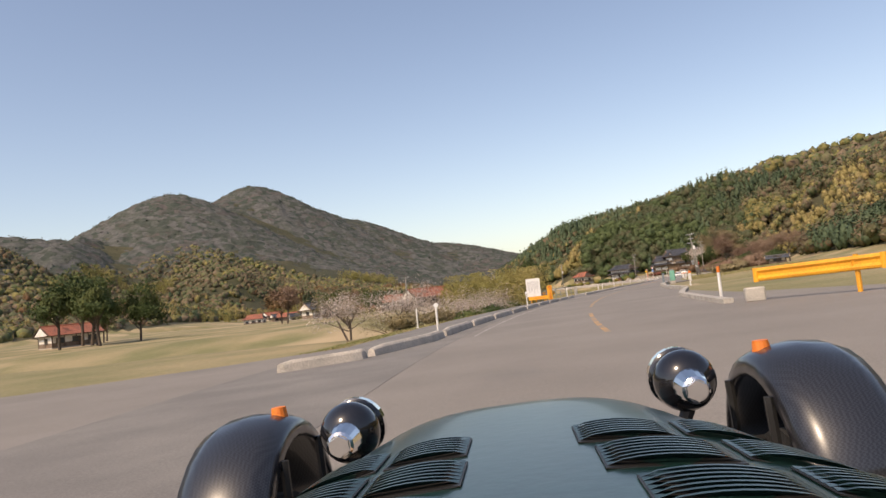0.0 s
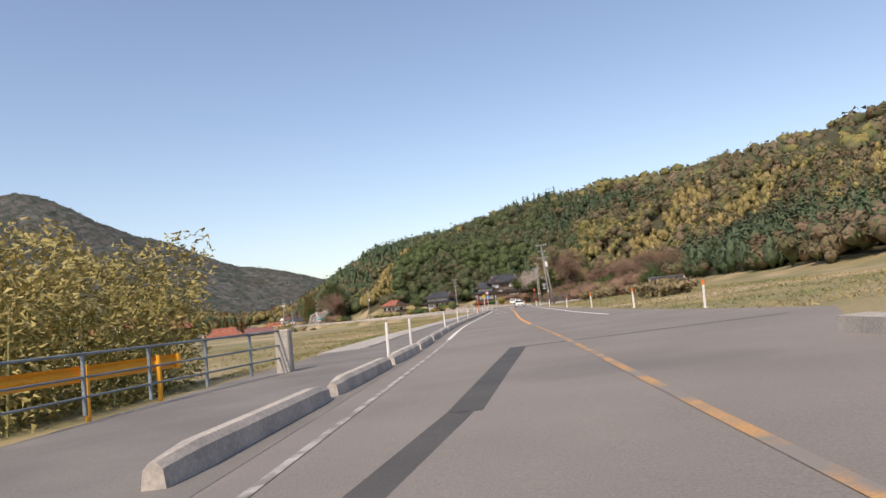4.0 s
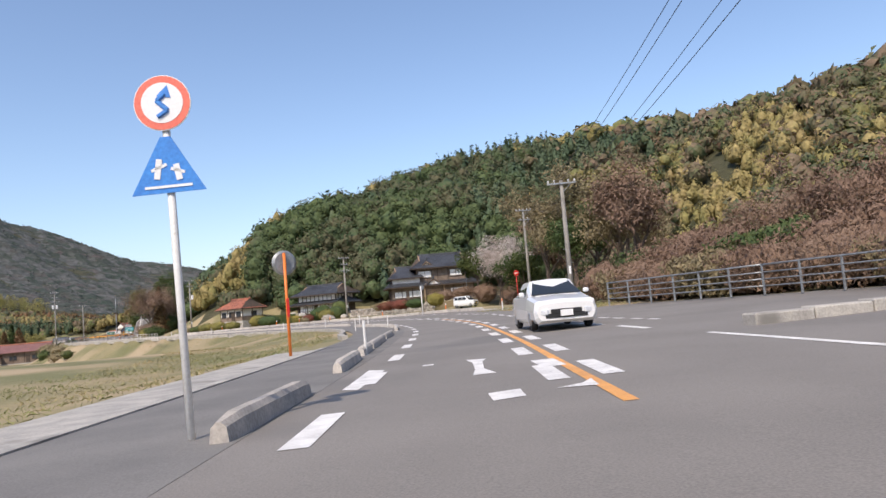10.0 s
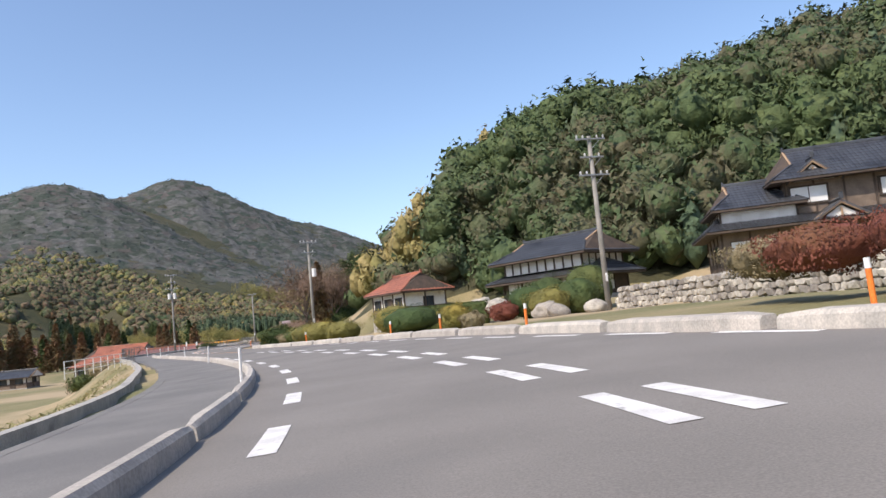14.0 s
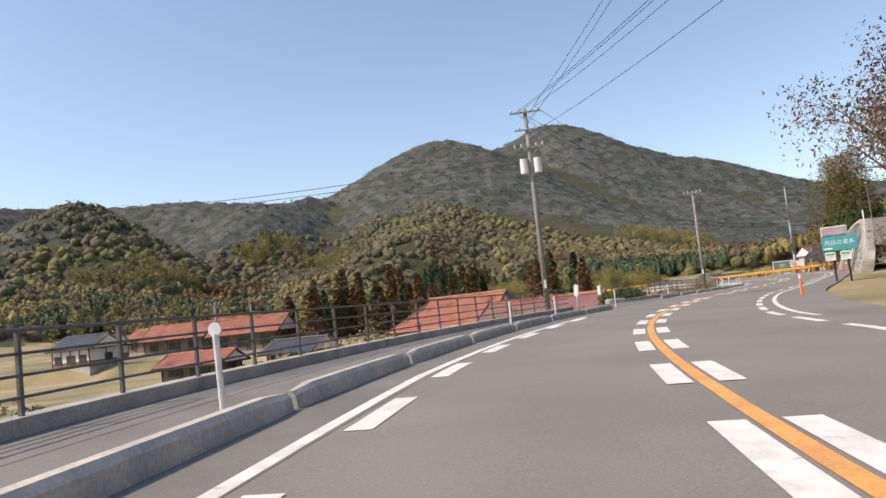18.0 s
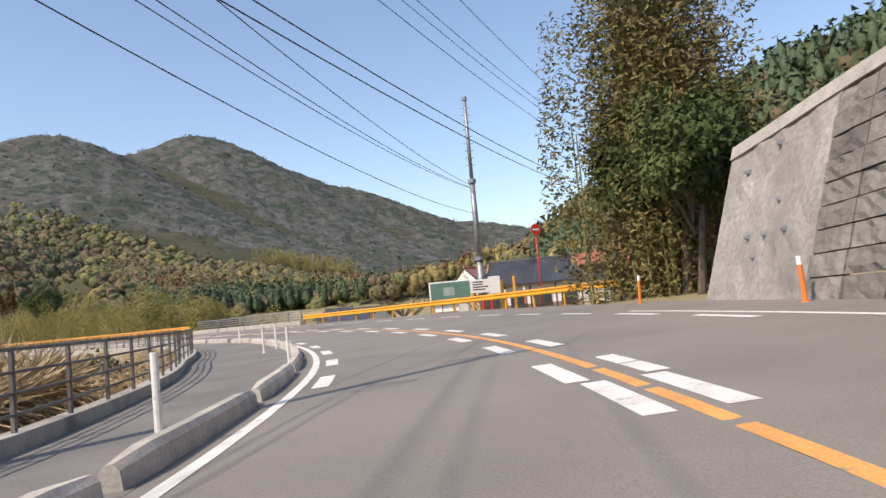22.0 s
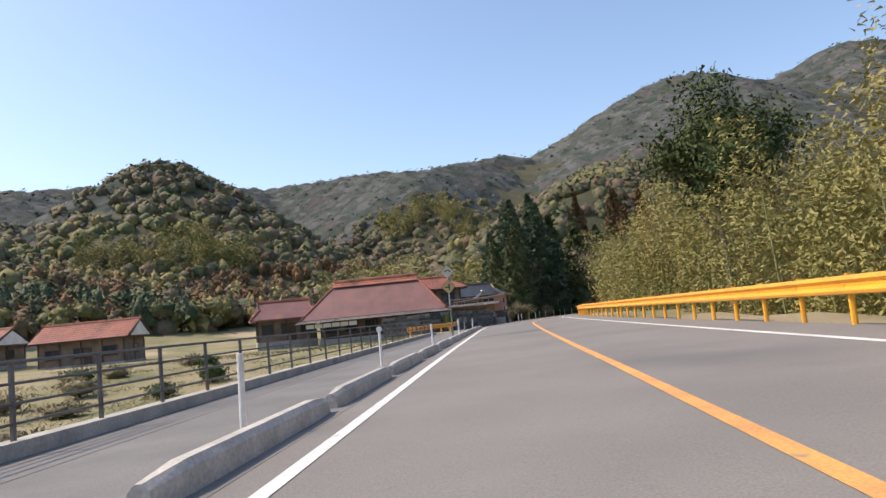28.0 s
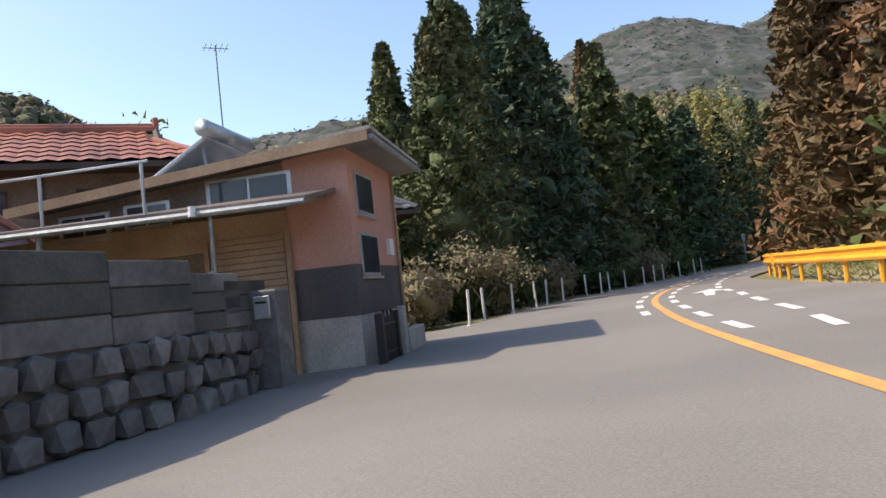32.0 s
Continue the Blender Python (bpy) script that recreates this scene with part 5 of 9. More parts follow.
# ---- houses ----
def streaks(name, a, b, rough=0.6, pitch=0.0, bump=0.3, metal=0.0):
    return mat(name, a, b, 0.7, rough, metal, bump, 14.0, stain=(tuple(c * 0.55 for c in b), 0.5, 0.58), dist=0.02)


DARK_TILE = streaks("dark glazed tile", (0.075, 0.08, 0.09), (0.05, 0.052, 0.058), 0.38)
RED_TILE = streaks("red clay tile", (0.42, 0.15, 0.085), (0.30, 0.115, 0.07), 0.45)
RED_METAL = mat("faded red roof metal", (0.235, 0.112, 0.10), (0.185, 0.092, 0.083), 0.6, 0.6, bump=0.12, fine=9.0, stain=((0.30, 0.13, 0.075), 0.45, 0.62))
PLASTER = mat("white plaster", (0.78, 0.76, 0.72), (0.66, 0.63, 0.58), 0.9, 0.85, bump=0.08, stain=((0.48, 0.45, 0.40), 0.8, 0.64))
TIMBER = mat("dark timber", (0.10, 0.07, 0.05), (0.06, 0.045, 0.035), 1.5, 0.8, bump=0.3, fine=18.0)
BOARDS = mat("weathered boards", (0.24, 0.18, 0.135), (0.16, 0.12, 0.09), 1.2, 0.85, bump=0.35, fine=16.0)
GABLE_WOOD = mat("pale gable timber", (0.42, 0.29, 0.18), (0.32, 0.21, 0.13), 1.5, 0.75, bump=0.2)
PINK = mat("pink render", (0.56, 0.30, 0.225), (0.48, 0.26, 0.20), 0.8, 0.9, bump=0.2, fine=40.0, stain=((0.38, 0.24, 0.19), 0.7, 0.62))
SOOT = mat("sooty concrete block", (0.19, 0.18, 0.168), (0.12, 0.115, 0.108), 1.2, 0.9, bump=0.5, fine=12.0, vary=0.25, dist=0.03, stain=((0.30, 0.285, 0.26), 0.9, 0.58))
STONE = mat("field stone", (0.42, 0.38, 0.32), (0.28, 0.255, 0.22), 2.5, 0.9, bump=0.4, fine=14.0, vary=0.35, dist=0.03)
GLASS = mat("window glass", (0.05, 0.06, 0.07), (0.035, 0.04, 0.05), 0.6, 0.08, bump=0.0)
PAPER = mat("white paper screen", (0.80, 0.80, 0.78), (0.72, 0.72, 0.70), 1.0, 0.6, bump=0.03)
SHOTCRETE = mat("sprayed concrete", (0.36, 0.335, 0.30), (0.27, 0.25, 0.225), 0.5, 0.95, bump=0.7, fine=7.0, dist=0.06, stain=((0.21, 0.195, 0.175), 0.35, 0.57))
SLABROCK = mat("dark slab concrete", (0.20, 0.185, 0.165), (0.135, 0.125, 0.115), 0.9, 0.95, bump=0.8, fine=6.0, vary=0.2, dist=0.08)
ALU = mat("aluminium frame", (0.55, 0.56, 0.57), (0.45, 0.46, 0.47), 3.0, 0.4, metal=0.6, bump=0.02)


def tiles(V, F, P0, ex, up, L, S, hl=0.0, hr=0.0, tk=1.0, pitch=0.32, course=0.5, rib=0.05, step=0.03):
    """Tiled slope: ribs up the slope, stepped courses, cut along the hips. hl, hr: inset reached at the height tk."""
    P0, ex, up = Vector(P0), Vector(ex).normalized(), Vector(up).normalized()
    n = ex.cross(up).normalized()
    cols, rows = max(int(L / pitch), 2), max(int(S / course), 2)

    def top(x):
        a = 1.0
        if hl > 0 and x < hl:
            a = min(a, tk * x / hl)
        if hr > 0 and L - x < hr:
            a = min(a, tk * (L - x) / hr)
        return max(a, 0.0)
    for c in range(cols):
        xs = [L * c / cols, L * (c + 0.5) / cols, L * (c + 1) / cols]
        ts = [top(x) for x in xs]
        for j in range(rows):
            t0, t1 = j / rows, (j + 1) / rows
            if max(ts) <= t0:
                break
            k = len(V)
            for tt, hh in ((t0, step), (t1, 0.0)):
                for x, tm, r in zip(xs, ts, (0.0, rib, 0.0)):
                    V.append(P0 + ex * x + up * (S * min(tt, tm)) + n * (hh + r + 0.02))
            F.append((k, k + 1, k + 4, k + 3))
            F.append((k + 1, k + 2, k + 5, k + 4))


def roof(parent, L, W, z, rise, g=0.0, tk=1.0, material=DARK_TILE, over=0.0, pitch=0.32, name="roof", x=0.0, y=0.0, ridge=0.18, plain=False, gable=PLASTER, curl=0.0):
    """Hipped (tk=1), hip-and-gable (tk<1) or gabled (g=0) roof over an L by W rectangle of eaves at height z."""
    hull = B()
    gx = g
    zt = rise * tk
    yk = W / 2 * (1 - tk)
    pts = [(-L / 2, -W / 2, 0), (L / 2, -W / 2, 0), (L / 2, W / 2, 0), (-L / 2, W / 2, 0)]
    pts += [(-L / 2, -W / 2, -0.14), (L / 2, -W / 2, -0.14), (L / 2, W / 2, -0.14), (-L / 2, W / 2, -0.14)]
    for s in (-1, 1):
        pts += [(s * (L / 2 - gx), 0, rise)]
        if 0 < tk < 1:
            pts += [(s * (L / 2 - gx), -yk, zt), (s * (L / 2 - gx), yk, zt)]
    for p in pts:
        hull.verts.new((p[0] + x, p[1] + y, p[2] + z))
    bmesh.ops.convex_hull(hull, input=hull.verts)
    r = part(name, hull, TIMBER if not plain else material, parent)
    V, F = [], []
    S = math.hypot(W / 2, rise)
    up = Vector((0, W / 2, rise))
    if not plain:
        tiles(V, F, (x - L / 2, y - W / 2, z), (1, 0, 0), up, L, S, gx, gx, tk, pitch)
        tiles(V, F, (x + L / 2, y + W / 2, z), (-1, 0, 0), (0, -W / 2, rise), L, S, gx, gx, tk, pitch)
        if gx > 0:
            Sg = math.hypot(gx, zt)
            ins = W / 2 * tk
            tiles(V, F, (x - L / 2, y + W / 2, z), (0, -1, 0), (gx, 0, zt), W, Sg, ins, ins, 1.0, pitch)
            tiles(V, F, (x + L / 2, y - W / 2, z), (0, 1, 0), (-gx, 0, zt), W, Sg, ins, ins, 1.0, pitch)
        raw("tiling", [v[:] for v in V], F, material, r)
    bm = B()
    rl = L - 2 * gx + 0.3
    m_box(bm, rl, ridge * 1.5, ridge, x, y, z + rise - 0.02, bevel=0.02)
    m_rod(bm, (x - rl / 2, y, z + rise + ridge), (x + rl / 2, y, z + rise + ridge), ridge * 0.5, n=8)
    for s in (-1, 1):
        m_box(bm, 0.16, 0.3, ridge * 2.6, x + s * rl / 2, y, z + rise - 0.05, bevel=0.03)
    part("ridge", bm, material if material is not RED_METAL else RED_TILE, r)
    if gx > 0:
        bm = B()
        for sx in (-1, 1):
            for sy in (-1, 1):
                m_rod(bm, (x + sx * L / 2, y + sy * W / 2, z + 0.06), (x + sx * (L / 2 - gx), y + sy * yk, z + zt + 0.06), 0.1, n=6)
        part("hip_ridge", bm, material if material is not RED_METAL else RED_TILE, r)
    if tk < 1 or gx == 0:
        for s in (-1, 1):
            xx = x + s * (L / 2 - gx + 0.02)
            hw, zb = (yk, z + zt) if gx > 0 else (W / 2 - 0.5, z + 0.05)
            rr = rise - (zt if gx > 0 else 0.0)
            bm = B()
            vs = [bm.verts.new((xx + d * s, y + a * hw * 0.86, zb + b * rr * 0.86 + 0.04)) for d in (0.0, 0.05) for a, b in ((-1, 0), (1, 0), (0, 1))]
            for f in ((0, 1, 2), (3, 5, 4), (0, 3, 4, 1), (1, 4, 5, 2), (2, 5, 3, 0)):
                bm.faces.new([vs[i] for i in f])
            bmesh.ops.recalc_face_normals(bm, faces=bm.faces)
            part("gable", bm, gable, r)
            bm = B()
            for a in (-1, 1):
                m_rod(bm, (xx + 0.12 * s, y + a * (hw + 0.1), zb), (xx + 0.12 * s, y, zb + rr + 0.04), 0.1, n=5)
            part("bargeboard", bm, GABLE_WOOD if material is DARK_TILE else TIMBER, r)
    return r


def window(parent, face, x, z, w, h, L, W, n=2, pane=GLASS, frame_m=TIMBER, depth=0.06, name="window"):
    """Window on one face of an L by W body: frame, panes and sill. face: f b l r."""
    d = {"f": (0, 0, -W / 2), "b": (180, 0, -W / 2), "l": (-90, 0, -L / 2), "r": (90, 0, -L / 2)}[face]
    m = pose(0, 0, 0, 0, 0, d[0]) @ pose(x, d[2], z)
    bm = B()
    f = 0.06
    for bx, bz, sx, sz in ((-w / 2, -h / 2, f, h), (w / 2, -h / 2, f, h), (0, -h / 2 - f / 2, w + f, f), (0, h / 2 - f / 2, w + f, f)):
        m_box(bm, sx, depth * 2, sz, bx, 0, bz)
    for k in range(1, n):
        m_box(bm, 0.035, depth * 1.6, h, -w / 2 + w * k / n, 0, -h / 2)
    bmesh.ops.transform(bm, matrix=m, verts=bm.verts)
    fr = part(name, bm, frame_m, parent)
    for k in range(n):
        bm = B()
        m_box(bm, w / n - 0.04, depth, h - f, -w / 2 + w * (k + 0.5) / n, 0, -h / 2 + f / 2)
        bmesh.ops.transform(bm, matrix=m, verts=bm.verts)
        part("pane", bm, pane, fr)
    bm = B()
    m_box(bm, w + 0.2, depth * 3, 0.05, 0, -0.03, -h / 2 - 0.09)
    bmesh.ops.transform(bm, matrix=m, verts=bm.verts)
    part("sill", bm, frame_m, fr)
    return fr


def walls(parent, L, W, z0, z1, material, posts=True, x=0.0, y=0.0, band=None, bandz=0.9, spacing=1.82, post_m=TIMBER):
    bm = B(); m_box(bm, L, W, z1 - z0, x, y, z0); part("wall", bm, material, parent)
    if band:
        bm = B(); m_box(bm, L + 0.06, W + 0.06, bandz, x, y, z0); part("wainscot", bm, band, parent)
    if posts:
        bm = B()
        for side, n, a in ((0, L, W), (1, W, L)):
            k = max(int(n / spacing), 1)
            for i in range(k + 1):
                q = -n / 2 + n * i / k
                for s in (-1, 1):
                    if side == 0:
                        m_box(bm, 0.14, 0.1, z1 - z0, x + q, y + s * (a / 2 + 0.035), z0)
                    else:
                        m_box(bm, 0.1, 0.14, z1 - z0, x + s * (a / 2 + 0.035), y + q, z0)
        m_box(bm, L + 0.12, W + 0.12, 0.14, x, y, z1 - 0.2)
        part("framing", bm, post_m, parent)


def plinth(parent, L, W, z0, deep, x=0.0, y=0.0):
    bm = B(); m_box(bm, L + 0.3, W + 0.3, deep, x, y, z0 - deep, bevel=0.03); part("plinth", bm, CONCRETE, parent)


# great house on the stone terrace
t = thing("farmhouse", pose(10.6, 336.5, 2.5, 0, 0, 4), "large two-storey timber house with dark tiled hip-and-gable roofs", "house")
plinth(t, 16.5, 9.5, 0.05, 2.5)
walls(t, 16.2, 9.0, 0.0, 3.1, BOARDS, band=TIMBER, bandz=0.8)
roof(t, 18.6, 11.6, 3.0, 1.6, 1.9, 0.99, pitch=0.34, name="pent_roof")
walls(t, 10.5, 6.2, 3.5, 6.6, BOARDS, x=2.4, y=0.4)
roof(t, 12.8, 8.6, 6.5, 2.8, 2.2, 0.5, x=2.4, y=0.4, pitch=0.34)
walls(t, 5.6, 6.4, 3.4, 4.9, PLASTER, x=-5.0, y=0.3, spacing=1.0)
roof(t, 7.0, 8.0, 4.8, 2.3, 1.8, 0.6, x=-5.0, y=0.3, pitch=0.34, name="wing_roof")
for x, w in ((-1.2, 2.6), (5.0, 2.4)):
    bm = B(); m_box(bm, w + 0.3, 0.12, 1.5, x, -2.78, 4.55); fr = part("window", bm, TIMBER, t)
    for k in range(2):
        bm = B(); m_box(bm, w / 2 - 0.08, 0.1, 1.2, x + (k - 0.5) * w / 2, -2.86, 4.7); part("pane", bm, PAPER, fr)
for k in range(4):
    bm = B(); m_box(bm, 1.1, 0.08, 0.95, -7.05 + 1.38 * k, -2.96, 3.75); part("plaster_panel", bm, PLASTER, t)
for x, z, y, w, rise in ((-0.7, 6.35, -3.2, 4.0, 1.7), (0.2, 2.9, -5.6, 4.6, 1.5)):
    bm = B()
    for s in (-1, 1):
        vs = [bm.verts.new(p) for p in ((x + s * w / 2, y, z), (x, y, z + rise), (x, y + 3.2, z + rise), (x + s * w / 2, y + 3.2, z), (x + s * w / 2, y, z - 0.16), (x, y, z + rise - 0.2), (x, y + 3.2, z + rise - 0.2), (x + s * w / 2, y + 3.2, z - 0.16))]
        for f in ((0, 1, 2, 3), (4, 7, 6, 5), (0, 4, 5, 1), (3, 2, 6, 7), (0, 3, 7, 4)):
            bm.faces.new([vs[i] for i in f])
    bmesh.ops.recalc_face_normals(bm, faces=bm.faces)
    gr = part("front_gable", bm, DARK_TILE, t)
    bm = B()
    vs = [bm.verts.new(p) for p in ((x - w * 0.36, y + 0.35, z), (x + w * 0.36, y + 0.35, z), (x, y + 0.35, z + rise * 0.72), (x - w * 0.36, y + 0.45, z), (x + w * 0.36, y + 0.45, z), (x, y + 0.45, z + rise * 0.72))]
    for f in ((0, 1, 2), (3, 5, 4), (0, 3, 4, 1), (1, 4, 5, 2), (2, 5, 3, 0)):
        bm.faces.new([vs[i] for i in f])
    part("gable_field", bm, PLASTER, gr)
    bm = B()
    for s in (-1, 1):
        m_rod(bm, (x + s * w * 0.47, y + 0.12, z - 0.02), (x, y + 0.12, z + rise * 0.88), 0.13, n=5)
    m_box(bm, w * 0.66, 0.14, 0.16, x, y + 0.25, z + 0.05)
    m_box(bm, 0.12, 0.12, rise * 0.6, x, y + 0.25, z)
    part("gable_timber", bm, GABLE_WOOD, gr)
    bm = B(); m_rod(bm, (x, y - 0.1, z + rise + 0.08), (x, y + 3.2, z + rise + 0.08), 0.12, n=8); m_box(bm, 0.3, 0.12, 0.5, x, y - 0.05, z + rise, bevel=0.04); part("gable_ridge", bm, DARK_TILE, gr)
for s in (-1, 1):
    bm = B(); m_box(bm, 0.2, 0.2, 3.0, 0.2 + s * 1.9, -5.2, -0.1); part("porch_post", bm, GABLE_WOOD, t)
bm = B(); m_box(bm, 2.6, 0.12, 2.2, 0.2, -4.55, 0.05); dr = part("door", bm, GABLE_WOOD, t)
for k in range(7):
    bm = B(); m_box(bm, 0.05, 0.05, 2.0, -0.95 + 0.38 * k, -4.63, 0.1); part("slat", bm, TIMBER, dr)
for x, w in ((-6.4, 2.2), (-3.6, 2.2), (5.2, 3.4)):
    window(t, "f", x, 1.6, w, 1.2, 16.2, 9.0, 3, PAPER)
window(t, "l", 0.5, 1.6, 2.4, 1.2, 16.2, 9.0, 3)

# white-walled house
t = thing("farmhouse", pose(-10.8, 340.5, 1.9, 0, 0, -32), "white-plastered farmhouse with dark tiled roof and paper-screen windows", "house")
plinth(t, 10.2, 6.6, 0.0, 2.5)
walls(t, 9.8, 6.2, 0.0, 2.2, TIMBER, band=None)
roof(t, 12.2, 8.8, 1.85, 1.35, 1.5, 0.99, name="pent_roof", pitch=0.34)
walls(t, 9.4, 5.8, 2.6, 3.9, PLASTER, spacing=0.95)
roof(t, 11.8, 8.0, 3.75, 1.95, 1.5, 0.55, pitch=0.34)
for x in (-3.4, -1.5, 1.2, 3.2):
    window(t, "f", x, 1.05, 1.7, 1.75, 9.8, 6.2, 2, PAPER)
window(t, "l", 0, 1.1, 2.4, 1.5, 9.8, 6.2, 3, PAPER)
window(t, "r", 0, 1.1, 2.4, 1.5, 9.8, 6.2, 3, PAPER)
bm = B(); m_box(bm, 10.6, 1.0, 0.12, 0, -3.7, 0.1); part("veranda", bm, BOARDS, t)


def cottage(x, y, rz, L, W, wall, rise, label, roof_m=RED_TILE, wall_m=PLASTER, g=0.0, tk=1.0, z=None, pent=None, wins=3, name="farmhouse", band=BOARDS, plain=False, over=0.8):
    """A plain valley house: plinth, framed walls, windows, a door, a tiled roof."""
    z = land1(x, y) - 0.05 if z is None else z
    t = thing(name, pose(x, y, z, 0, 0, rz), label, "house")
    plinth(t, L, W, 0.25, 2.2)
    walls(t, L, W, 0.2, wall, wall_m, band=band, bandz=1.0, spacing=2.2)
    roof(t, L + 2 * over, W + 2 * over, wall - 0.1, rise, g, tk, roof_m, pitch=0.45, plain=plain)
    for k in range(wins):
        window(t, "f", -L / 2 + L * (k + 0.5) / wins, 1.65 if wall < 4 else 1.5, min(1.7, L / wins * 0.6), 1.1, L + 0.1, W + 0.1, 2)
        if wall > 4.4:
            window(t, "f", -L / 2 + L * (k + 0.5) / wins, wall - 1.2, min(1.7, L / wins * 0.6), 1.1, L + 0.1, W + 0.1, 2)
    for f in "lr":
        window(t, f, 0.4, 1.65, 1.3, 1.0, L + 0.1, W + 0.1, 2)
    bm = B(); m_box(bm, 0.95, 0.08, 1.95, L * 0.08, -W / 2 - 0.06, 0.2); part("door", bm, TIMBER, t)
    if pent:
        bm = B(); m_box(bm, L * 0.8, 1.6, 0.1, 0, -W / 2 - 0.7, 2.15, rx=14); part("pent_roof", bm, roof_m, t)
    return t


cottage(-30.0, 349.8, -38, 7.0, 5.4, 2.9, 2.0, "small house under a red tiled gabled roof", z=1.6, g=1.4, tk=0.6)
# farm below the footway fence
cottage(-114.0, 398.0, 18, 16.0, 9.5, 2.9, 3.6, "farmhouse with a broad faded red-tiled hipped roof below the road", wall_m=BOARDS, g=3.6, tk=0.62, z=-4.3, wins=5)
cottage(-103.5, 384.5, 18, 6.0, 4.0, 2.2, 1.1, "small tiled shed in the yard of the farm", wall_m=BOARDS, z=-4.3, wins=2, name="shed", g=0.9, tk=0.6)
cottage(-96.0, 391.0, 16, 10.5, 6.0, 3.3, 1.9, "barn with a dull red sheet-metal roof below the road", RED_METAL, BOARDS, z=-4.3, wins=2, name="barn", plain=True)
cottage(-128.0, 370.0, 30, 7.0, 4.5, 2.1, 1.2, "low shed with a faded red roof in the fields", wall_m=BOARDS, wins=2, name="shed")
cottage(-122.0, 379.0, 20, 6.0, 4.5, 2.3, 1.3, "small grey-roofed shed beside the farm", DARK_TILE, PLASTER, wins=2, name="shed")
# across the valley
for x, y, rz, L, W, wall, rise, red, white in (
        (-62, 205, 55, 12, 7, 3.0, 2.6, 1, 0), (-78, 218, 40, 9, 6, 2.8, 2.0, 1, 1), (-92, 196, 60, 10, 6, 2.8, 2.0, 0, 1), (-158, 392, 35, 11, 7, 3.0, 2.4, 1, 0), (-172, 398, 30, 10, 6.5, 3.0, 2.2, 1, 0), (-176, 372, 20, 9, 6, 3.2, 2.0, 0, 1),
        (-186, 392, 35, 12, 7, 3.0, 2.6, 1, 0), (-198, 380, 40, 9, 6, 2.8, 2.0, 0, 1), (-214, 398, 25, 12, 7, 3.0, 2.4, 1, 0), (-228, 412, 50, 9, 6, 3.0, 2.0, 0, 0), (-205, 345, 15, 10, 7, 3.0, 2.2, 1, 1), (-244, 432, 60, 11, 7, 3.0, 2.4, 1, 0),
        (-256, 446, 60, 9, 6, 2.8, 2.0, 0, 0), (-262, 466, 70, 10, 6, 3.2, 2.0, 1, 0), (-270, 452, 60, 9, 6, 2.8, 2.0, 1, 0), (-140, 520, 160, 9, 6, 2.8, 2.0, 0, 1), (-158, 545, 150, 9, 6, 3.0, 2.0, 0, 1), (-128, 540, 170, 10, 6, 3.0, 2.0, 1, 1),
        (-120, 100, 80, 10, 7, 3.0, 2.2, 0, 1), (-112, 70, 80, 8, 6, 2.8, 2.0, 0, 1), (-118, 128, 70, 10, 6, 2.8, 2.0, 1, 1)):
    cottage(x, y, rz, L, W, wall, rise, ("red-tiled" if red else "grey-tiled") + (" white-walled" if white else " timber-walled") + " village house across the fields", RED_TILE if red else DARK_TILE, PLASTER if white else BOARDS, 1.5 if (int(x) % 2) else 0.0, 0.6, wins=3)
# houses beyond the bend
t = cottage(-99.2, 481.0, 10, 10.2, 7.5, 3.3, 2.5, "long low house with a dark tiled roof beyond the barrier", DARK_TILE, PLASTER, 1.6, 0.6, z=-0.9, wins=4)
cottage(-96.0, 501.5, -12, 6.0, 5.0, 3.0, 1.6, "red-roofed house on the lane beyond the bend", RED_TILE, BOARDS, 1.2, 0.6, z=1.5)
cottage(-91.6, 506.5, -12, 7.0, 6.0, 3.2, 2.9, "house with a rusty red roof beyond the bend", RED_TILE, PLASTER, 1.8, 0.6, z=0.8)
cottage(-112.5, 508, 60, 6.5, 5.5, 3.2, 2.2, "small white gabled hut beyond the river", RED_METAL, PLASTER, z=0.6, wins=1, name="hut", plain=True)
# small hut above the fields
x, y = at(9.6, -26).xy
cottage(x, y, -10, 3.4, 2.4, 1.9, 0.5, "small grey hut above the dry fields", DARK_TILE, PLASTER, wins=1, name="hut", plain=True)

# ---- farmhouse and outbuildings at the road's end ----
t = thing("farmhouse", pose(-244.0, 497.2, -0.35, 0, 0, 66), "old farmhouse with a steep dull red metal-clad hipped roof", "house")
plinth(t, 12.5, 6.0, 0.3, 1.5)
walls(t, 12.2, 5.8, 0.2, 2.5, BOARDS, band=TIMBER, bandz=0.9)
r = roof(t, 16.0, 9.0, 2.55, 3.9, 3.4, 0.99, RED_METAL, plain=True, ridge=0.3)
V, F = [], []
tiles(V, F, (-8.6, -5.15, 2.15), (1, 0, 0), (0, 1.2, 0.5), 17.2, 1.3, 1.1, 1.1, 1.0, 0.32, 0.4)
tiles(V, F, (8.6, -5.15, 2.15), (0, 1, 0), (-1.2, 0, 0.5), 10.3, 1.3, 1.1, 1.1, 1.0, 0.32, 0.4)
tiles(V, F, (-8.6, 5.15, 2.15), (0, -1, 0), (1.2, 0, 0.5), 10.3, 1.3, 1.1, 1.1, 1.0, 0.32, 0.4)
raw("eave_tiling", [v[:] for v in V], F, streaks("grey eave tile", (0.22, 0.20, 0.18), (0.15, 0.14, 0.13)), r)
V, F = [], []
tiles(V, F, (-4.9, -0.75, 6.0), (1, 0, 0), (0, 0.75, 0.62), 9.8, 0.95, 0, 0, 1.0, 0.30, 0.32)
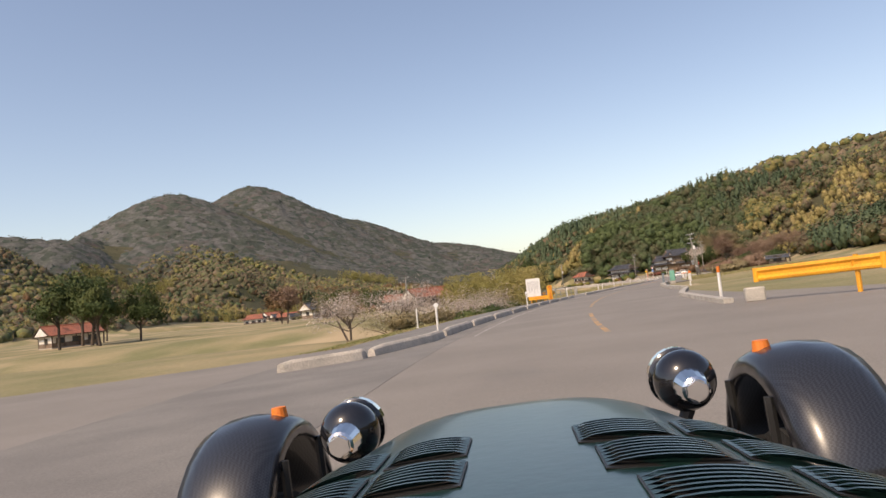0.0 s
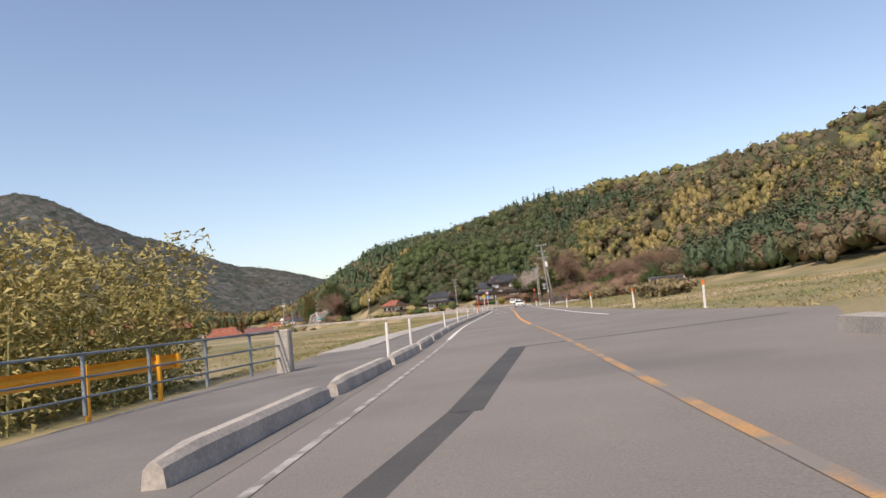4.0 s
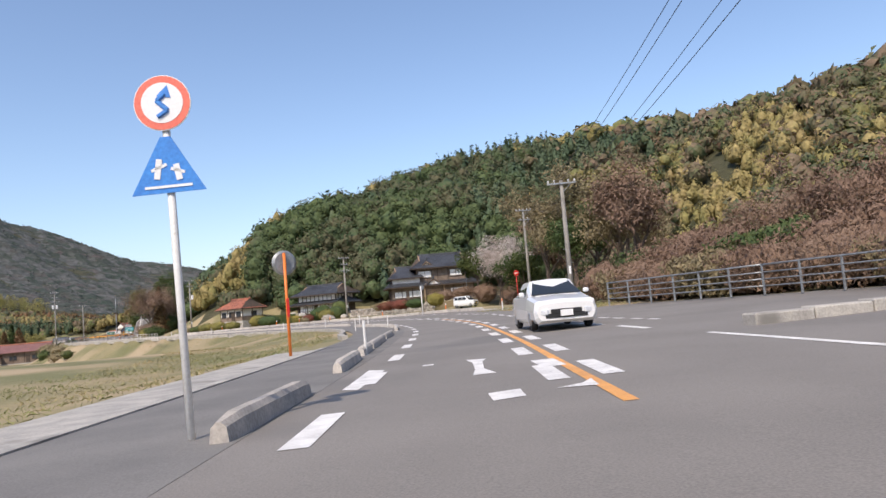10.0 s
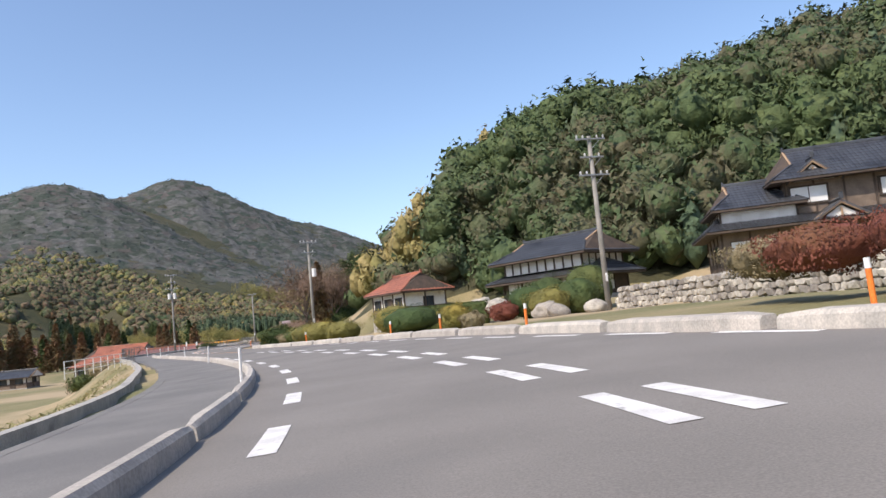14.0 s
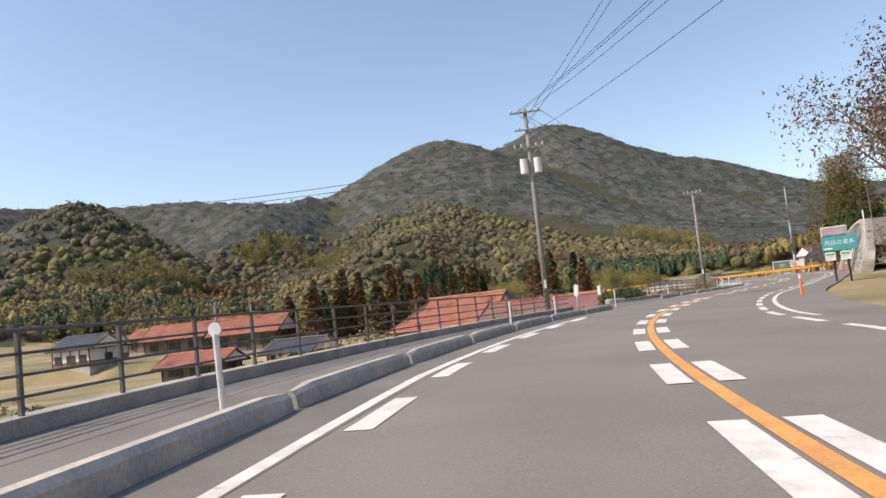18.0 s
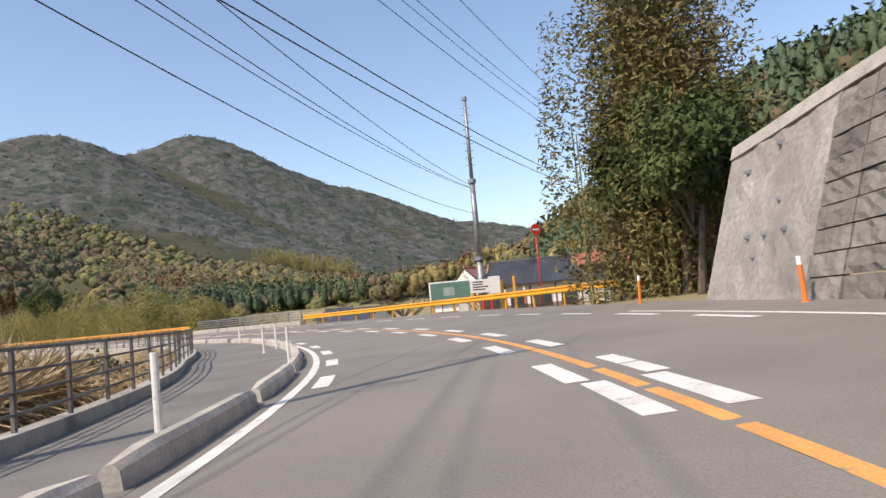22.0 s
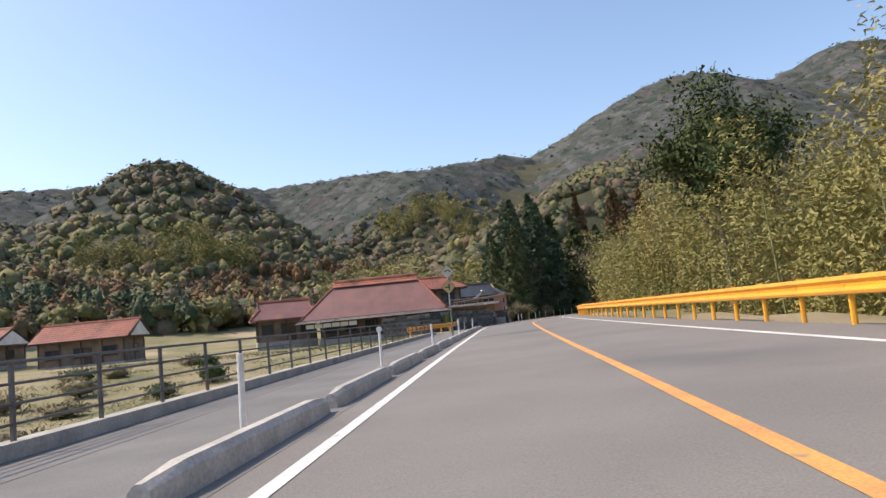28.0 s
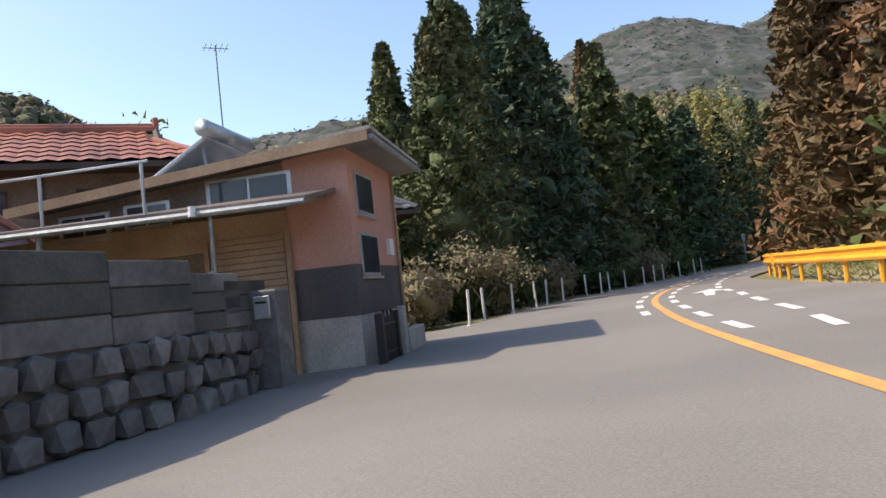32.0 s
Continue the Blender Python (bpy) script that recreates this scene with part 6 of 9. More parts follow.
tiles(V, F, (4.9, 0.75, 6.0), (-1, 0, 0), (0, -0.75, 0.62), 9.8, 0.95, 0, 0, 1.0, 0.30, 0.32)
raw("ridge_tiling", [v[:] for v in V], F, RED_TILE, r)
for k in range(5):
    window(t, "f", -5 + 2.3 * k, 1.5, 1.5, 1.2, 12.3, 5.9, 2)
for k in range(6):
    bm = B(); m_box(bm, 0.85, 0.04, 0.45, -7.0 + 0.95 * k, -4.4, 1.62); part("eave_panel", bm, SIGN_WHITE, t)
cottage(-250, 487.5, 85, 6.5, 5, 2.9, 2.0, "small outbuilding with a dull red roof behind the farmhouse", RED_METAL, BOARDS, 1.2, 0.6, z=0.0, plain=True)
cottage(-250.5, 506.0, 88, 6.5, 5.0, 4.6, 1.5, "small upper house with a red tiled hipped roof", RED_TILE, BOARDS, 1.4, 0.6, z=0.2, wins=2)
cottage(-254, 513, 80, 7, 5, 3.2, 1.6, "grey-walled house with a dark tiled roof", DARK_TILE, BOARDS, 1.2, 0.6, z=0.4, wins=2)

# pink building: x towards the road, y along it, front face at y = 0
hm = pose(-238.6, 510.47, -0.25, 0, 0, 55.2)
CHARCOAL = mat("charcoal render", (0.10, 0.092, 0.09), (0.07, 0.064, 0.062), 1.0, 0.9, bump=0.2)
RUSTY = streaks("rusty sheet roof", (0.22, 0.17, 0.14), (0.14, 0.115, 0.10))
t = thing("pink_house", hm, "small two-storey pink rendered house on a dark concrete base", "house")


def slab(name, pts, y0, y1, material, parent):
    """A solid between two faces across y with the outline given in x and z."""
    bm = B()
    a, b = [bm.verts.new((x, y0, z)) for x, z in pts], [bm.verts.new((x, y1, z)) for x, z in pts]
    bm.faces.new(a), bm.faces.new(b[::-1])
    for i in range(len(pts)):
        j = (i + 1) % len(pts)
        bm.faces.new((a[i], b[i], b[j], a[j]))
    bmesh.ops.recalc_face_normals(bm, faces=bm.faces)
    return part(name, bm, material, parent)


slab("base", [(-1.0, -0.2), (0, -0.2), (0, 0.8), (-1.0, 0.8)], 0.0, 2.9, CONCRETE, t)
slab("dark_band", [(-1.0, 0.8), (0.012, 0.8), (0.012, 1.57), (-1.0, 1.57)], -0.012, 2.9, CHARCOAL, t)
slab("wall", [(-1.0, 1.57), (0, 1.57), (0, 3.36), (-1.0, 3.29)], 0.0, 2.9, PINK, t)
slab("wing_wall", [(-5.2, -0.2), (-1.0, -0.2), (-1.0, 3.25), (-5.2, 2.93)], 0.03, 2.9, BOARDS, t)
slab("roof", [(-5.5, 2.93), (0.45, 3.37), (0.45, 3.46), (-5.5, 3.02)], -0.35, 3.3, streaks("grey slate roof", (0.24, 0.23, 0.22), (0.17, 0.165, 0.16)), t)
slab("fascia", [(-5.52, 2.88), (0.47, 3.32), (0.47, 3.475), (-5.52, 3.035)], -0.38, -0.353, GABLE_WOOD, t)
slab("ridge_cap", [(-0.3, 3.44), (0.5, 3.5), (0.5, 3.55), (-0.3, 3.49)], -0.3, 3.25, CONCRETE, t)


def pane_box(parent, x, y, z, sx, sy, sz, n=2):
    bm = B(); m_box(bm, sx + (0.1 if sx > sy else 0), sy + (0.1 if sy > sx else 0), sz + 0.1, x, y, z - 0.05); fr = part("window", bm, ALU, parent)
    for k in range(n):
        bm = B()
        if sx > sy:
            m_box(bm, sx / n - 0.05, sy + 0.03, sz, x - sx / 2 + sx * (k + 0.5) / n, y, z)
        else:
            m_box(bm, sx + 0.03, sy / n - 0.05, sz, x, y - sy / 2 + sy * (k + 0.5) / n, z)
        part("pane", bm, GLASS, fr)
    bm = B(); m_box(bm, sx + (0.16 if sx > sy else 0.08), sy + (0.16 if sy > sx else 0.08), 0.04, x, y, z - 0.1); part("sill", bm, ALU, fr)


pane_box(t, 0.0, 0.84, 2.42, 0.05, 0.9, 0.56)
pane_box(t, 0.0, 0.84, 1.44, 0.05, 0.95, 0.58)
pane_box(t, -1.58, 0.02, 2.72, 1.3, 0.05, 0.34)
pane_box(t, -3.3, 0.02, 2.55, 0.7, 0.05, 0.3)
pane_box(t, -4.4, 0.02, 2.5, 0.8, 0.05, 0.3)
bm = B(); m_box(bm, 0.08, 0.28, 0.3, 0.03, 2.2, 1.75, bevel=0.01); part("meter_box", bm, SIGN_WHITE, t)
bm = B(); m_rod(bm, (0.05, 2.75, -0.1), (0.05, 2.75, 3.3), 0.03, n=8); part("downpipe", bm, GABLE_WOOD, t)
bm = B(); m_rod(bm, (0.5, -0.3, 3.38), (0.5, 3.25, 3.38), 0.045, n=8); part("gutter", bm, GREY_STEEL, t)
# lean-to over the slatted shutter
g = thing("lean_to", hm, "brown boarded lean-to with a rusty roof and a slatted shutter", "garage")
bm = B(); m_box(bm, 1.25, 0.05, 2.05, -1.66, -0.03, 0.1); sh = part("shutter", bm, GABLE_WOOD, g)
for k in range(21):
    bm = B(); m_box(bm, 1.2, 0.03, 0.082, -1.66, -0.065, 0.12 + 0.097 * k, rx=-12); part("slat", bm, GABLE_WOOD, sh)
for x in (-2.32, -1.0):
    bm = B(); m_box(bm, 0.07, 0.08, 2.2, x, -0.06, -0.05); part("jamb", bm, GABLE_WOOD, sh)
bm = B()
vs = [bm.verts.new(p) for p in ((-6.2, -1.35, 2.46), (-0.2, -1.35, 2.42), (-0.2, 0.0, 2.68), (-6.2, 0.0, 2.62), (-6.2, -1.35, 2.53), (-0.2, -1.35, 2.49), (-0.2, 0.0, 2.75), (-6.2, 0.0, 2.69))]
for f in ((0, 1, 2, 3), (4, 7, 6, 5), (0, 4, 5, 1), (1, 5, 6, 2), (2, 6, 7, 3), (3, 7, 4, 0)):
    bm.faces.new([vs[i] for i in f])
bmesh.ops.recalc_face_normals(bm, faces=bm.faces)
part("roof", bm, RUSTY, g)
for k in range(7):
    x = -5.9 + 0.92 * k
    bm = B(); m_rod(bm, (x, -1.3, 2.42), (x, -0.02, 2.62), 0.035, n=6); part("rafter", bm, GABLE_WOOD, g)
bm = B(); m_box(bm, 5.2, 0.05, 0.5, -3.6, -0.02, 2.0); part("soffit_board", bm, GABLE_WOOD, g)
bm = B(); m_rod(bm, (-6.2, -1.4, 2.44), (-0.2, -1.4, 2.4), 0.045, n=8); part("gutter", bm, GREY_STEEL, g)
for x in (-5.9, -4.2):
    bm = B(); m_rod(bm, (x, -1.3, -0.1), (x, -1.3, 2.45), 0.04); part("post", bm, GREY_STEEL, g)
bm = B(); m_rod(bm, (-1.6, -1.28, 1.6), (-1.6, -1.28, 2.45), 0.03, n=6); m_rod(bm, (-1.6, -1.28, 1.62), (-1.9, -1.28, 1.52), 0.03, n=6); part("lamp_bracket", bm, GREY_STEEL, g)
bm = B(); m_rod(bm, (-1.78, -1.42, 2.38), (-1.78, -1.42, 2.52), 0.06, 0.05, 10); part("lamp", bm, SIGN_WHITE, g)
s = thing("drying_rail", hm, "pale steel drying rail above the lean-to", "rail")
for x in (-5.4, -4.2, -2.6):
    bm = B(); m_rod(bm, (x, -1.2, 2.45), (x, -1.2, 3.3), 0.025, n=6); part("post", bm, ALU, s)
for z in (3.28,):
    bm = B(); m_rod(bm, (-6.0, -1.2, z), (-2.5, -1.2, z), 0.022, n=6); part("rail", bm, ALU, s)
bm = B(); m_rod(bm, (-4.9, -1.2, 2.5), (-5.4, -1.2, 3.2), 0.018, n=6); part("brace", bm, ALU, s)
s = thing("solar_heater", hm @ pose(-2.9, 0.9, 3.45, 0, -30, 0), "solar water heater with a silver tank on the roof", "solar heater")
bm = B(); m_box(bm, 1.5, 1.5, 0.08, 0, 0, 0, bevel=0.02); part("collector", bm, mat("collector glass", (0.45, 0.48, 0.52), (0.36, 0.38, 0.42), 1.0, 0.2), s)
bm = B(); m_rod(bm, (0.8, -0.8, 0.16), (0.8, 0.8, 0.16), 0.14, n=16); part("tank", bm, ALU, s, smooth=True)
for y in (-0.6, 0.6):
    bm = B(); m_rod(bm, (0.55, y, 0), (0.35, y, -0.5), 0.025, n=6); m_rod(bm, (-0.6, y, 0), (-0.55, y, -0.12), 0.025, n=6); part("leg", bm, GREY_STEEL, s)
s = thing("roof_aerial", pose(-257.0, 511.8, 4.5), "television aerial on a tall thin mast", "aerial")
bm = B(); m_rod(bm, (0, 0, 0), (0, 0, 6.8), 0.03); part("mast", bm, GREY_STEEL, s)
for k in range(5):
    bm = B(); m_rod(bm, (-0.45, -0.4 + 0.2 * k, 6.7), (0.45, -0.4 + 0.2 * k, 6.7), 0.012, n=5); part("element", bm, GREY_STEEL, s)
bm = B(); m_rod(bm, (0, -0.5, 6.68), (0, 0.5, 6.68), 0.018, n=5); part("boom", bm, GREY_STEEL, s)
s = thing("iron_gate", hm @ pose(0.3, 0.0, 0.0), "black iron gate beside a pale stone post", "gate")
bm = B(); m_box(bm, 0.14, 0.16, 0.85, 0, 1.35, 0, bevel=0.02); part("post", bm, CONCRETE, s)
for k in range(7):
    bm = B(); m_rod(bm, (0, 0.05 + 0.12 * k, 0.04), (0, 0.05 + 0.12 * k, 0.74 + 0.1 * (k % 2)), 0.022, n=6); part("bar", bm, BLACK, s)
for z in (0.2, 0.62):
    bm = B(); m_rod(bm, (0, -0.05, z), (0, 0.85, z), 0.022, n=6); part("rail", bm, BLACK, s)
for y in (-0.1, 0.9):
    bm = B(); m_box(bm, 0.12, 0.12, 0.8, 0, y, 0, bevel=0.015); part("gate_pillar", bm, BLACK, s)
bm = B(); m_box(bm, 0.16, 1.3, 0.45, 0.0, 2.2, 0, bevel=0.02)
s = tagged(part("low_wall", bm, CONCRETE), "low pale concrete wall beyond the iron gate", "wall")
s.matrix_world = hm @ pose(0.3, 0, 0)
s = thing("letter_box_pillar", hm @ pose(-0.85, -1.35, 0.0), "dark gate pillar with a letter box at the wall's end", "pillar")
bm = B(); m_box(bm, 0.42, 0.42, 1.3, 0, 0, 0, bevel=0.03); part("pillar", bm, SOOT, s)
bm = B(); m_box(bm, 0.22, 0.04, 0.3, 0, -0.225, 0.92, bevel=0.01); lb = part("letter_box", bm, ALU, s)
bm = B(); m_box(bm, 0.15, 0.02, 0.03, 0, -0.25, 1.12); part("slot", bm, BLACK, lb)

# dark wall along the forecourt: rubble below, long precast panels above
WALL = [Vector(p) for p in ((-232.2, 494.2, -0.2), (-231.1, 497.3, -0.2), (-231.6, 500.3, -0.2), (-232.8, 503.3, -0.2), (-234.7, 505.9, -0.22), (-236.5, 507.6, -0.25), (-237.9, 508.6, -0.25))]


def on_wall(d):
    for a, b in zip(WALL, WALL[1:]):
        n = (b - a).length
        if d <= n or b is WALL[-1]:
            p = a.lerp(b, min(d / n, 1.0))
            return p, math.degrees(math.atan2((b - a).y, (b - a).x))
        d -= n


WLEN = sum((b - a).length for a, b in zip(WALL, WALL[1:]))
wall_top = lambda d: float(np.interp(d, [0, 6, WLEN - 2.5, WLEN], [0.72, 0.8, 0.7, 0.42]))
w = thing("boundary_wall", None, "soot-dark boundary wall, mossy rubble below and precast panels above", "wall", kind="structure")
bm = B()
d = 0.0
while d < WLEN:
    p, a = on_wall(d + 0.25)
    m_box(bm, 0.62, 0.16, 1.05 + wall_top(d), p.x, p.y, p.z - 0.1, rz=a)
    d += 0.5
part("core", bm, SOOT, w)


def stone_meshes(material, n, name="stone", seed=3):
    rng = random.Random(seed)
    out = []
    for k in range(n):
        bm = B()
        bmesh.ops.create_icosphere(bm, subdivisions=1, radius=0.5)
        for v in bm.verts:
            c = v.co
            v.co = Vector([math.copysign(abs(q) ** 0.5, q) for q in c]) * rng.uniform(0.5, 0.78)
        me = bpy.data.meshes.new(name)
        bm.to_mesh(me); bm.free()
        me.materials.append(material)
        out.append(me)
    return out


def lay(me, name, parent, m):
    ob = new(name, me)
    ob.parent = parent
    ob.matrix_local = m
    return ob


rng = random.Random(5)
RUBBLE = stone_meshes(SOOT, 6)
DAMP = mat("damp concrete", (0.105, 0.105, 0.092), (0.06, 0.064, 0.054), 1.4, 0.85, bump=0.3, stain=((0.05, 0.055, 0.045), 1.1, 0.55))
for row in range(3):
    d = 0.1 * row
    while d < WLEN - 0.1:
        sz = rng.uniform(0.3, 0.5)
        p, a = on_wall(d + sz / 2)
        o = pose(0, 0, 0, 0, 0, a) @ Vector((0, -0.13, 0.12 + row * 0.29 + rng.uniform(-0.03, 0.03)))
        lay(rng.choice(RUBBLE), "stone", w, pose(p.x + o.x, p.y + o.y, p.z + o.z, 0, 0, a + rng.uniform(-8, 8)) @ Matrix.Diagonal((sz, 0.26, 0.33, 1)))
        d += sz * 0.97
d = 0.0
while d < WLEN - 0.1:
    p, a = on_wall(d + 0.6)
    for row in range(3):
        h = wall_top(d + 0.6) / 3 + 0.06
        bm = B(); m_box(bm, 1.19, 0.24 + 0.015 * (row % 2), h - 0.012, 0, 0, 0, bevel=0.012)
        ob = part("panel", bm, (SOOT, DAMP, SOOT)[row] if (row + int(d)) % 3 else DAMP, w)
        ob.matrix_local = pose(p.x, p.y, p.z + 0.86 + row * h, 0, 0, a)
    d += 1.2

# ---- stone terrace wall ----
tw = thing("terrace_wall", None, "rough field-stone terrace wall below the hedge", "wall", kind="structure")
A0, A1 = Vector((-4.3, 316.0, 0.1)), Vector((9.0, 296.0, 0.1))
ang = math.degrees(math.atan2(A1.y - A0.y, A1.x - A0.x))
TL = (A1 - A0).length
S6 = stone_meshes(STONE, 7, seed=8)
for row in range(6):
    d = rng.uniform(-0.2, 0.0)
    while d < TL:
        sz = rng.uniform(0.34, 0.66)
        p = A0.lerp(A1, min(max((d + sz / 2) / TL, 0), 1))
        hh = 1.8
        z = p.z + 0.12 + row * hh / 6
        back = 0.16 * row * hh / 6
        o = pose(0, 0, 0, 0, 0, ang) @ Vector((0, back + rng.uniform(-0.05, 0.05), 0))
        lay(rng.choice(S6), "stone", tw, pose(p.x + o.x, p.y + o.y, z + rng.uniform(-0.04, 0.04), rng.uniform(-15, 15), rng.uniform(-15, 15), ang + rng.uniform(-15, 15)) @ Matrix.Diagonal((sz * 1.05, 0.42, hh / 6 * 1.25, 1)))
        d += sz * 0.98
bm = B()
n = (pose(0, 0, 0, 0, 0, ang) @ Vector((0, 1, 0)))
vs = [bm.verts.new(p) for p in (A0 + n * 0.12, A1 + n * 0.12, A1 + n * 0.5 + Vector((0, 0, 1.75)), A0 + n * 0.5 + Vector((0, 0, 1.75)), A0 + n * 7 + Vector((0, 0, 1.9)), A1 + n * 7 + Vector((0, 0, 1.9)), A0 + n * 7 - Vector((0, 0, 0.5)), A1 + n * 7 - Vector((0, 0, 0.5)))]
for f in ((0, 1, 2, 3), (3, 2, 5, 4), (0, 3, 4, 6), (1, 7, 5, 2)):
    bm.faces.new([vs[i] for i in f])
part("earth_bank", bm, FIELD, tw)

# ---- retaining wall ----
RW = lerp((21.5, -8.1), (22.05, -7.95), (22.3, -8.05), (22.75, -8.3), (22.98, -8.9))
RH = lerp((21.5, 0.3), (21.72, 1.2), (22.05, 3.0), (22.42, 5.1), (22.6, 5.0), (22.98, 4.2))
rw = thing("retaining_wall", None, "tall battered retaining wall of sprayed concrete and dark slab courses", "retaining wall", kind="structure")


def rw_pt(u, h, proud=0.0):
    p, q = at(u, RW(u)), at(u, RW(u) - 1)
    d = (q - p).normalized()
    return Vector((p.x, p.y, p.z)) + Vector((d.x, d.y, 0)) * (0.34 * h - proud) + Vector((0, 0, h - 0.05))


def rw_face(name, u0, u1, h0, h1, material, proud=0.0, n=8, rows=1, rough=0.0):
    bm = B()
    g = []
    for k in range(n + 1):
        u = u0 + (u1 - u0) * k / n
        a, b = (h0(u) if callable(h0) else h0), (h1(u) if callable(h1) else h1)
        g.append([bm.verts.new(rw_pt(u, a + (b - a) * j / rows, proud + (rng.uniform(-rough, rough) if 0 < k < n else 0))) for j in range(rows + 1)] + [bm.verts.new(rw_pt(u, b, proud - 0.9)), bm.verts.new(rw_pt(u, a, proud - 0.9))])
    for p, q in zip(g, g[1:]):
        m = len(p)
        for i in range(m):
            bm.faces.new((p[i], q[i], q[(i + 1) % m], p[(i + 1) % m]))
    bm.faces.new(g[0]); bm.faces.new(g[-1][::-1])
    bmesh.ops.recalc_face_normals(bm, faces=bm.faces)
    return part(name, bm, material, rw, smooth=False)


rw_face("sprayed_face", 21.66, 22.22, 0, lambda u: RH(u) - 0.3, SHOTCRETE, n=26, rows=10, rough=0.05)
rw_face("sprayed_face", 22.74, 22.98, 0, lambda u: RH(u) - 0.3, SHOTCRETE, n=10, rows=8, rough=0.05)
rw_face("coping", 21.66, 22.98, lambda u: RH(u) - 0.35, RH, CONCRETE, 0.06, n=20)
for j in range(9):
    u0, m = 22.22, 9
    for k in range(m):
        a, b = u0 + 0.52 * k / m, u0 + 0.52 * (k + 1) / m
        rw_face("slab", a + 0.001, b - 0.001, lambda u, j=j: (RH(u) - 0.45) * j / 9 + 0.03, lambda u, j=j: (RH(u) - 0.45) * (j + 1) / 9, SLABROCK, 0.04 + rng.uniform(0, 0.05) + 0.02 * (j % 2), n=5, rows=3, rough=0.045)
for k in range(26):
    u = rng.uniform(21.85, 22.2) if k < 19 else rng.uniform(22.77, 22.95)
    h = rng.uniform(0.4, max(RH(u) - 0.7, 0.6))
    bm = B(); m_rod(bm, rw_pt(u, h, -0.02), rw_pt(u, h, 0.12), 0.1, 0.04, 6); part("anchor_bolt", bm, GREY_STEEL, rw)
bm = B(); m_rod(bm, rw_pt(22.31, 0.0, 0.16), rw_pt(22.31, RH(22.31) - 0.1, 0.16), 0.07, n=8); part("drain_pipe", bm, mat("pale pipe", (0.5, 0.42, 0.36), None, 2.0, 0.6), rw)
# ramp behind the coping, and the upper wall
us = [21.92 + 1.06 * k / 16 for k in range(17)]


def up_pt(u, back, z):
    q = at(u, RW(u) - back)
    return Vector((q.x, q.y, z))


bm = B()
rows = [[bm.verts.new(rw_pt(u, RH(u) - 0.06, -0.05)), bm.verts.new(up_pt(u, 7.0, RH(u) + 0.3)), bm.verts.new(up_pt(u, 7.0, RH(u) - 1.5))] for u in us]
for a, b in zip(rows, rows[1:]):
    bm.faces.new((a[0], b[0], b[1], a[1])); bm.faces.new((a[1], b[1], b[2], a[2]))
part("ramp", bm, WALKWAY, rw)
UH = lerp((21.5, 2.4), (21.7, 3.2), (22.2, 2.6), (22.98, 1.5))
bm = B()
rows = [[bm.verts.new(up_pt(u, 6.9, RH(u) - 0.6)), bm.verts.new(up_pt(u, 7.0 + 0.35 * UH(u), RH(u) + UH(u))), bm.verts.new(up_pt(u, 7.5 + 0.35 * UH(u), RH(u) + UH(u))), bm.verts.new(up_pt(u, 12.5, RH(u) + UH(u) + 1.5)), bm.verts.new(up_pt(u, 12.5, RH(u) - 1))] for u in us]
for a, b in zip(rows, rows[1:]):
    for i in range(4):
        bm.faces.new((a[i], b[i], b[i + 1], a[i + 1]))
bm.faces.new(rows[0]); bm.faces.new(rows[-1][::-1])
bmesh.ops.recalc_face_normals(bm, faces=bm.faces)
part("upper_wall", bm, SHOTCRETE, rw)
# white railing up the ramp
rl = thing("ramp_railing", None, "white steel railing climbing along the coping", "railing")
N = 12
tops = []
for k in range(N + 1):
    u = 21.8 + 0.64 * k / N
    q = rw_pt(u, RH(u), -0.2)
    tops.append(q + Vector((0, 0, 0.9)))
    bm = B(); m_rod(bm, q - Vector((0, 0, 0.1)), q + Vector((0, 0, 0.9)), 0.035, n=6); part("post", bm, WHITE_METAL, rl)
for dz in (0.0, -0.4):
    for a, b in zip(tops, tops[1:]):
        bm = B(); m_rod(bm, a + Vector((0, 0, dz)), b + Vector((0, 0, dz)), 0.04 if dz == 0 else 0.03, n=6); part("rail", bm, WHITE_METAL, rl)
mesh_m = mat("green mesh", (0.05, 0.20, 0.16), None, 3.0, 0.5, bump=0.0)
for k in range(8):
    u = 21.92 + 0.13 * k
    f = thing("mesh_fence", None, "green mesh fence above the retaining wall", "fence", "fence along the retaining wall")
    a, b = [up_pt(v, 7.3 + 0.35 * UH(v), RH(v) + UH(v)) for v in (u, u + 0.13)]
    for q in (a, b):
        bm = B(); m_rod(bm, q - Vector((0, 0, 0.1)), q + Vector((0, 0, 1.5)), 0.03, n=6); part("post", bm, GREY_STEEL, f)
    bm = B()
    for j in range(13):
        m_rod(bm, a + Vector((0, 0, 0.1 + 0.11 * j)), b + Vector((0, 0, 0.1 + 0.11 * j)), 0.008, n=4)
    for j in range(1, 18):
        m_rod(bm, a.lerp(b, j / 18) + Vector((0, 0, 0.1)), a.lerp(b, j / 18) + Vector((0, 0, 1.42)), 0.006, n=4)
    part("mesh", bm, mesh_m, f)
lp = thing("street_lamp", pose(*rw_pt(22.4, RH(22.4), -0.9)), "slim lamp post at the head of the ramp", "street lamp")
bm = B(); m_rod(bm, (0, 0, -0.2), (0, 0, 3.6), 0.05, 0.035, 8); part("pole", bm, GREY_STEEL, lp)
bm = B(); m_box(bm, 0.14, 0.5, 0.08, 0, -0.2, 3.6, bevel=0.02); part("head", bm, SIGN_WHITE, lp)
sg = thing("wall_sign", None, "white sign with a red foot and pale emblem on the wall", "sign board")
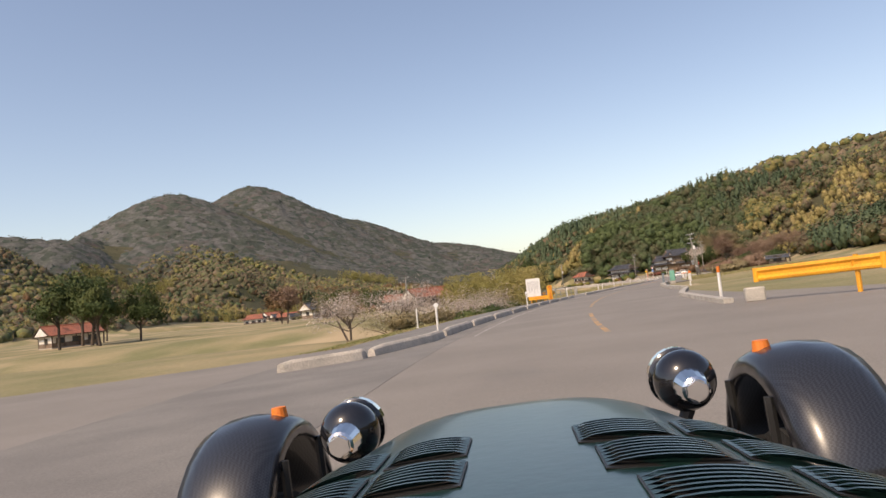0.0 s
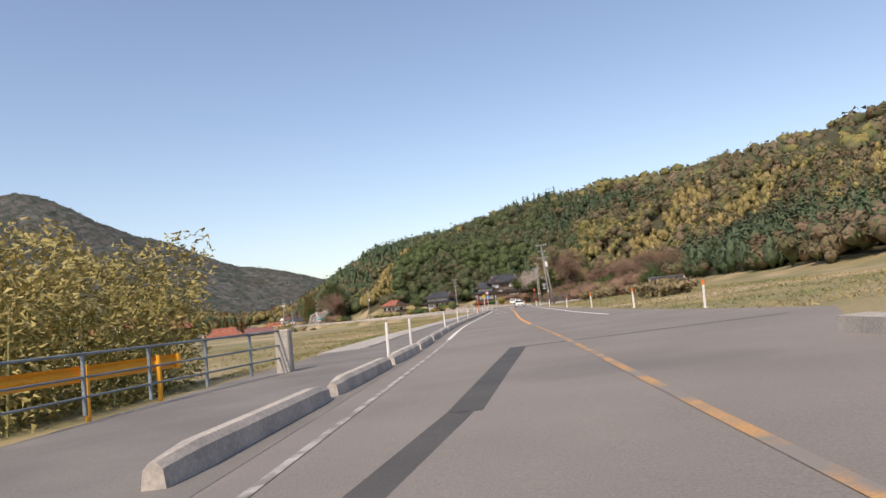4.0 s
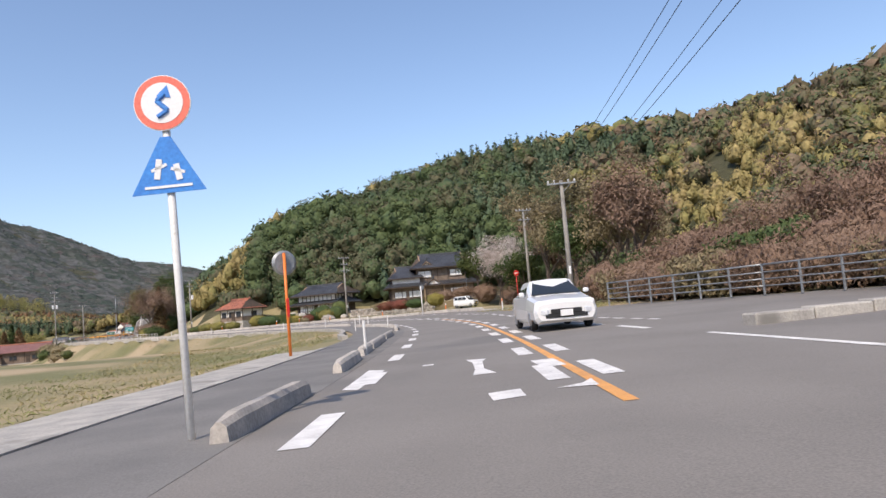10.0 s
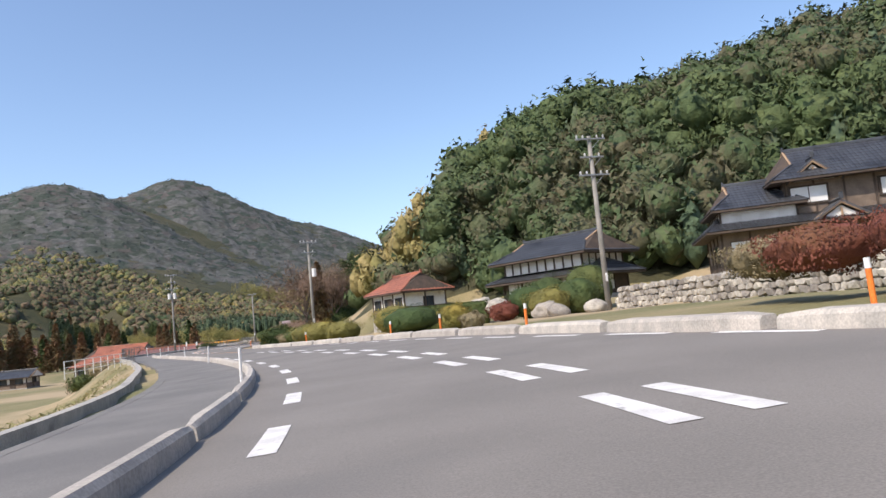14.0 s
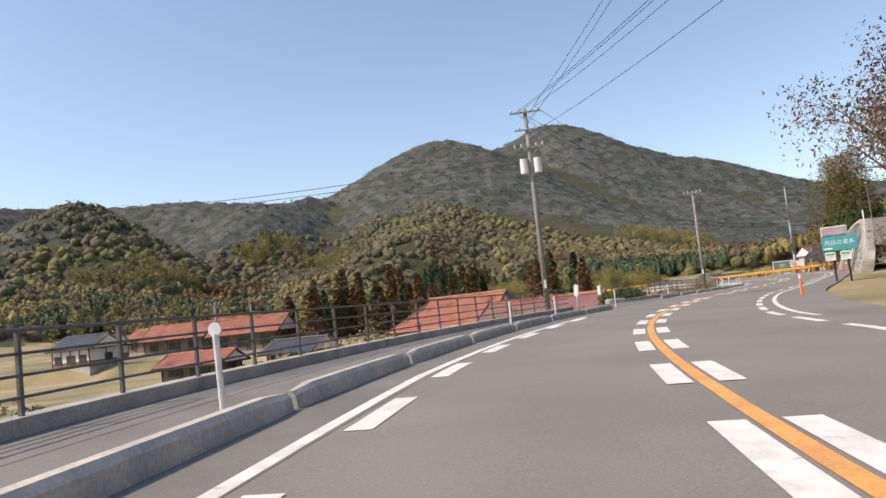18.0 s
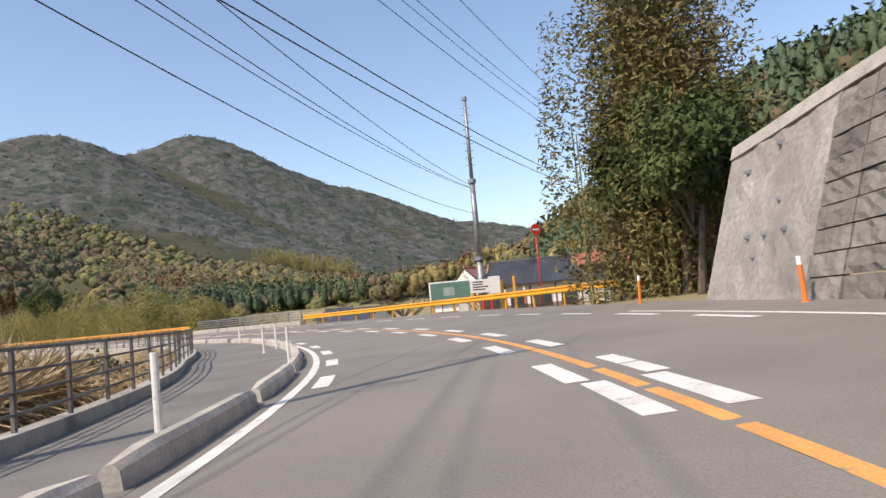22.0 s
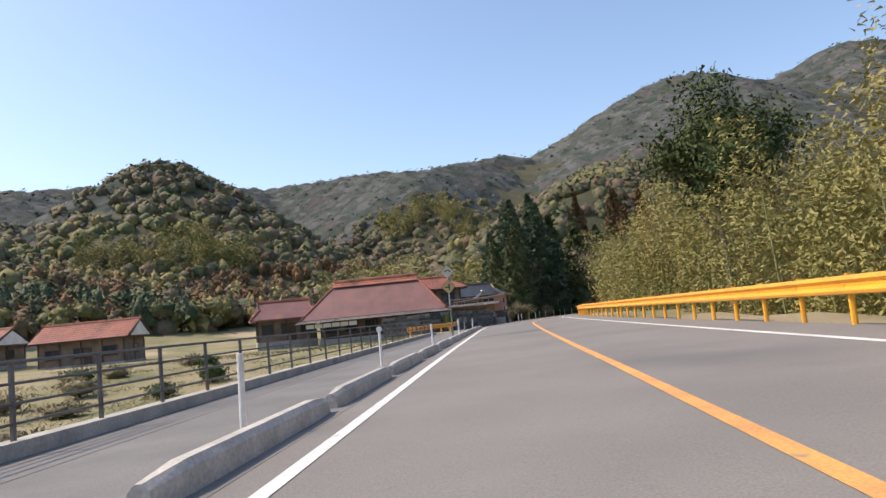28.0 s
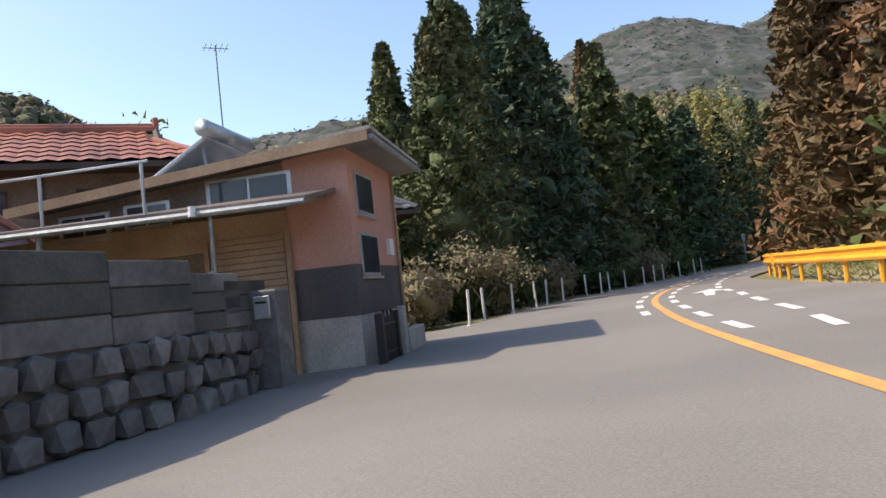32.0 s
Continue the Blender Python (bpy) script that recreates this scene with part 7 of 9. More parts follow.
c = [rw_pt(22.36, 1.2, 0.24), rw_pt(22.42, 1.2, 0.24), rw_pt(22.42, 2.35, 0.24), rw_pt(22.36, 2.35, 0.24)]
nn = (c[1] - c[0]).cross(c[3] - c[0]).normalized()


def quad_plate(name, a0, a1, b0, b1, lift, material):
    bm = B()
    ps = [c[0].lerp(c[1], a).lerp(c[3].lerp(c[2], a), b) for a, b in ((a0, b0), (a1, b0), (a1, b1), (a0, b1))]
    sgn = 1 if nn.dot(at(22.36, 0) - c[0]) > 0 else -1
    vs = [bm.verts.new(p + nn * sgn * (lift + d)) for d in (0, 0.02) for p in ps]
    for f in ((0, 1, 2, 3), (4, 7, 6, 5), (0, 4, 5, 1), (1, 5, 6, 2), (2, 6, 7, 3), (3, 7, 4, 0)):
        bm.faces.new([vs[i] for i in f])
    bmesh.ops.recalc_face_normals(bm, faces=bm.faces)
    part(name, bm, material, sg)


quad_plate("board", 0, 1, 0, 1, 0.0, SIGN_WHITE)
quad_plate("red_foot", 0, 1, 0, 0.16, 0.012, RED)
quad_plate("emblem", 0.36, 0.64, 0.4, 0.75, 0.012, mat("faded pink print", (0.62, 0.40, 0.38), None, 3.0, 0.6))

# boards by the mast
t = thing("green_board", pose(-98.0, 452.3, 0.2, 0, 0, 16), "large green framed board on posts by the barrier", "notice board")
bm = B(); m_box(bm, 2.9, 0.06, 1.4, 0, 0, 0.95, bevel=0.01); part("frame", bm, SIGN_WHITE, t)
bm = B(); m_box(bm, 2.7, 0.07, 1.22, 0, -0.01, 1.04); part("panel", bm, mat("dark green board", (0.10, 0.20, 0.16), (0.075, 0.16, 0.13), 1.0, 0.6, bump=0.05), t)
bm = B(); m_box(bm, 0.8, 0.075, 0.6, -0.1, -0.012, 1.35, bevel=0.02); part("map_patch", bm, mat("pale green map", (0.30, 0.38, 0.33), None, 2.0, 0.6), t)
for x in (-1.2, 1.2):
    bm = B(); m_rod(bm, (x, 0.05, -1.0), (x, 0.05, 1.1), 0.05); part("post", bm, GREY_STEEL, t)
t = thing("white_board", pose(-94.3, 450.1, 0.4, 0, 0, 20), "white notice panel behind the mast", "notice board")
bm = B(); m_box(bm, 0.75, 0.05, 1.1, 0.1, 0, 1.0, bevel=0.01); part("panel", bm, SIGN_WHITE, t)
for x in (-0.2, 0.4):
    bm = B(); m_rod(bm, (x, 0.045, -0.8), (x, 0.045, 1.2), 0.03); part("post", bm, GREY_STEEL, t)
for x, y, z in ((-93.55, 449.5, 0.0), (-92.95, 450.3, 0.2), (-95.3, 448.9, -0.4)):
    t = thing("amber_post", pose(x, y, z), "amber painted steel post behind the barrier", "post", "amber posts at the bend")
    bm = B(); m_rod(bm, (0, 0, -0.3), (0, 0, 2.1), 0.1, n=10); part("shaft", bm, AMBER_RAIL, t, smooth=False)
    bm = B(); bmesh.ops.create_uvsphere(bm, u_segments=10, v_segments=6, radius=0.1, matrix=pose(0, 0, 2.1)); part("cap", bm, AMBER_RAIL, t)

# the road's own bridge: girder and piers on the left side
br = thing("bridge_girder", None, "pale concrete bridge girder on haunched piers beneath the footway", "bridge", kind="structure")
GO = lambda u: float(np.interp(u, [24.6, 25, 26.9], [4.9, 4.9, 6.3]))
for k in range(6):
    a = 24.75 + 0.33 * k
    ribbon("girder", a + 0.002, a + 0.328, lambda u: GO(u) + 0.25, lambda u: GO(u) - 0.4, 0.16, CONCRETE, br, step=0.06, thick=1.15)
for u in (25.3, 26.1):
    p = at(u, GO(u) - 0.3)
    bm = B(); m_box(bm, 1.5, 0.9, 4.4, p.x, p.y, -4.9, rz=way(u), bevel=0.03); m_box(bm, 2.0, 2.4, 0.5, p.x, p.y, -1.45, rz=way(u), bevel=0.05); part("pier", bm, CONCRETE, br)


# ---- cars ----
CARGLASS = mat("car glass", (0.03, 0.035, 0.04), (0.02, 0.025, 0.03), 1.0, 0.05, bump=0.0)
CARWHITE = mat("white car paint", (0.78, 0.78, 0.77), (0.74, 0.74, 0.73), 1.0, 0.25, bump=0.0, coat=0.8)
RUBBER = mat("tyre rubber", (0.02, 0.02, 0.02), None, 4.0, 0.85, bump=0.3)
RIM = mat("alloy rim", (0.45, 0.46, 0.47), (0.38, 0.39, 0.40), 3.0, 0.35, metal=0.8, bump=0.0)
LAMP = mat("lamp lens", (0.70, 0.72, 0.75), (0.6, 0.62, 0.65), 4.0, 0.1, bump=0.0, coat=0.5)
CHROME = mat("chrome", (0.85, 0.85, 0.85), (0.80, 0.80, 0.80), 3.0, 0.08, metal=1.0, bump=0.0)


def wheel(parent, x, y, r, w):
    bm = B(); bmesh.ops.create_cone(bm, cap_ends=True, segments=24, radius1=r, radius2=r, depth=w, matrix=pose(x, y, r, 0, 90, 0))
    bmesh.ops.bevel(bm, geom=[e for e in bm.edges if len(e.link_faces) == 2 and any(len(f.verts) > 4 for f in e.link_faces)], offset=0.03, segments=2, affect="EDGES")
    wh = part("wheel", bm, RUBBER, parent)
    s = 1 if x > 0 else -1
    bm = B(); bmesh.ops.create_cone(bm, cap_ends=True, segments=20, radius1=r * 0.66, radius2=r * 0.5, depth=0.05, matrix=pose(x + s * (w / 2 + 0.01), y, r, 0, 90 * s, 0)); part("rim", bm, RIM, wh)


def loft(sections, closed=True):
    """Skin over cross sections, each a list of points of one length."""
    bm = B()
    rows = [[bm.verts.new(p) for p in s] for s in sections]
    n = len(rows[0])
    for a, b in zip(rows, rows[1:]):
        for i in range(n if closed else n - 1):
            bm.faces.new((a[i], b[i], b[(i + 1) % n], a[(i + 1) % n]))
    if closed:
        bm.faces.new(rows[0]); bm.faces.new(rows[-1][::-1])
    bmesh.ops.recalc_face_normals(bm, faces=bm.faces)
    return bm


def body_section(y, w, z0, z1, round_=0.08):
    k = round_
    return [(-w + k, y, z0), (-w, y, z0 + 0.12), (-w - 0.02, y, (z0 + z1) / 2), (-w + 0.03, y, z1 - k * 0.6), (-w + k + 0.05, y, z1), (0, y, z1 + 0.03), (w - k - 0.05, y, z1), (w - 0.03, y, z1 - k * 0.6), (w + 0.02, y, (z0 + z1) / 2), (w, y, z0 + 0.12), (w - k, y, z0)]


def road_car(name, m, label, paint, body, cabin, wheels, r, width):
    """body: (y, half width, z0, z1); cabin: (y, half width low, half width high, z low, z high). y points to the tail."""
    t = thing(name, m, label, "car")
    part("body", loft([body_section(*s) for s in body]), paint, t, smooth=False)
    secs = [[(-a, y, zl), (-(a + b) / 2 - 0.015, y, (zl + zh) / 2), (-b, y, zh - 0.04), (-b + 0.12, y, zh), (0, y, zh + 0.02), (b - 0.12, y, zh), (b, y, zh - 0.04), ((a + b) / 2 + 0.015, y, (zl + zh) / 2), (a, y, zl)] for y, a, b, zl, zh in cabin]
    part("cabin", loft(secs), paint, t)
    y0, a0, b0, zl0, zh0 = cabin[0]
    y1, a1, b1, zl1, zh1 = cabin[1]
    bm = B()
    q = [(-a0 + 0.08, y0, zl0 + 0.04), (a0 - 0.08, y0, zl0 + 0.04), (b1 - 0.1, y1, zh1 - 0.06), (-b1 + 0.1, y1, zh1 - 0.06)]
    n = Vector((0, -(zh1 - zl0), (y1 - y0))).normalized() * 0.02
    vs = [bm.verts.new(Vector(p) + n * k) for k in (1, 2.2) for p in q]
    for f in ((0, 1, 2, 3), (4, 7, 6, 5), (0, 4, 5, 1), (1, 5, 6, 2), (2, 6, 7, 3), (3, 7, 4, 0)):
        bm.faces.new([vs[i] for i in f])
    bmesh.ops.recalc_face_normals(bm, faces=bm.faces)
    part("windscreen", bm, CARGLASS, t)
    for s in (-1, 1):
        ys = [c[0] for c in cabin]
        ya, yb = cabin[1][0] - 0.25, cabin[-2][0] + 0.1
        for k, (f0, f1) in enumerate(((0.0, 0.36), (0.40, 0.72), (0.76, 1.0))):
            c = cabin[1]
            p0, p1 = ya + (yb - ya) * f0, ya + (yb - ya) * f1
            lo, hi = c[3] + 0.08, c[4] - 0.14
            cut = 0.28 if k == 0 else 0.0
            bm = B()
            q = [(s * (c[1] + 0.005), p0, lo), (s * (c[1] + 0.005), p1, lo), (s * (c[2] + 0.035), p1, hi), (s * (c[2] + 0.035), p0 + cut, hi)]
            vs = [bm.verts.new((x + s * d, y, z)) for d in (0, 0.015) for x, y, z in q]
            for f in ((0, 1, 2, 3), (4, 7, 6, 5), (0, 4, 5, 1), (1, 5, 6, 2), (2, 6, 7, 3), (3, 7, 4, 0)):
                bm.faces.new([vs[i] for i in f])
            bmesh.ops.recalc_face_normals(bm, faces=bm.faces)
            part("side_window", bm, CARGLASS, t)
        bm = B(); m_box(bm, 0.16, 0.1, 0.13, s * (cabin[0][1] + 0.16), cabin[0][0] + 0.35, cabin[0][3] + 0.04, bevel=0.03); part("door_mirror", bm, paint, t)
        f = body[0]
        bm = B(); m_box(bm, 0.36, 0.14, 0.17, s * (f[1] - 0.12), f[0] + 0.06, f[3] - 0.3, rz=s * 18, bevel=0.03); part("headlight", bm, LAMP, t)
        for y in wheels:
            wheel(t, s * (width - 0.1), y, r, 0.17)
    f = body[0]
    bm = B(); m_box(bm, f[1] * 1.1, 0.05, 0.14, 0, f[0] - 0.01, f[3] - 0.28, bevel=0.02); part("grille", bm, BLACK, t)
    bm = B(); m_box(bm, f[1] * 1.5, 0.05, 0.12, 0, f[0] - 0.01, f[2] + 0.06, bevel=0.02); part("air_intake", bm, BLACK, t)
    return t


# parked hatchback below the cherry tree; nose towards the bend
t = road_car("parked_car", pose(13.7, 293.6, land1(13.7, 293.6) + 0.2, 0, 0, 52), "small white boxy hatchback parked beside the lane", CARWHITE,
             [(-1.70, 0.62, 0.30, 0.86), (-1.62, 0.70, 0.2, 0.95), (-1.0, 0.74, 0.2, 1.02), (1.5, 0.74, 0.2, 1.02), (1.66, 0.70, 0.24, 1.0)],
             [(-0.92, 0.70, 0.62, 0.98, 1.05), (-0.35, 0.70, 0.60, 0.98, 1.60), (1.35, 0.70, 0.60, 0.98, 1.60), (1.62, 0.68, 0.58, 0.98, 1.45)], (-1.15, 1.2), 0.28, 0.76)
bm = B(); m_box(bm, 0.34, 0.03, 0.17, 0, -1.74, 0.45); part("number_plate", bm, YELLOW, t)
bm = B(); m_box(bm, 0.24, 0.01, 0.05, 0, -1.76, 0.5); part("plate_bar", bm, BLACK, t)
# oncoming saloon
t = road_car("oncoming_car", frame_at(11.05, -2.95, 0.03, 2), "white saloon car with a dark windscreen on the far lane", CARWHITE,
             [(-2.3, 0.78, 0.28, 0.72), (-2.15, 0.86, 0.2, 0.82), (-1.0, 0.89, 0.2, 0.97), (1.5, 0.89, 0.2, 1.02), (2.2, 0.84, 0.25, 1.0), (2.3, 0.8, 0.3, 0.9)],
             [(-1.1, 0.80, 0.70, 0.94, 0.98), (-0.25, 0.80, 0.62, 0.96, 1.44), (0.9, 0.80, 0.62, 0.98, 1.44), (1.75, 0.78, 0.66, 0.98, 1.05)], (-1.4, 1.4), 0.33, 0.88)
bm = B(); m_box(bm, 0.34, 0.03, 0.17, 0, -2.35, 0.38); part("number_plate", bm, SIGN_WHITE, t)

# ---- the open sports car at the start ----
GREEN = mat("worn green car paint", (0.010, 0.036, 0.032), (0.007, 0.027, 0.024), 3.0, 0.28, bump=0.03, fine=40.0, coat=0.25, stain=((0.16, 0.05, 0.045), 7.0, 0.735))
WEAVE = mat("carbon weave", (0.035, 0.037, 0.042), (0.025, 0.027, 0.03), 4.0, 0.32, bump=0.0, coat=0.5)
wt = WEAVE.node_tree
ck = wt.nodes.new("ShaderNodeTexChecker")
ck.inputs["Scale"].default_value = 180
ck.inputs["Color1"].default_value, ck.inputs["Color2"].default_value = (0.010, 0.011, 0.014, 1), (0.026, 0.028, 0.034, 1)
tc = wt.nodes.new("ShaderNodeTexCoord")
wt.links.new(tc.outputs["Object"], ck.inputs["Vector"])
wt.links.new(ck.outputs[0], wt.nodes["Principled BSDF"].inputs["Base Color"])
car = thing("sports_car", pose(3.131, 3.011, -0.005, 0, 0, 10.94) @ pose(0, 0, 0, 0, -2.3, 0), "open green two-seater with louvred bonnet and carbon-weave cycle wings", "car")


def bonnet_z(x, y):
    """Crowned bonnet that falls to both sides and rolls down at its nose."""
    half = 0.36 + 0.30 * (1.78 - y) / 1.5
    q = min(abs(x) / half, 1.0)
    z = 0.795 + 0.012 * (1.0 - y) - 0.10 * q ** 3
    return z - 0.9 * max(y - 1.62, 0) ** 2


bm = B()
rows = []
for k in range(25):
    y = 0.18 + 1.62 * k / 24
    half = 0.36 + 0.30 * (1.78 - y) / 1.5
    rows.append([bm.verts.new((half * s, y, bonnet_z(half * s, y))) for s in [-1 + i / 10 for i in range(21)]])
for a, b in zip(rows, rows[1:]):
    for i in range(20):
        bm.faces.new((a[i], b[i], b[i + 1], a[i + 1]))
bmesh.ops.recalc_face_normals(bm, faces=bm.faces)
bonnet = part("bonnet", bm, GREEN, car, smooth=True)
# body sides and nose under the bonnet, and the plain tub behind it
sec = []
for y, w, z0, z1 in ((-1.6, 0.55, 0.2, 0.66), (0.17, 0.66, 0.16, 0.70), (1.0, 0.50, 0.18, 0.655), (1.78, 0.345, 0.22, 0.62), (2.15, 0.28, 0.24, 0.56), (2.42, 0.18, 0.28, 0.46)):
    sec.append([(-w * 0.9, y, z0), (-w, y, z0 + 0.1), (-w, y, z1 - 0.05), (-w * 0.8, y, z1), (w * 0.8, y, z1), (w, y, z1 - 0.05), (w, y, z0 + 0.1), (w * 0.9, y, z0)])
part("body", loft(sec), GREEN, car)
bm = B()
for s in (-1, 1):
    m_rod(bm, (s * 0.665, 0.2, 0.69), (s * 0.37, 1.76, 0.675), 0.012, n=6)
part("edge_bead", bm, GABLE_WOOD, car, "pale scuffed edge beading")
# louvre banks: a black plate puts the shade inside the openings into paint
for bx, by, w in ((0.18, 1.20, 0.15), (0.345, 1.24, 0.14), (0.40, 1.06, 0.17), (0.21, 1.02, 0.17), (0.44, 0.88, 0.18), (0.24, 0.83, 0.17), (-0.30, 1.22, 0.15), (-0.14, 1.21, 0.13), (-0.30, 1.03, 0.15), (-0.14, 1.02, 0.14), (-0.16, 0.83, 0.14)):
    bank = None
    bm = B()
    m_box(bm, w + 0.006, 0.14, 0.002, bx, by, bonnet_z(bx, by) + 0.001)
    for v in bm.verts:
        v.co.z = bonnet_z(v.co.x, v.co.y) + (0.003 if v.co.z > bonnet_z(bx, by) + 0.002 else 0.001)
    bank = part("louvre_bank", bm, BLACK, car)
    for k in range(7):
        y = by - 0.062 + 0.0195 * k
        bm = B()
        rr = []
        for i in range(9):
            x = bx - w / 2 + w * i / 8
            e = math.sin(math.pi * i / 8) ** 0.5
            z = bonnet_z(x, y) + 0.003
            rr.append([bm.verts.new((x, y + 0.004 * (1 - e), z + 0.0105 * e)), bm.verts.new((x, y + 0.006, z + 0.0107 * e)), bm.verts.new((x, y + 0.018, z + 0.001))])
        for a, b in zip(rr, rr[1:]):
            bm.faces.new((a[0], b[0], b[1], a[1]))
            bm.faces.new((a[1], b[1], b[2], a[2]))
        bmesh.ops.recalc_face_normals(bm, faces=bm.faces)
        part("louvre", bm, GREEN, bank)
for s, lx, ly, lz in ((-1, -0.44, 1.88, 0.735), (1, 0.44, 1.93, 0.745)):
    bm = B(); bmesh.ops.create_uvsphere(bm, u_segments=24, v_segments=14, radius=0.08, matrix=pose(lx, ly, lz) @ Matrix.Diagonal((1, 0.9, 1, 1)))
    lamp = part("headlight", bm, BLACK if False else mat("gloss black shell", (0.012, 0.012, 0.014), None, 3.0, 0.15, bump=0.0, coat=0.6) if s < 0 else bpy.data.materials["gloss black shell"], car, "gloss black bowl headlight", smooth=True)
    bm = B(); m_rod(bm, (lx, ly - 0.125, lz - 0.01), (lx, ly - 0.06, lz - 0.005), 0.034, 0.046, 18); bmesh.ops.bevel(bm, geom=list(bm.edges), offset=0.006, segments=1, affect="EDGES"); part("chrome_back", bm, CHROME, lamp)
    bm = B(); m_rod(bm, (lx, ly - 0.132, lz - 0.01), (lx, ly - 0.12, lz - 0.01), 0.026, 0.03, 6); part("cap_nut", bm, CHROME, lamp)
    bm = B(); m_rod(bm, (lx, ly + 0.05, lz), (lx, ly + 0.085, lz), 0.083, 0.082, 24); part("rim", bm, CHROME, lamp)
    bm = B(); m_rod(bm, (lx, ly, lz - 0.07), (lx * 0.82, ly, 0.52), 0.018, n=8); part("bracket", bm, BLACK, lamp)
    # cycle wing: an arc over the wheel
    cx, cy, R = s * 0.73, 1.96, 0.36
    sec = []
    for k in range(15):
        a = math.radians(8 + 160 * k / 14)
        y, z = cy + R * math.cos(a), 0.415 + R * math.sin(a) * 1.04
        o, i2 = (R + 0.0) / R, (R - 0.012) / R
        prof = [(-0.125, -0.05), (-0.115, -0.012), (-0.07, 0.008), (0, 0.016), (0.07, 0.008), (0.115, -0.012), (0.125, -0.05)]
        sec.append([(cx + px_, y + (pz) * math.cos(a), z + pz * math.sin(a)) for px_, pz in prof] + [(cx + px_ * 0.94, y + (pz - 0.01) * math.cos(a), z + (pz - 0.01) * math.sin(a)) for px_, pz in reversed(prof)])
    part("cycle_wing", loft(sec), WEAVE, car, "dark carbon-weave cycle wing", smooth=True)
    wheel(car, cx, cy, 0.29, 0.19)
    ix = lx + s * 0.11
    bm = B(); m_rod(bm, (cx - s * 0.02, cy + 0.0, 0.785), (cx - s * 0.02, cy, 0.815), 0.024, 0.02, 14); bmesh.ops.translate(bm, verts=bm.verts, vec=(-s * 0.05, 0.02, 0)); ind = part("indicator", bm, ORANGE, car, "orange indicator lamp")
    bm = B()
    m_rod(bm, (s * 0.3, cy + 0.05, 0.5), (cx - s * 0.1, cy + 0.02, 0.34), 0.014, n=6); m_rod(bm, (s * 0.3, cy - 0.25, 0.46), (cx - s * 0.1, cy - 0.02, 0.34), 0.014, n=6); m_rod(bm, (s * 0.36, cy - 0.06, 0.58), (cx - s * 0.11, cy, 0.56), 0.016, n=6)
    part("suspension_arm", bm, BLACK, car)
    for q in (-0.16, 0.16):
        bm = B(); m_rod(bm, (cx - s * 0.13, cy + q, 0.42), (cx - s * 0.13, cy + q, 0.70), 0.012, n=6); part("wing_stay", bm, BLACK, car)

# ---- woods ----
def ball(level=1):
    bm = bmesh.new()
    bmesh.ops.create_icosphere(bm, subdivisions=level, radius=1)
    v = np.array([p.co[:] for p in bm.verts])
    f = np.array([[q.index for q in p.verts] for p in bm.faces])
    bm.free()
    return v, f


BALL1 = ball(1)
BALL2 = ball(2)
RNG = np.random.default_rng(7)


def clumps(name, pos, rad, material, label, category, parent=None, tall=1.0, rough=0.3, base=BALL1, point=0.0):
    """Many crowns in one mesh: rounded, uneven, at the places given."""
    pos, rad = np.asarray(pos, float), np.asarray(rad, float)
    v, f = base
    n = len(pos)
    r = 1 + RNG.uniform(-rough, rough, (n, len(v)))
    w = v[None] * r[:, :, None]
    if point:
        k = 1 - point * np.clip((v[:, 2] + 0.6) / 1.6, 0, 1)
        w[:, :, :2] *= k[None, :, None]
    w[:, :, 2] *= tall
    w = w * rad[:, None, None] + pos[:, None, :]
    F = (f[None] + (np.arange(n) * len(v))[:, None, None]).reshape(-1, 3)
    ob = raw(name, w.reshape(-1, 3), F, material, parent, smooth=True)
    return tagged(ob, label, category, kind="stuff") if not parent else ob


def scatter(n, x0, x1, y0, y1, keep):
    x, y = RNG.uniform(x0, x1, n), RNG.uniform(y0, y1, n)
    k = keep(x, y)
    x, y = x[k], y[k]
    return np.stack([x, y, land(x, y)], 1)



def cards(pos, length, width, up=0.3, droop=0.0, out=None, loose=0.55):
    """Small leaf blades of three corners, turned at random. up: how far they lean to the vertical; out: directions that their faces follow."""
    n = len(pos)
    d = RNG.normal(size=(n, 3))
    d[:, 2] = d[:, 2] * (1 - up) + up * RNG.choice([1.0, 1.0, -0.4], n) - droop
    d /= np.linalg.norm(d, axis=1)[:, None] + 1e-9
    if out is not None:
        face = out / (np.linalg.norm(out, axis=1)[:, None] + 1e-9) + loose * RNG.normal(size=(n, 3))
        d = np.cross(face, d)
        d /= np.linalg.norm(d, axis=1)[:, None] + 1e-9
        s = np.cross(d, face)
    else:
        s = np.cross(d, RNG.normal(size=(n, 3)))
    s /= np.linalg.norm(s, axis=1)[:, None] + 1e-9
    L = (length * RNG.uniform(0.6, 1.4, n))[:, None]
    W = (width * RNG.uniform(0.6, 1.4, n))[:, None]
    v = np.stack([pos - d * L / 2 - s * W / 2, pos - d * L * 0.4 + s * W / 2, pos + d * L * 0.6], 1)
    return v.reshape(-1, 3), np.arange(n * 3).reshape(-1, 3)


def shell(center, rad, n, tall=1.0, inner=0.55):
    """Points in the outer part of an uneven crown."""
    d = RNG.normal(size=(n, 3))
    d /= np.linalg.norm(d, axis=1)[:, None]
    lump = 1 + 0.22 * np.sin(d[:, 0] * 5 + center[0]) * np.cos(d[:, 1] * 4 + center[1]) + 0.15 * np.sin(d[:, 2] * 6)
    r = (RNG.uniform(inner ** 2, 1, n) ** 0.5) * lump * rad
    p = d * r[:, None]
    p[:, 2] *= tall
    return p + np.asarray(center)


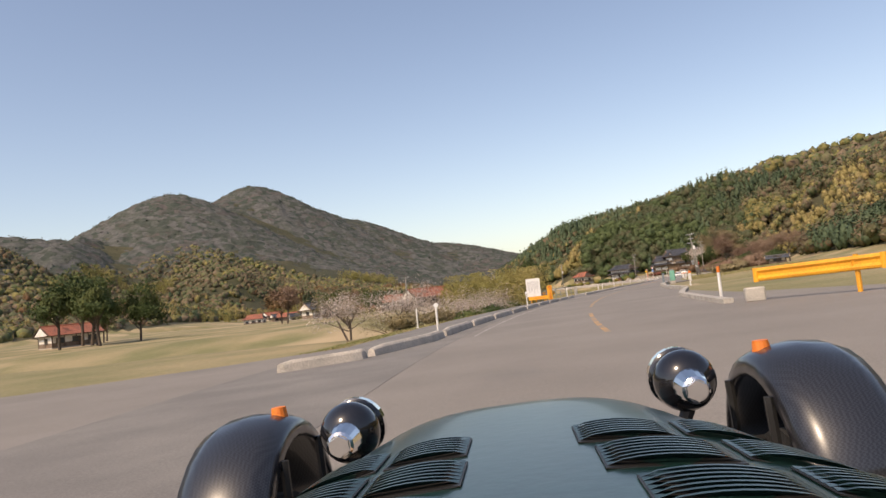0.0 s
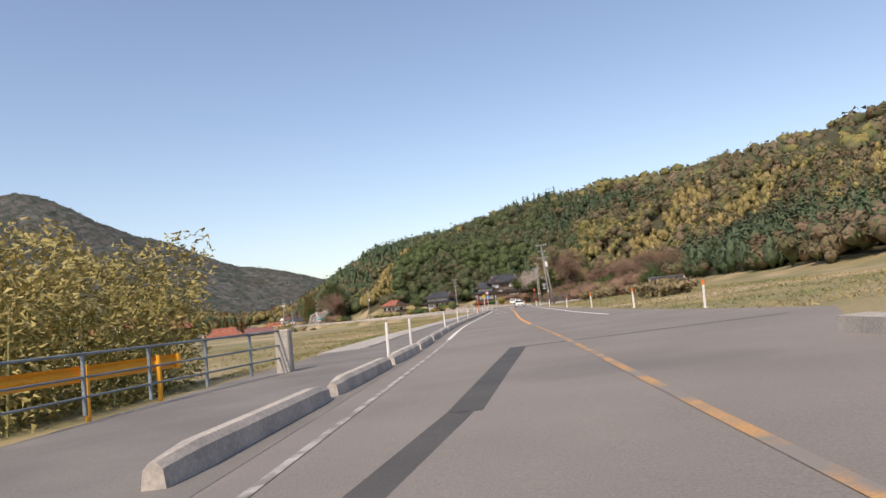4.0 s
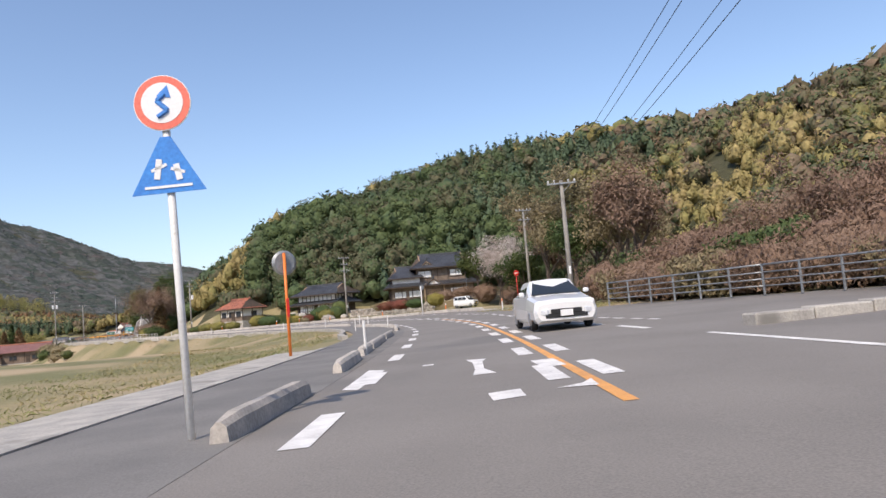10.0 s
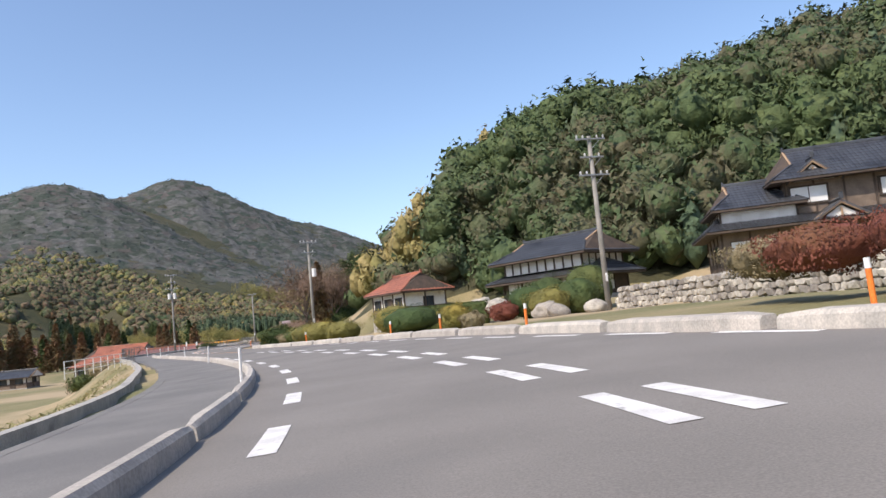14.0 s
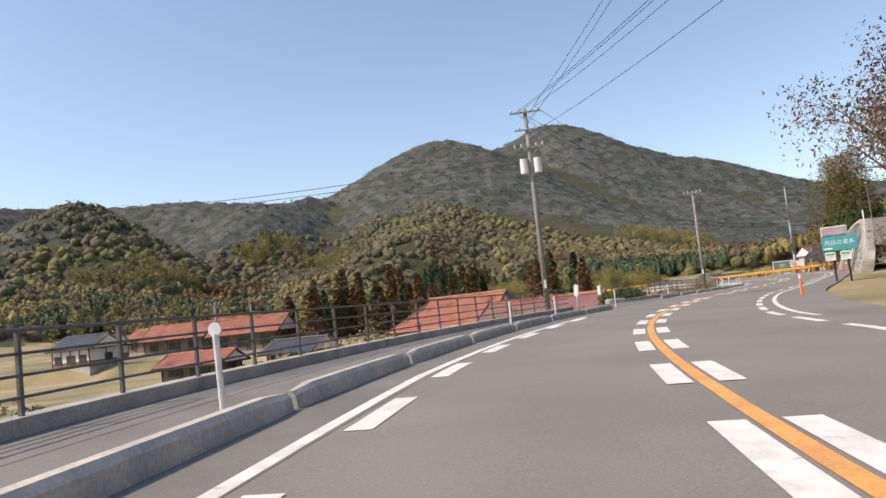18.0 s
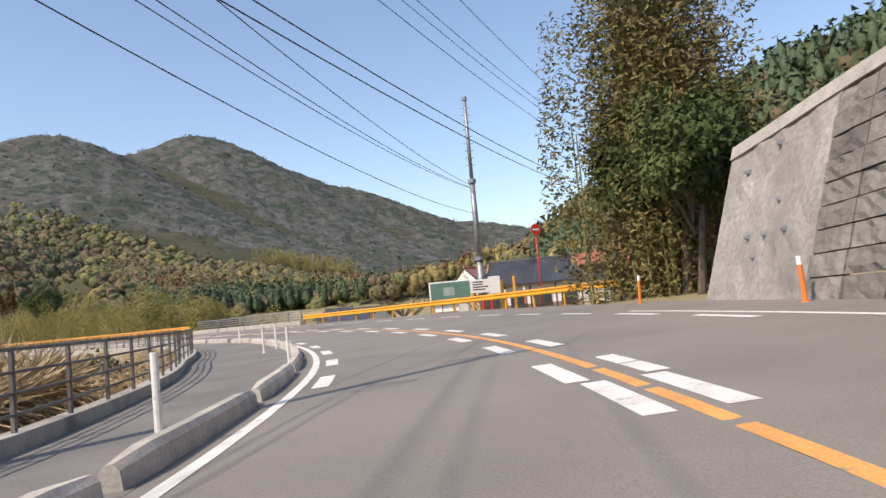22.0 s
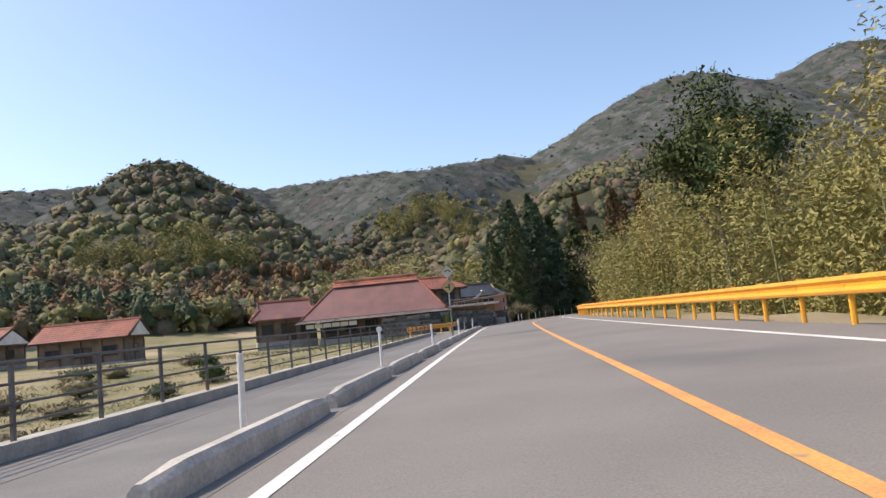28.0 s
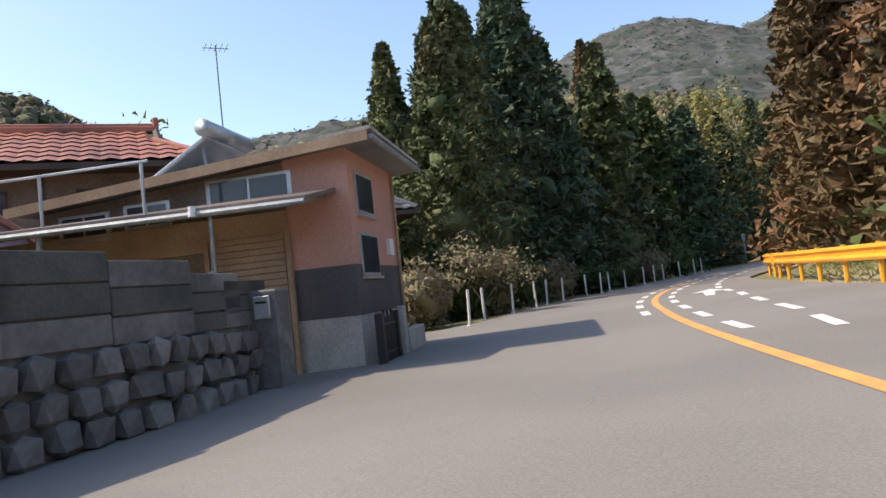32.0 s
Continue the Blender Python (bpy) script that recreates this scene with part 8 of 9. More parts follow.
SIN = lambda x, y: np.sin(x * 0.043 + 1.3) * np.cos(y * 0.037) + 0.8 * np.sin((x * 0.6 + y) * 0.031 + 0.4) + 0.4 * np.sin(x * 0.13 - y * 0.11)
CLEAR = [(10, 336, 12.5), (3, 334, 11), (17, 335, 11), (10, 322, 13), (8, 310, 9), (-10.5, 339, 9.5), (-6, 328, 8), (-29.5, 348.5, 6.5), (-98, 478, 16), (-85, 478, 14), (-95, 448, 6), (11, 290, 9), (-240, 500, 20), (-248, 510, 14), (33, 221, 9), (30, 235, 7)]


def open_ground(x, y):
    k = np.ones(len(x), bool)
    for cx, cy, r in CLEAR:
        k &= np.hypot(x - cx, y - cy) > r
    return k


# hillside above the road: crowns of several lumps with loose leaves
def near_hill(x, y):
    u, off = near_road(x, y)
    return (land(x, y) > np.where((u > 13) & (u < 18), 2.5, 1.6) + 0.018 * np.abs(off)) & (np.abs(off) < 130) & (np.abs(off) > 10.5) & open_ground(x, y) & ~((u > 17.8) & (u < 23.2) & (off < 0) & (off > -24))


def crowns(name, pos, rad, material, label, per, size, tall=1.0, point=0.0, core=0.72):
    """Tree crowns: a rounded core each, under a close shell of small leaf sprays that follow its outline."""
    n = len(pos)
    clumps(name, pos, rad * core, material, label, "woods", tall=tall, rough=0.24, point=point)
    k = np.repeat(np.arange(n), per)
    d = RNG.normal(size=(n * per, 3))
    d[:, 2] = np.abs(d[:, 2]) * 0.95 - 0.25
    d /= np.linalg.norm(d, axis=1)[:, None]
    lump = 1 + 0.16 * np.sin(d[:, 0] * 6 + pos[k, 0]) * np.cos(d[:, 1] * 6 + pos[k, 1]) + 0.08 * np.sin(d[:, 2] * 9 + pos[k, 0])
    r = rad[k] * RNG.uniform(0.78, 1.0, n * per) * lump
    if point:
        d[:, :2] *= (1 - point * np.clip((d[:, 2] + 0.5) / 1.5, 0, 1))[:, None]
    p = pos[k] + d * r[:, None] * [1, 1, tall]
    L = size * np.clip(rad[k], 0.8, 4) / 1.8
    v, f = cards(p, L, L * 0.7, 0.2, out=d, loose=0.42)
    return tagged(raw(name + "_sprays", v, f, material), "outer leaf sprays of the " + name.replace("_", " "), "foliage", kind="stuff")


P = np.concatenate([scatter(36000, -330, 190, 60, 640, near_hill), scatter(900, -60, 60, 343, 385, near_hill)])
S = SIN(P[:, 0], P[:, 1]) + 0.35 * RNG.normal(size=len(P))
conif = S > 0.5
yellow = (S < -0.8)
broad = ~conif & ~yellow


def several(Q, R, n, lift, spread, lo, hi):
    a = np.concatenate([Q + np.stack([RNG.uniform(-1, 1, len(Q)) * R * spread, RNG.uniform(-1, 1, len(Q)) * R * spread, lift * R + RNG.uniform(0, 0.9, len(Q)) * R], 1) for _ in range(n)])
    return a, np.concatenate([R * RNG.uniform(lo, hi, len(Q)) for _ in range(n)])


Q = P[broad]
R = RNG.uniform(1.9, 3.5, len(Q))
close = (Q[:, 0] > -70) & (Q[:, 0] < 45) & (Q[:, 1] > 325) & (Q[:, 1] < 415)
crowns("broadleaf_woods", *several(Q[~close], R[~close], 2, 0.5, 0.6, 0.6, 1.0), WOODS, "mixed evergreen and bare broadleaf woods on the slope", 36, 0.66)
crowns("evergreen_woods", *several(Q[close], R[close], 2, 0.5, 0.6, 0.7, 1.1), EVERGREEN, "rounded dark evergreen woods above the white house", 84, 0.44)
Q = P[conif]
R = RNG.uniform(1.4, 2.5, len(Q))
crowns("cedar_plantation", Q + np.stack([0 * R, 0 * R, 1.7 * R], 1), R, CEDAR, "dark cedar plantation on the slope", 46, 0.7, 2.1, 0.8)
Q = P[yellow]
R = RNG.uniform(1.3, 2.6, len(Q))
crowns("bamboo_grove", *several(Q, R, 2, 0.9, 0.6, 0.5, 0.9), SLOPE_BAMBOO, "yellow-brown bamboo grove on the slope", 44, 0.58, 1.6, 0.3)
P = scatter(7500, -330, 330, 40, 700, lambda x, y: (land(x, y) > 4) & (np.abs(near_road(x, y)[1]) >= 125) & (np.hypot(x - 20, y - 300) < 420))
P2 = scatter(7500, -580, -120, 200, 800, lambda x, y: (land(x, y) > 3) & (np.hypot(x - 20, y - 300) >= 300) & (np.abs(near_road(x, y)[1]) >= 60) & (np.abs(near_road(x, y)[1]) < 300))
S = SIN(P2[:, 0] * 1.7, P2[:, 1] * 1.7) + 0.3 * RNG.normal(size=len(P2))
low = P2[:, 2] < 26
for k, name, m, label in ((low & (S > 0.75), "rusty_woods", RUST, "rust-brown winter woods at the foot of the mountains"), (low & (S < -0.85), "bamboo_belt", SLOPE_BAMBOO, "yellow bamboo belts at the foot of the mountains")):
    crowns(name, P2[k] + [0, 0, 2.4], RNG.uniform(2.0, 3.4, int(k.sum())), m, label, 40, 0.7, 1.5, 0.35)
P2 = P2[~(low & ((S > 0.75) | (S < -0.85)))]
P = np.concatenate([P, P2, scatter(1400, -410, -270, 630, 745, lambda x, y: land(x, y) > 2)])
crowns("hilltop_woods", P + [0, 0, 0.6], RNG.uniform(2.8, 5.2, len(P)), WOODS, "mixed woods towards the hilltop", 12, 0.95, 0.95, 0.0, 0.84)

P = scatter(3000, -125, 20, 515, 640, lambda x, y: (land(x, y) > 5) & open_ground(x, y))
crowns("cedar_hill", P + [0, 0, 2.2], RNG.uniform(2.0, 3.4, len(P)), CEDAR, "dark cedars on the hill beyond the bend", 10, 1.0, 1.8, 0.7)


def canopy():
    """Closed tree cover of the mountains: one sheet broken into crowns."""
    st = 5.0
    xs, ys = np.arange(-1250, 420, st), np.arange(-240, 1420, st)
    X, Y = np.meshgrid(xs, ys, indexing="ij")
    x = X.ravel() + RNG.uniform(-2, 2, X.size)
    y = Y.ravel() + RNG.uniform(-2, 2, X.size)
    h = land(x, y)
    z = h - 1.5 + 4.0 * smooth01((np.abs(near_road(x, y)[1]) - 235) / 60) + RNG.uniform(-1, 1, X.size) * 1.5 + 1.6 * np.sin(x * 0.19 + np.sin(y * 0.05)) * np.cos(y * 0.17)
    cx, cy = -90 - x, 280 - y
    dd = np.hypot(cx, cy) + 1e-6
    keep = (h > 3.5) & (np.hypot(x - 20, y - 300) >= 395) & (np.abs(near_road(x, y)[1]) > 235) & (land(x + cx / dd * 40, y + cy / dd * 40) < h + 6)
    nx, ny = X.shape
    i = np.arange(nx * ny).reshape(nx, ny)
    f = np.stack([i[:-1, :-1], i[1:, :-1], i[1:, 1:], i[:-1, 1:]], -1).reshape(-1, 4)
    f = f[keep[f].sum(1) >= 3]
    used = np.unique(f)
    new_i = np.zeros(nx * ny, int)
    new_i[used] = np.arange(len(used))
    ob = raw("mountain_woods", np.stack([x, y, z], 1)[used], new_i[f], HAZED_FARWOODS, smooth=True)
    return tagged(ob, "wooded mountain slopes across the valley", "woods", kind="stuff")


canopy()
P = scatter(300000, -1250, 420, -240, 1420, lambda x, y: (land(x, y) > 4) & (np.hypot(x - 20, y - 300) >= 395) & (np.abs(near_road(x, y)[1]) > 235))
cx, cy = -90 - P[:, 0], 280 - P[:, 1]
dd = np.hypot(cx, cy)
P = P[land(P[:, 0] + cx / dd * 40, P[:, 1] + cy / dd * 40) < P[:, 2] + 6][:32000]
P[:, 2] += RNG.uniform(1.5, 5.5, len(P))
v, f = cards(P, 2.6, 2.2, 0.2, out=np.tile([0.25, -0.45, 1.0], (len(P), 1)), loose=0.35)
tagged(raw("mountain_sprays", v, f, HAZED_FARWOODS), "crowns standing out of the haze-tinted mountain woods", "woods", kind="stuff")

# ---- single trees ----
BARK = mat("bark", (0.13, 0.10, 0.075), (0.08, 0.06, 0.05), 3.0, 0.9, bump=0.5, fine=12.0, dist=0.03)
BLOSSOM = leafy("plum blossom", [(0.34, 0.27, 0.23), (0.48, 0.41, 0.37), (0.60, 0.54, 0.50)], 0.3)
DRYBUSH = leafy("dry bush", [(0.16, 0.125, 0.07), (0.22, 0.18, 0.10), (0.30, 0.25, 0.15)], 0.3)
LEAFY = leafy("light evergreen", [(0.06, 0.085, 0.035), (0.09, 0.115, 0.045), (0.13, 0.145, 0.06), (0.11, 0.10, 0.05)], 0.3)
OLIVE = leafy("evergreen shrub", [(0.035, 0.06, 0.02), (0.055, 0.085, 0.028), (0.10, 0.115, 0.035)], 0.3)
REDSHRUB = leafy("red shrub", [(0.13, 0.045, 0.03), (0.18, 0.06, 0.04), (0.12, 0.09, 0.035)], 0.3)
GOLDSHRUB = leafy("golden shrub", [(0.30, 0.20, 0.03), (0.22, 0.19, 0.05), (0.12, 0.12, 0.04)], 0.3)


def limbs(bm, base, tall, r, spread, n, up=0.6):
    tips = []
    m_rod(bm, base, base + Vector((0.1 * spread * RNG.normal(), 0.1 * spread * RNG.normal(), tall * 0.55)), r, r * 0.6, 8)
    for k in range(n):
        z = tall * RNG.uniform(0.25, 0.55)
        a = RNG.uniform(0, math.tau)
        e = base + Vector((math.cos(a) * spread * RNG.uniform(0.4, 0.9), math.sin(a) * spread * RNG.uniform(0.4, 0.9), z + tall * RNG.uniform(0.2, 0.45)))
        s = base + Vector((0, 0, z))
        mid = s.lerp(e, 0.5) + Vector((0, 0, 0.12 * tall * (up - 0.5)))
        m_rod(bm, s, mid, r * 0.45, r * 0.3, 6)
        m_rod(bm, mid, e, r * 0.3, r * 0.08, 6)
        tips.append(e)
        for _ in range(3):
            q = mid.lerp(e, RNG.uniform(0.1, 0.8))
            w = q + Vector((RNG.normal() * spread * 0.25, RNG.normal() * spread * 0.25, abs(RNG.normal()) * tall * 0.12))
            m_rod(bm, q, w, r * 0.14, r * 0.04, 5)
            tips.append(w)
            for _ in range(3):
                w2 = w + Vector((RNG.normal() * spread * 0.16, RNG.normal() * spread * 0.16, abs(RNG.normal()) * tall * 0.08))
                m_rod(bm, q.lerp(w, 0.6), w2, r * 0.06, r * 0.02, 4)
                tips.append(w2)
    return tips


def tree(x, y, tall, spread, material, label, leaves=1600, size=0.3, kind="round", category="tree", z=None, name="tree", group=""):
    """Trunk with limbs, and a crown of loose leaves in uneven lumps."""
    z = land1(x, y) if z is None else z
    t = thing(name, pose(x, y, z), label, category, group)
    bm = B()
    if kind == "cedar":
        m_rod(bm, (0, 0, -0.3), (0, 0, tall * 0.97), 0.02 * tall, 0.03, 8)
        part("trunk", bm, BARK, t)
        f = RNG.uniform(0, 1, leaves) ** 0.75
        a = RNG.uniform(0, math.tau, leaves)
        tier = 0.75 + 0.25 * np.sin(f * 46 + 2 * np.sin(a * 3))
        ph = RNG.uniform(0, 6, 3)
        tier = tier * (0.78 + 0.2 * np.sin(a * 2 + ph[0] + f * 6) + 0.16 * np.sin(a * 3 + ph[1] - f * 15) + 0.1 * np.sin(f * 70 + a * 5 + ph[2]))
        r = spread * np.clip(1 - f, 0, 1) ** 0.65 * tier * RNG.uniform(0.35, 1.0, leaves) + 0.06
        pts = np.stack([np.cos(a) * r, np.sin(a) * r, tall * (0.04 + 0.96 * f) - 0.16 * r], 1)
        v, q = cards(pts, size * 1.3, size * 0.6, 0.25, 0.15)
        fs = np.linspace(0.04, 0.93, 26)
        core = [(RNG.normal() * 0.25, RNG.normal() * 0.25, tall * (0.1 + 0.88 * k)) for k in fs]
        clumps("crown_core", core, [0.26 * spread * (1 - k) ** 0.75 + 0.1 for k in fs], material, "", "", t, tall=0.9, rough=0.5)
    else:
        tips = limbs(bm, Vector((0, 0, -0.2)), tall, 0.028 * tall, spread, 6 if kind != "bare" else 9)
        part("trunk", bm, BARK, t)
        if leaves == 0:
            return t
        cs = [np.array(p) for p in tips]
        pts = np.concatenate([shell(cs[k % len(cs)], spread * 0.36 * RNG.uniform(0.7, 1.2), max(leaves // max(len(cs), 1), 3), 0.8, 0.2) for k in range(len(cs))])
        v, q = cards(pts, size, size * 0.6, 0.3, out=pts - [0, 0, tall * 0.55], loose=0.7)
    crown = raw("crown", v, q, material, t)
    return t


def bush(x, y, r, tall, material, label, leaves=900, size=0.16, z=None, clipped=False, name="bush", group=""):
    """A shrub: dark lump inside, leaves over it, a few stems."""
    z = land1(x, y) if z is None else z
    t = thing(name, pose(x, y, z), label, "shrub", group)
    bm = B()
    for k in range(5):
        a = RNG.uniform(0, math.tau)
        m_rod(bm, (0, 0, -0.1), (math.cos(a) * r * 0.5, math.sin(a) * r * 0.5, tall * 0.6), 0.03, 0.015, 5)
    part("stem", bm, BARK, t)
    bm = B()
    bmesh.ops.create_icosphere(bm, subdivisions=3, radius=1)
    for w in bm.verts:
        n = noise.noise(w.co * 2.2 + Vector((x, y, 0))) * (0.12 if clipped else 0.34) + noise.noise(w.co * 5.5 + Vector((y, x, 0))) * (0.05 if clipped else 0.2)
        k = 0.88 if clipped else 0.7
        w.co = Vector((w.co.x * r * (k + n), w.co.y * r * (k + n), tall * 0.46 + w.co.z * tall * 0.5 * (k + n)))
    part("body", bm, material, t, smooth=True)
    pts = shell((0, 0, tall * 0.52), 1.0, int(leaves * (0.8 if clipped else 1.0)), 1.0, 0.82 if clipped else 0.62)
    pts = np.stack([pts[:, 0] * r * (0.98 if clipped else 1.08), pts[:, 1] * r * (0.98 if clipped else 1.08), tall * 0.52 + (pts[:, 2] - tall * 0.52) * tall * 0.5], 1)
    v, q = cards(pts, size, size * (0.55 if material is not BROWN else 0.3), 0.3, out=pts - [0, 0, tall * 0.3], loose=0.45 if clipped else 0.7)
    raw("foliage", v, q, material, t)
    return t


def bamboo(name, spots, tall, label, per=150, size=0.42, material=None, wide=1.0):
    """A grove: leaning culms with drooping plumes of narrow leaves over soft inner lumps."""
    t = thing(name, None, label, "bamboo")
    culm_m = mat(name + " culm", (0.26, 0.25, 0.10), (0.18, 0.19, 0.07), 2.0, 0.6)
    allp = []
    for x, y in spots:
        z = land1(x, y)
        h = tall * RNG.uniform(0.6, 1.12)
        lx, ly = RNG.normal() * 0.5, RNG.normal() * 0.5
        bm = B(); m_rod(bm, (x, y, z - 0.2), (x + lx * 0.4, y + ly * 0.4, z + h * 0.6), 0.04, 0.03, 5); part("culm", bm, culm_m, t)
        f = RNG.uniform(0.0, 1.0, per) ** 0.85
        a = RNG.uniform(0, math.tau, per)
        r = wide * (0.35 + 0.95 * np.sin(np.clip(f * 0.85 + 0.12, 0, 1) * 3.0) ** 0.7) * RNG.uniform(0.25, 1.0, per) ** 0.6
        allp.append(np.stack([x + lx * (f ** 2) * 1.6 + np.cos(a) * r, y + ly * (f ** 2) * 1.6 + np.sin(a) * r, z + h * f - 0.3 * r], 1))
    v, q = cards(np.concatenate(allp), size, size * 0.42, 0.45, 0.25)
    raw("foliage", v, q, material or BAMBOO, t)
    return t


def spots(n, u0, u1, o0, o1):
    out = []
    for _ in range(n):
        p = at(RNG.uniform(u0, u1), RNG.uniform(o0, o1))
        out.append((p.x, p.y))
    return out


def atxy(u, off):
    p = at(u, off)
    return p.x, p.y


# right bank along the last straight
for u0, u1, n, h in ((26.3, 26.9, 60, 5.2), (26.9, 27.7, 80, 6.6), (27.7, 28.6, 80, 7.4), (28.6, 29.6, 80, 7.6), (29.6, 30.6, 80, 7.6)):
    bamboo("bamboo_thicket", spots(n, u0, u1, -18, -9.3), h, "tall yellow-green bamboo thicket on the river bank", 720, 0.2)
bamboo("bamboo_thicket", spots(90, 30.6, 32.1, -15, -8.3), 6.5, "dense olive bamboo thicket above the guard rail", 520, 0.22)
tree(*atxy(27.3, -12.5), 6.4, 2.6, OLIVE, "dark broadleaf evergreen among the bamboo", 12000, 0.24)
tree(*atxy(29.9, -11.0), 11.0, 3.4, OLIVE, "dark broadleaf evergreen among the bamboo", 12000, 0.24)
# left grove beyond the first bridge
bamboo("bamboo_clump", spots(90, 4.72, 5.3, 10, 20), 4.6, "bushy olive bamboo clump beyond the bridge railing", 700, 0.18)
# by the retaining wall
x, y = atxy(23.40, -13.4)
OLD_BAMBOO = leafy("olive bamboo", [(0.075, 0.085, 0.03), (0.12, 0.12, 0.04), (0.17, 0.15, 0.055), (0.21, 0.165, 0.07), (0.09, 0.10, 0.035)], 0.3)
bamboo("bamboo_clump", [(x + RNG.normal() * 1.35, y + RNG.normal() * 1.35) for _ in range(70)], 14.0, "tall olive bamboo clump at the end of the retaining wall", 800, 0.25, OLD_BAMBOO, 1.2)
for u, o, h in ((23.22, -12.0, 6.0), (23.30, -12.6, 7.0), (23.4, -13.2, 7.0), (23.3, -14.2, 7.5), (23.45, -15, 7.5)):
    tree(*atxy(u, o), h, 2.4, OLIVE, "dark evergreen beside the retaining wall", 8000, 0.24)
for u, o, z, h in ((22.3, -16.4, 6.4, 10.5), (22.55, -17.4, 6.4, 10.0), (22.45, -19, 7, 11)):
    tree(*atxy(u, o), h, 3.4, OLIVE, "tall glossy evergreen above the upper wall", 9000, 0.32, z=z)
tree(*atxy(21.35, -13.2), 12.5, 6.0, DRYBUSH, "old spreading tree with bare limbs above the lane", 6000, 0.10, "bare", z=1.5)
tree(*atxy(20.95, -14.0), 12.0, 6.0, DRYBUSH, "old spreading tree with bare limbs above the lane", 6000, 0.10, "bare", z=1.5)
for u, o, h in ((21.85, -18.5, 12), (22.1, -19.5, 12), (21.6, -20.5, 13), (22.4, -20.5, 12)):
    tree(*atxy(u, o), h, 4.0, OLIVE, "spreading evergreen above the concrete slope", 9000, 0.36)
for u, o, h, r in ((21.3, -14.5, 11, 5.0), (20.2, -13.5, 12, 5.0), (20.8, -15.5, 12, 5.0)):
    tree(*atxy(u, o), h, r, BROWN, "half-bare spreading tree above the side lane", 6500, 0.24, "bare")
for u, o, r, h in ((18.6, -10.8, 1.9, 2.4), (19.0, -11.8, 2.2, 2.8), (19.5, -12.5, 2.6, 3.4), (19.9, -12.6, 2.6, 3.6), (20.3, -13.0, 2.8, 4.0), (20.6, -15.0, 3.0, 4.6), (20.9, -16.5, 3.2, 5.0)):
    bush(*atxy(u, o), r, h, OLIVE if u < 19.3 else (BROWN if u < 20.5 else OLIVE), "dense shrub at the foot of the wooded slope", 3800, 0.22)
for u, o, r, h in ((21.75, -13.0, 2.0, 3.0), (21.6, -14.5, 2.4, 4.2), (21.45, -13.0, 2.2, 3.2), (21.3, -14.8, 2.6, 4.6), (21.1, -13.2, 2.4, 3.6), (21.8, -15.5, 2.6, 5.0), (21.5, -17, 3.0, 6.0), (20.9, -13.6, 2.2, 3.4), (21.2, -17, 3.0, 6.0)):
    bush(*atxy(u, o), r, h, OLIVE if r > 2.3 else DRYBUSH, "dark brush on the slope beside the ramp", 3600, 0.2)
tree(*atxy(20.25, -15.5), 12.5, 3.2, RUST, "brown-topped cedar above the side lane", 4200, 0.4, "cedar", name="cedar_tree")
bush(*atxy(18.95, -10.3), 1.7, 2.3, GOLDSHRUB, "rounded clipped shrub at the side lane", 2600, 0.13, clipped=True)
# plum blossom on the left verge
for u, o, h, s in ((2.35, 12, 2.6, 2.2), (2.7, 11, 3.0, 2.6), (3.05, 10.5, 3.2, 2.8), (3.4, 10.5, 3.4, 2.8), (3.75, 10.0, 3.6, 2.8), (4.0, 11.5, 3.6, 2.6), (2.9, 16, 3.6, 3.0), (3.5, 17, 4.0, 3.2)):
    tree(*atxy(u, o), h, s, BLOSSOM if o < 12.1 else DRYBUSH, "low plum tree in pale blossom on the verge", 3400, 0.085, name="plum_tree", group="plum trees on the verge")
for u, o, r, h in ((2.5, 9.5, 1.2, 1.1), (2.85, 9.2, 1.3, 1.3), (3.2, 9.0, 1.4, 1.3), (3.6, 8.8, 1.4, 1.5), (3.95, 8.9, 1.5, 1.7), (4.1, 9.8, 1.3, 1.5)):
    bush(*atxy(u, o), r, h, DRYBUSH if u < 3 else OLIVE, "tangled dry undergrowth beneath the plum trees", 1100, 0.16)
for x, y, h in ((-97, 113, 12), (-103, 118, 13), (-92, 108, 10), (-109, 122, 12), (-100, 107, 11), (-90, 116, 9)):
    tree(x, y, h, 4.6, OLIVE, "dark spreading evergreen in the grove beside the fields", 4200, 0.5)
for x, y, h, m in ((-78, 150, 8, BROWN), (-84, 158, 7, RUST), (-72, 158, 6, OLIVE), (-120, 140, 8, OLIVE), (-128, 150, 7, BROWN), (-66, 170, 5, OLIVE), (-74, 178, 6, BROWN), (-140, 120, 8, OLIVE)):
    tree(x, y, h, 3.8, m, "mixed tree on the terraces across the fields", 2400, 0.45)
# brown brush and blossom on the right
for k in range(13):
    u = 10.35 + 0.155 * k
    o = float(np.interp(u, [10.35, 11.0, 11.4, 11.75, 12.3], [-23.5, -17.2, -13.8, -11.6, -12.2]))
    bush(*atxy(u, o), RNG.uniform(1.7, 2.1), RNG.uniform(1.9, 2.5), DRYBUSH if k % 3 == 2 else BROWN, "bank of dead vines behind the lane's fence", 3800, 0.22)
    bush(*atxy(u, o - 3.4), RNG.uniform(2.2, 3.0), RNG.uniform(3.2, 4.4), BROWN if k % 4 else OLIVE, "mound of leafless brown brush below the woods", 4200, 0.28)
tree(19.2, 297.5, 9.6, 5.0, BLOSSOM, "old cherry tree in pale blossom leaning over the lane", 24000, 0.17, name="cherry_tree")
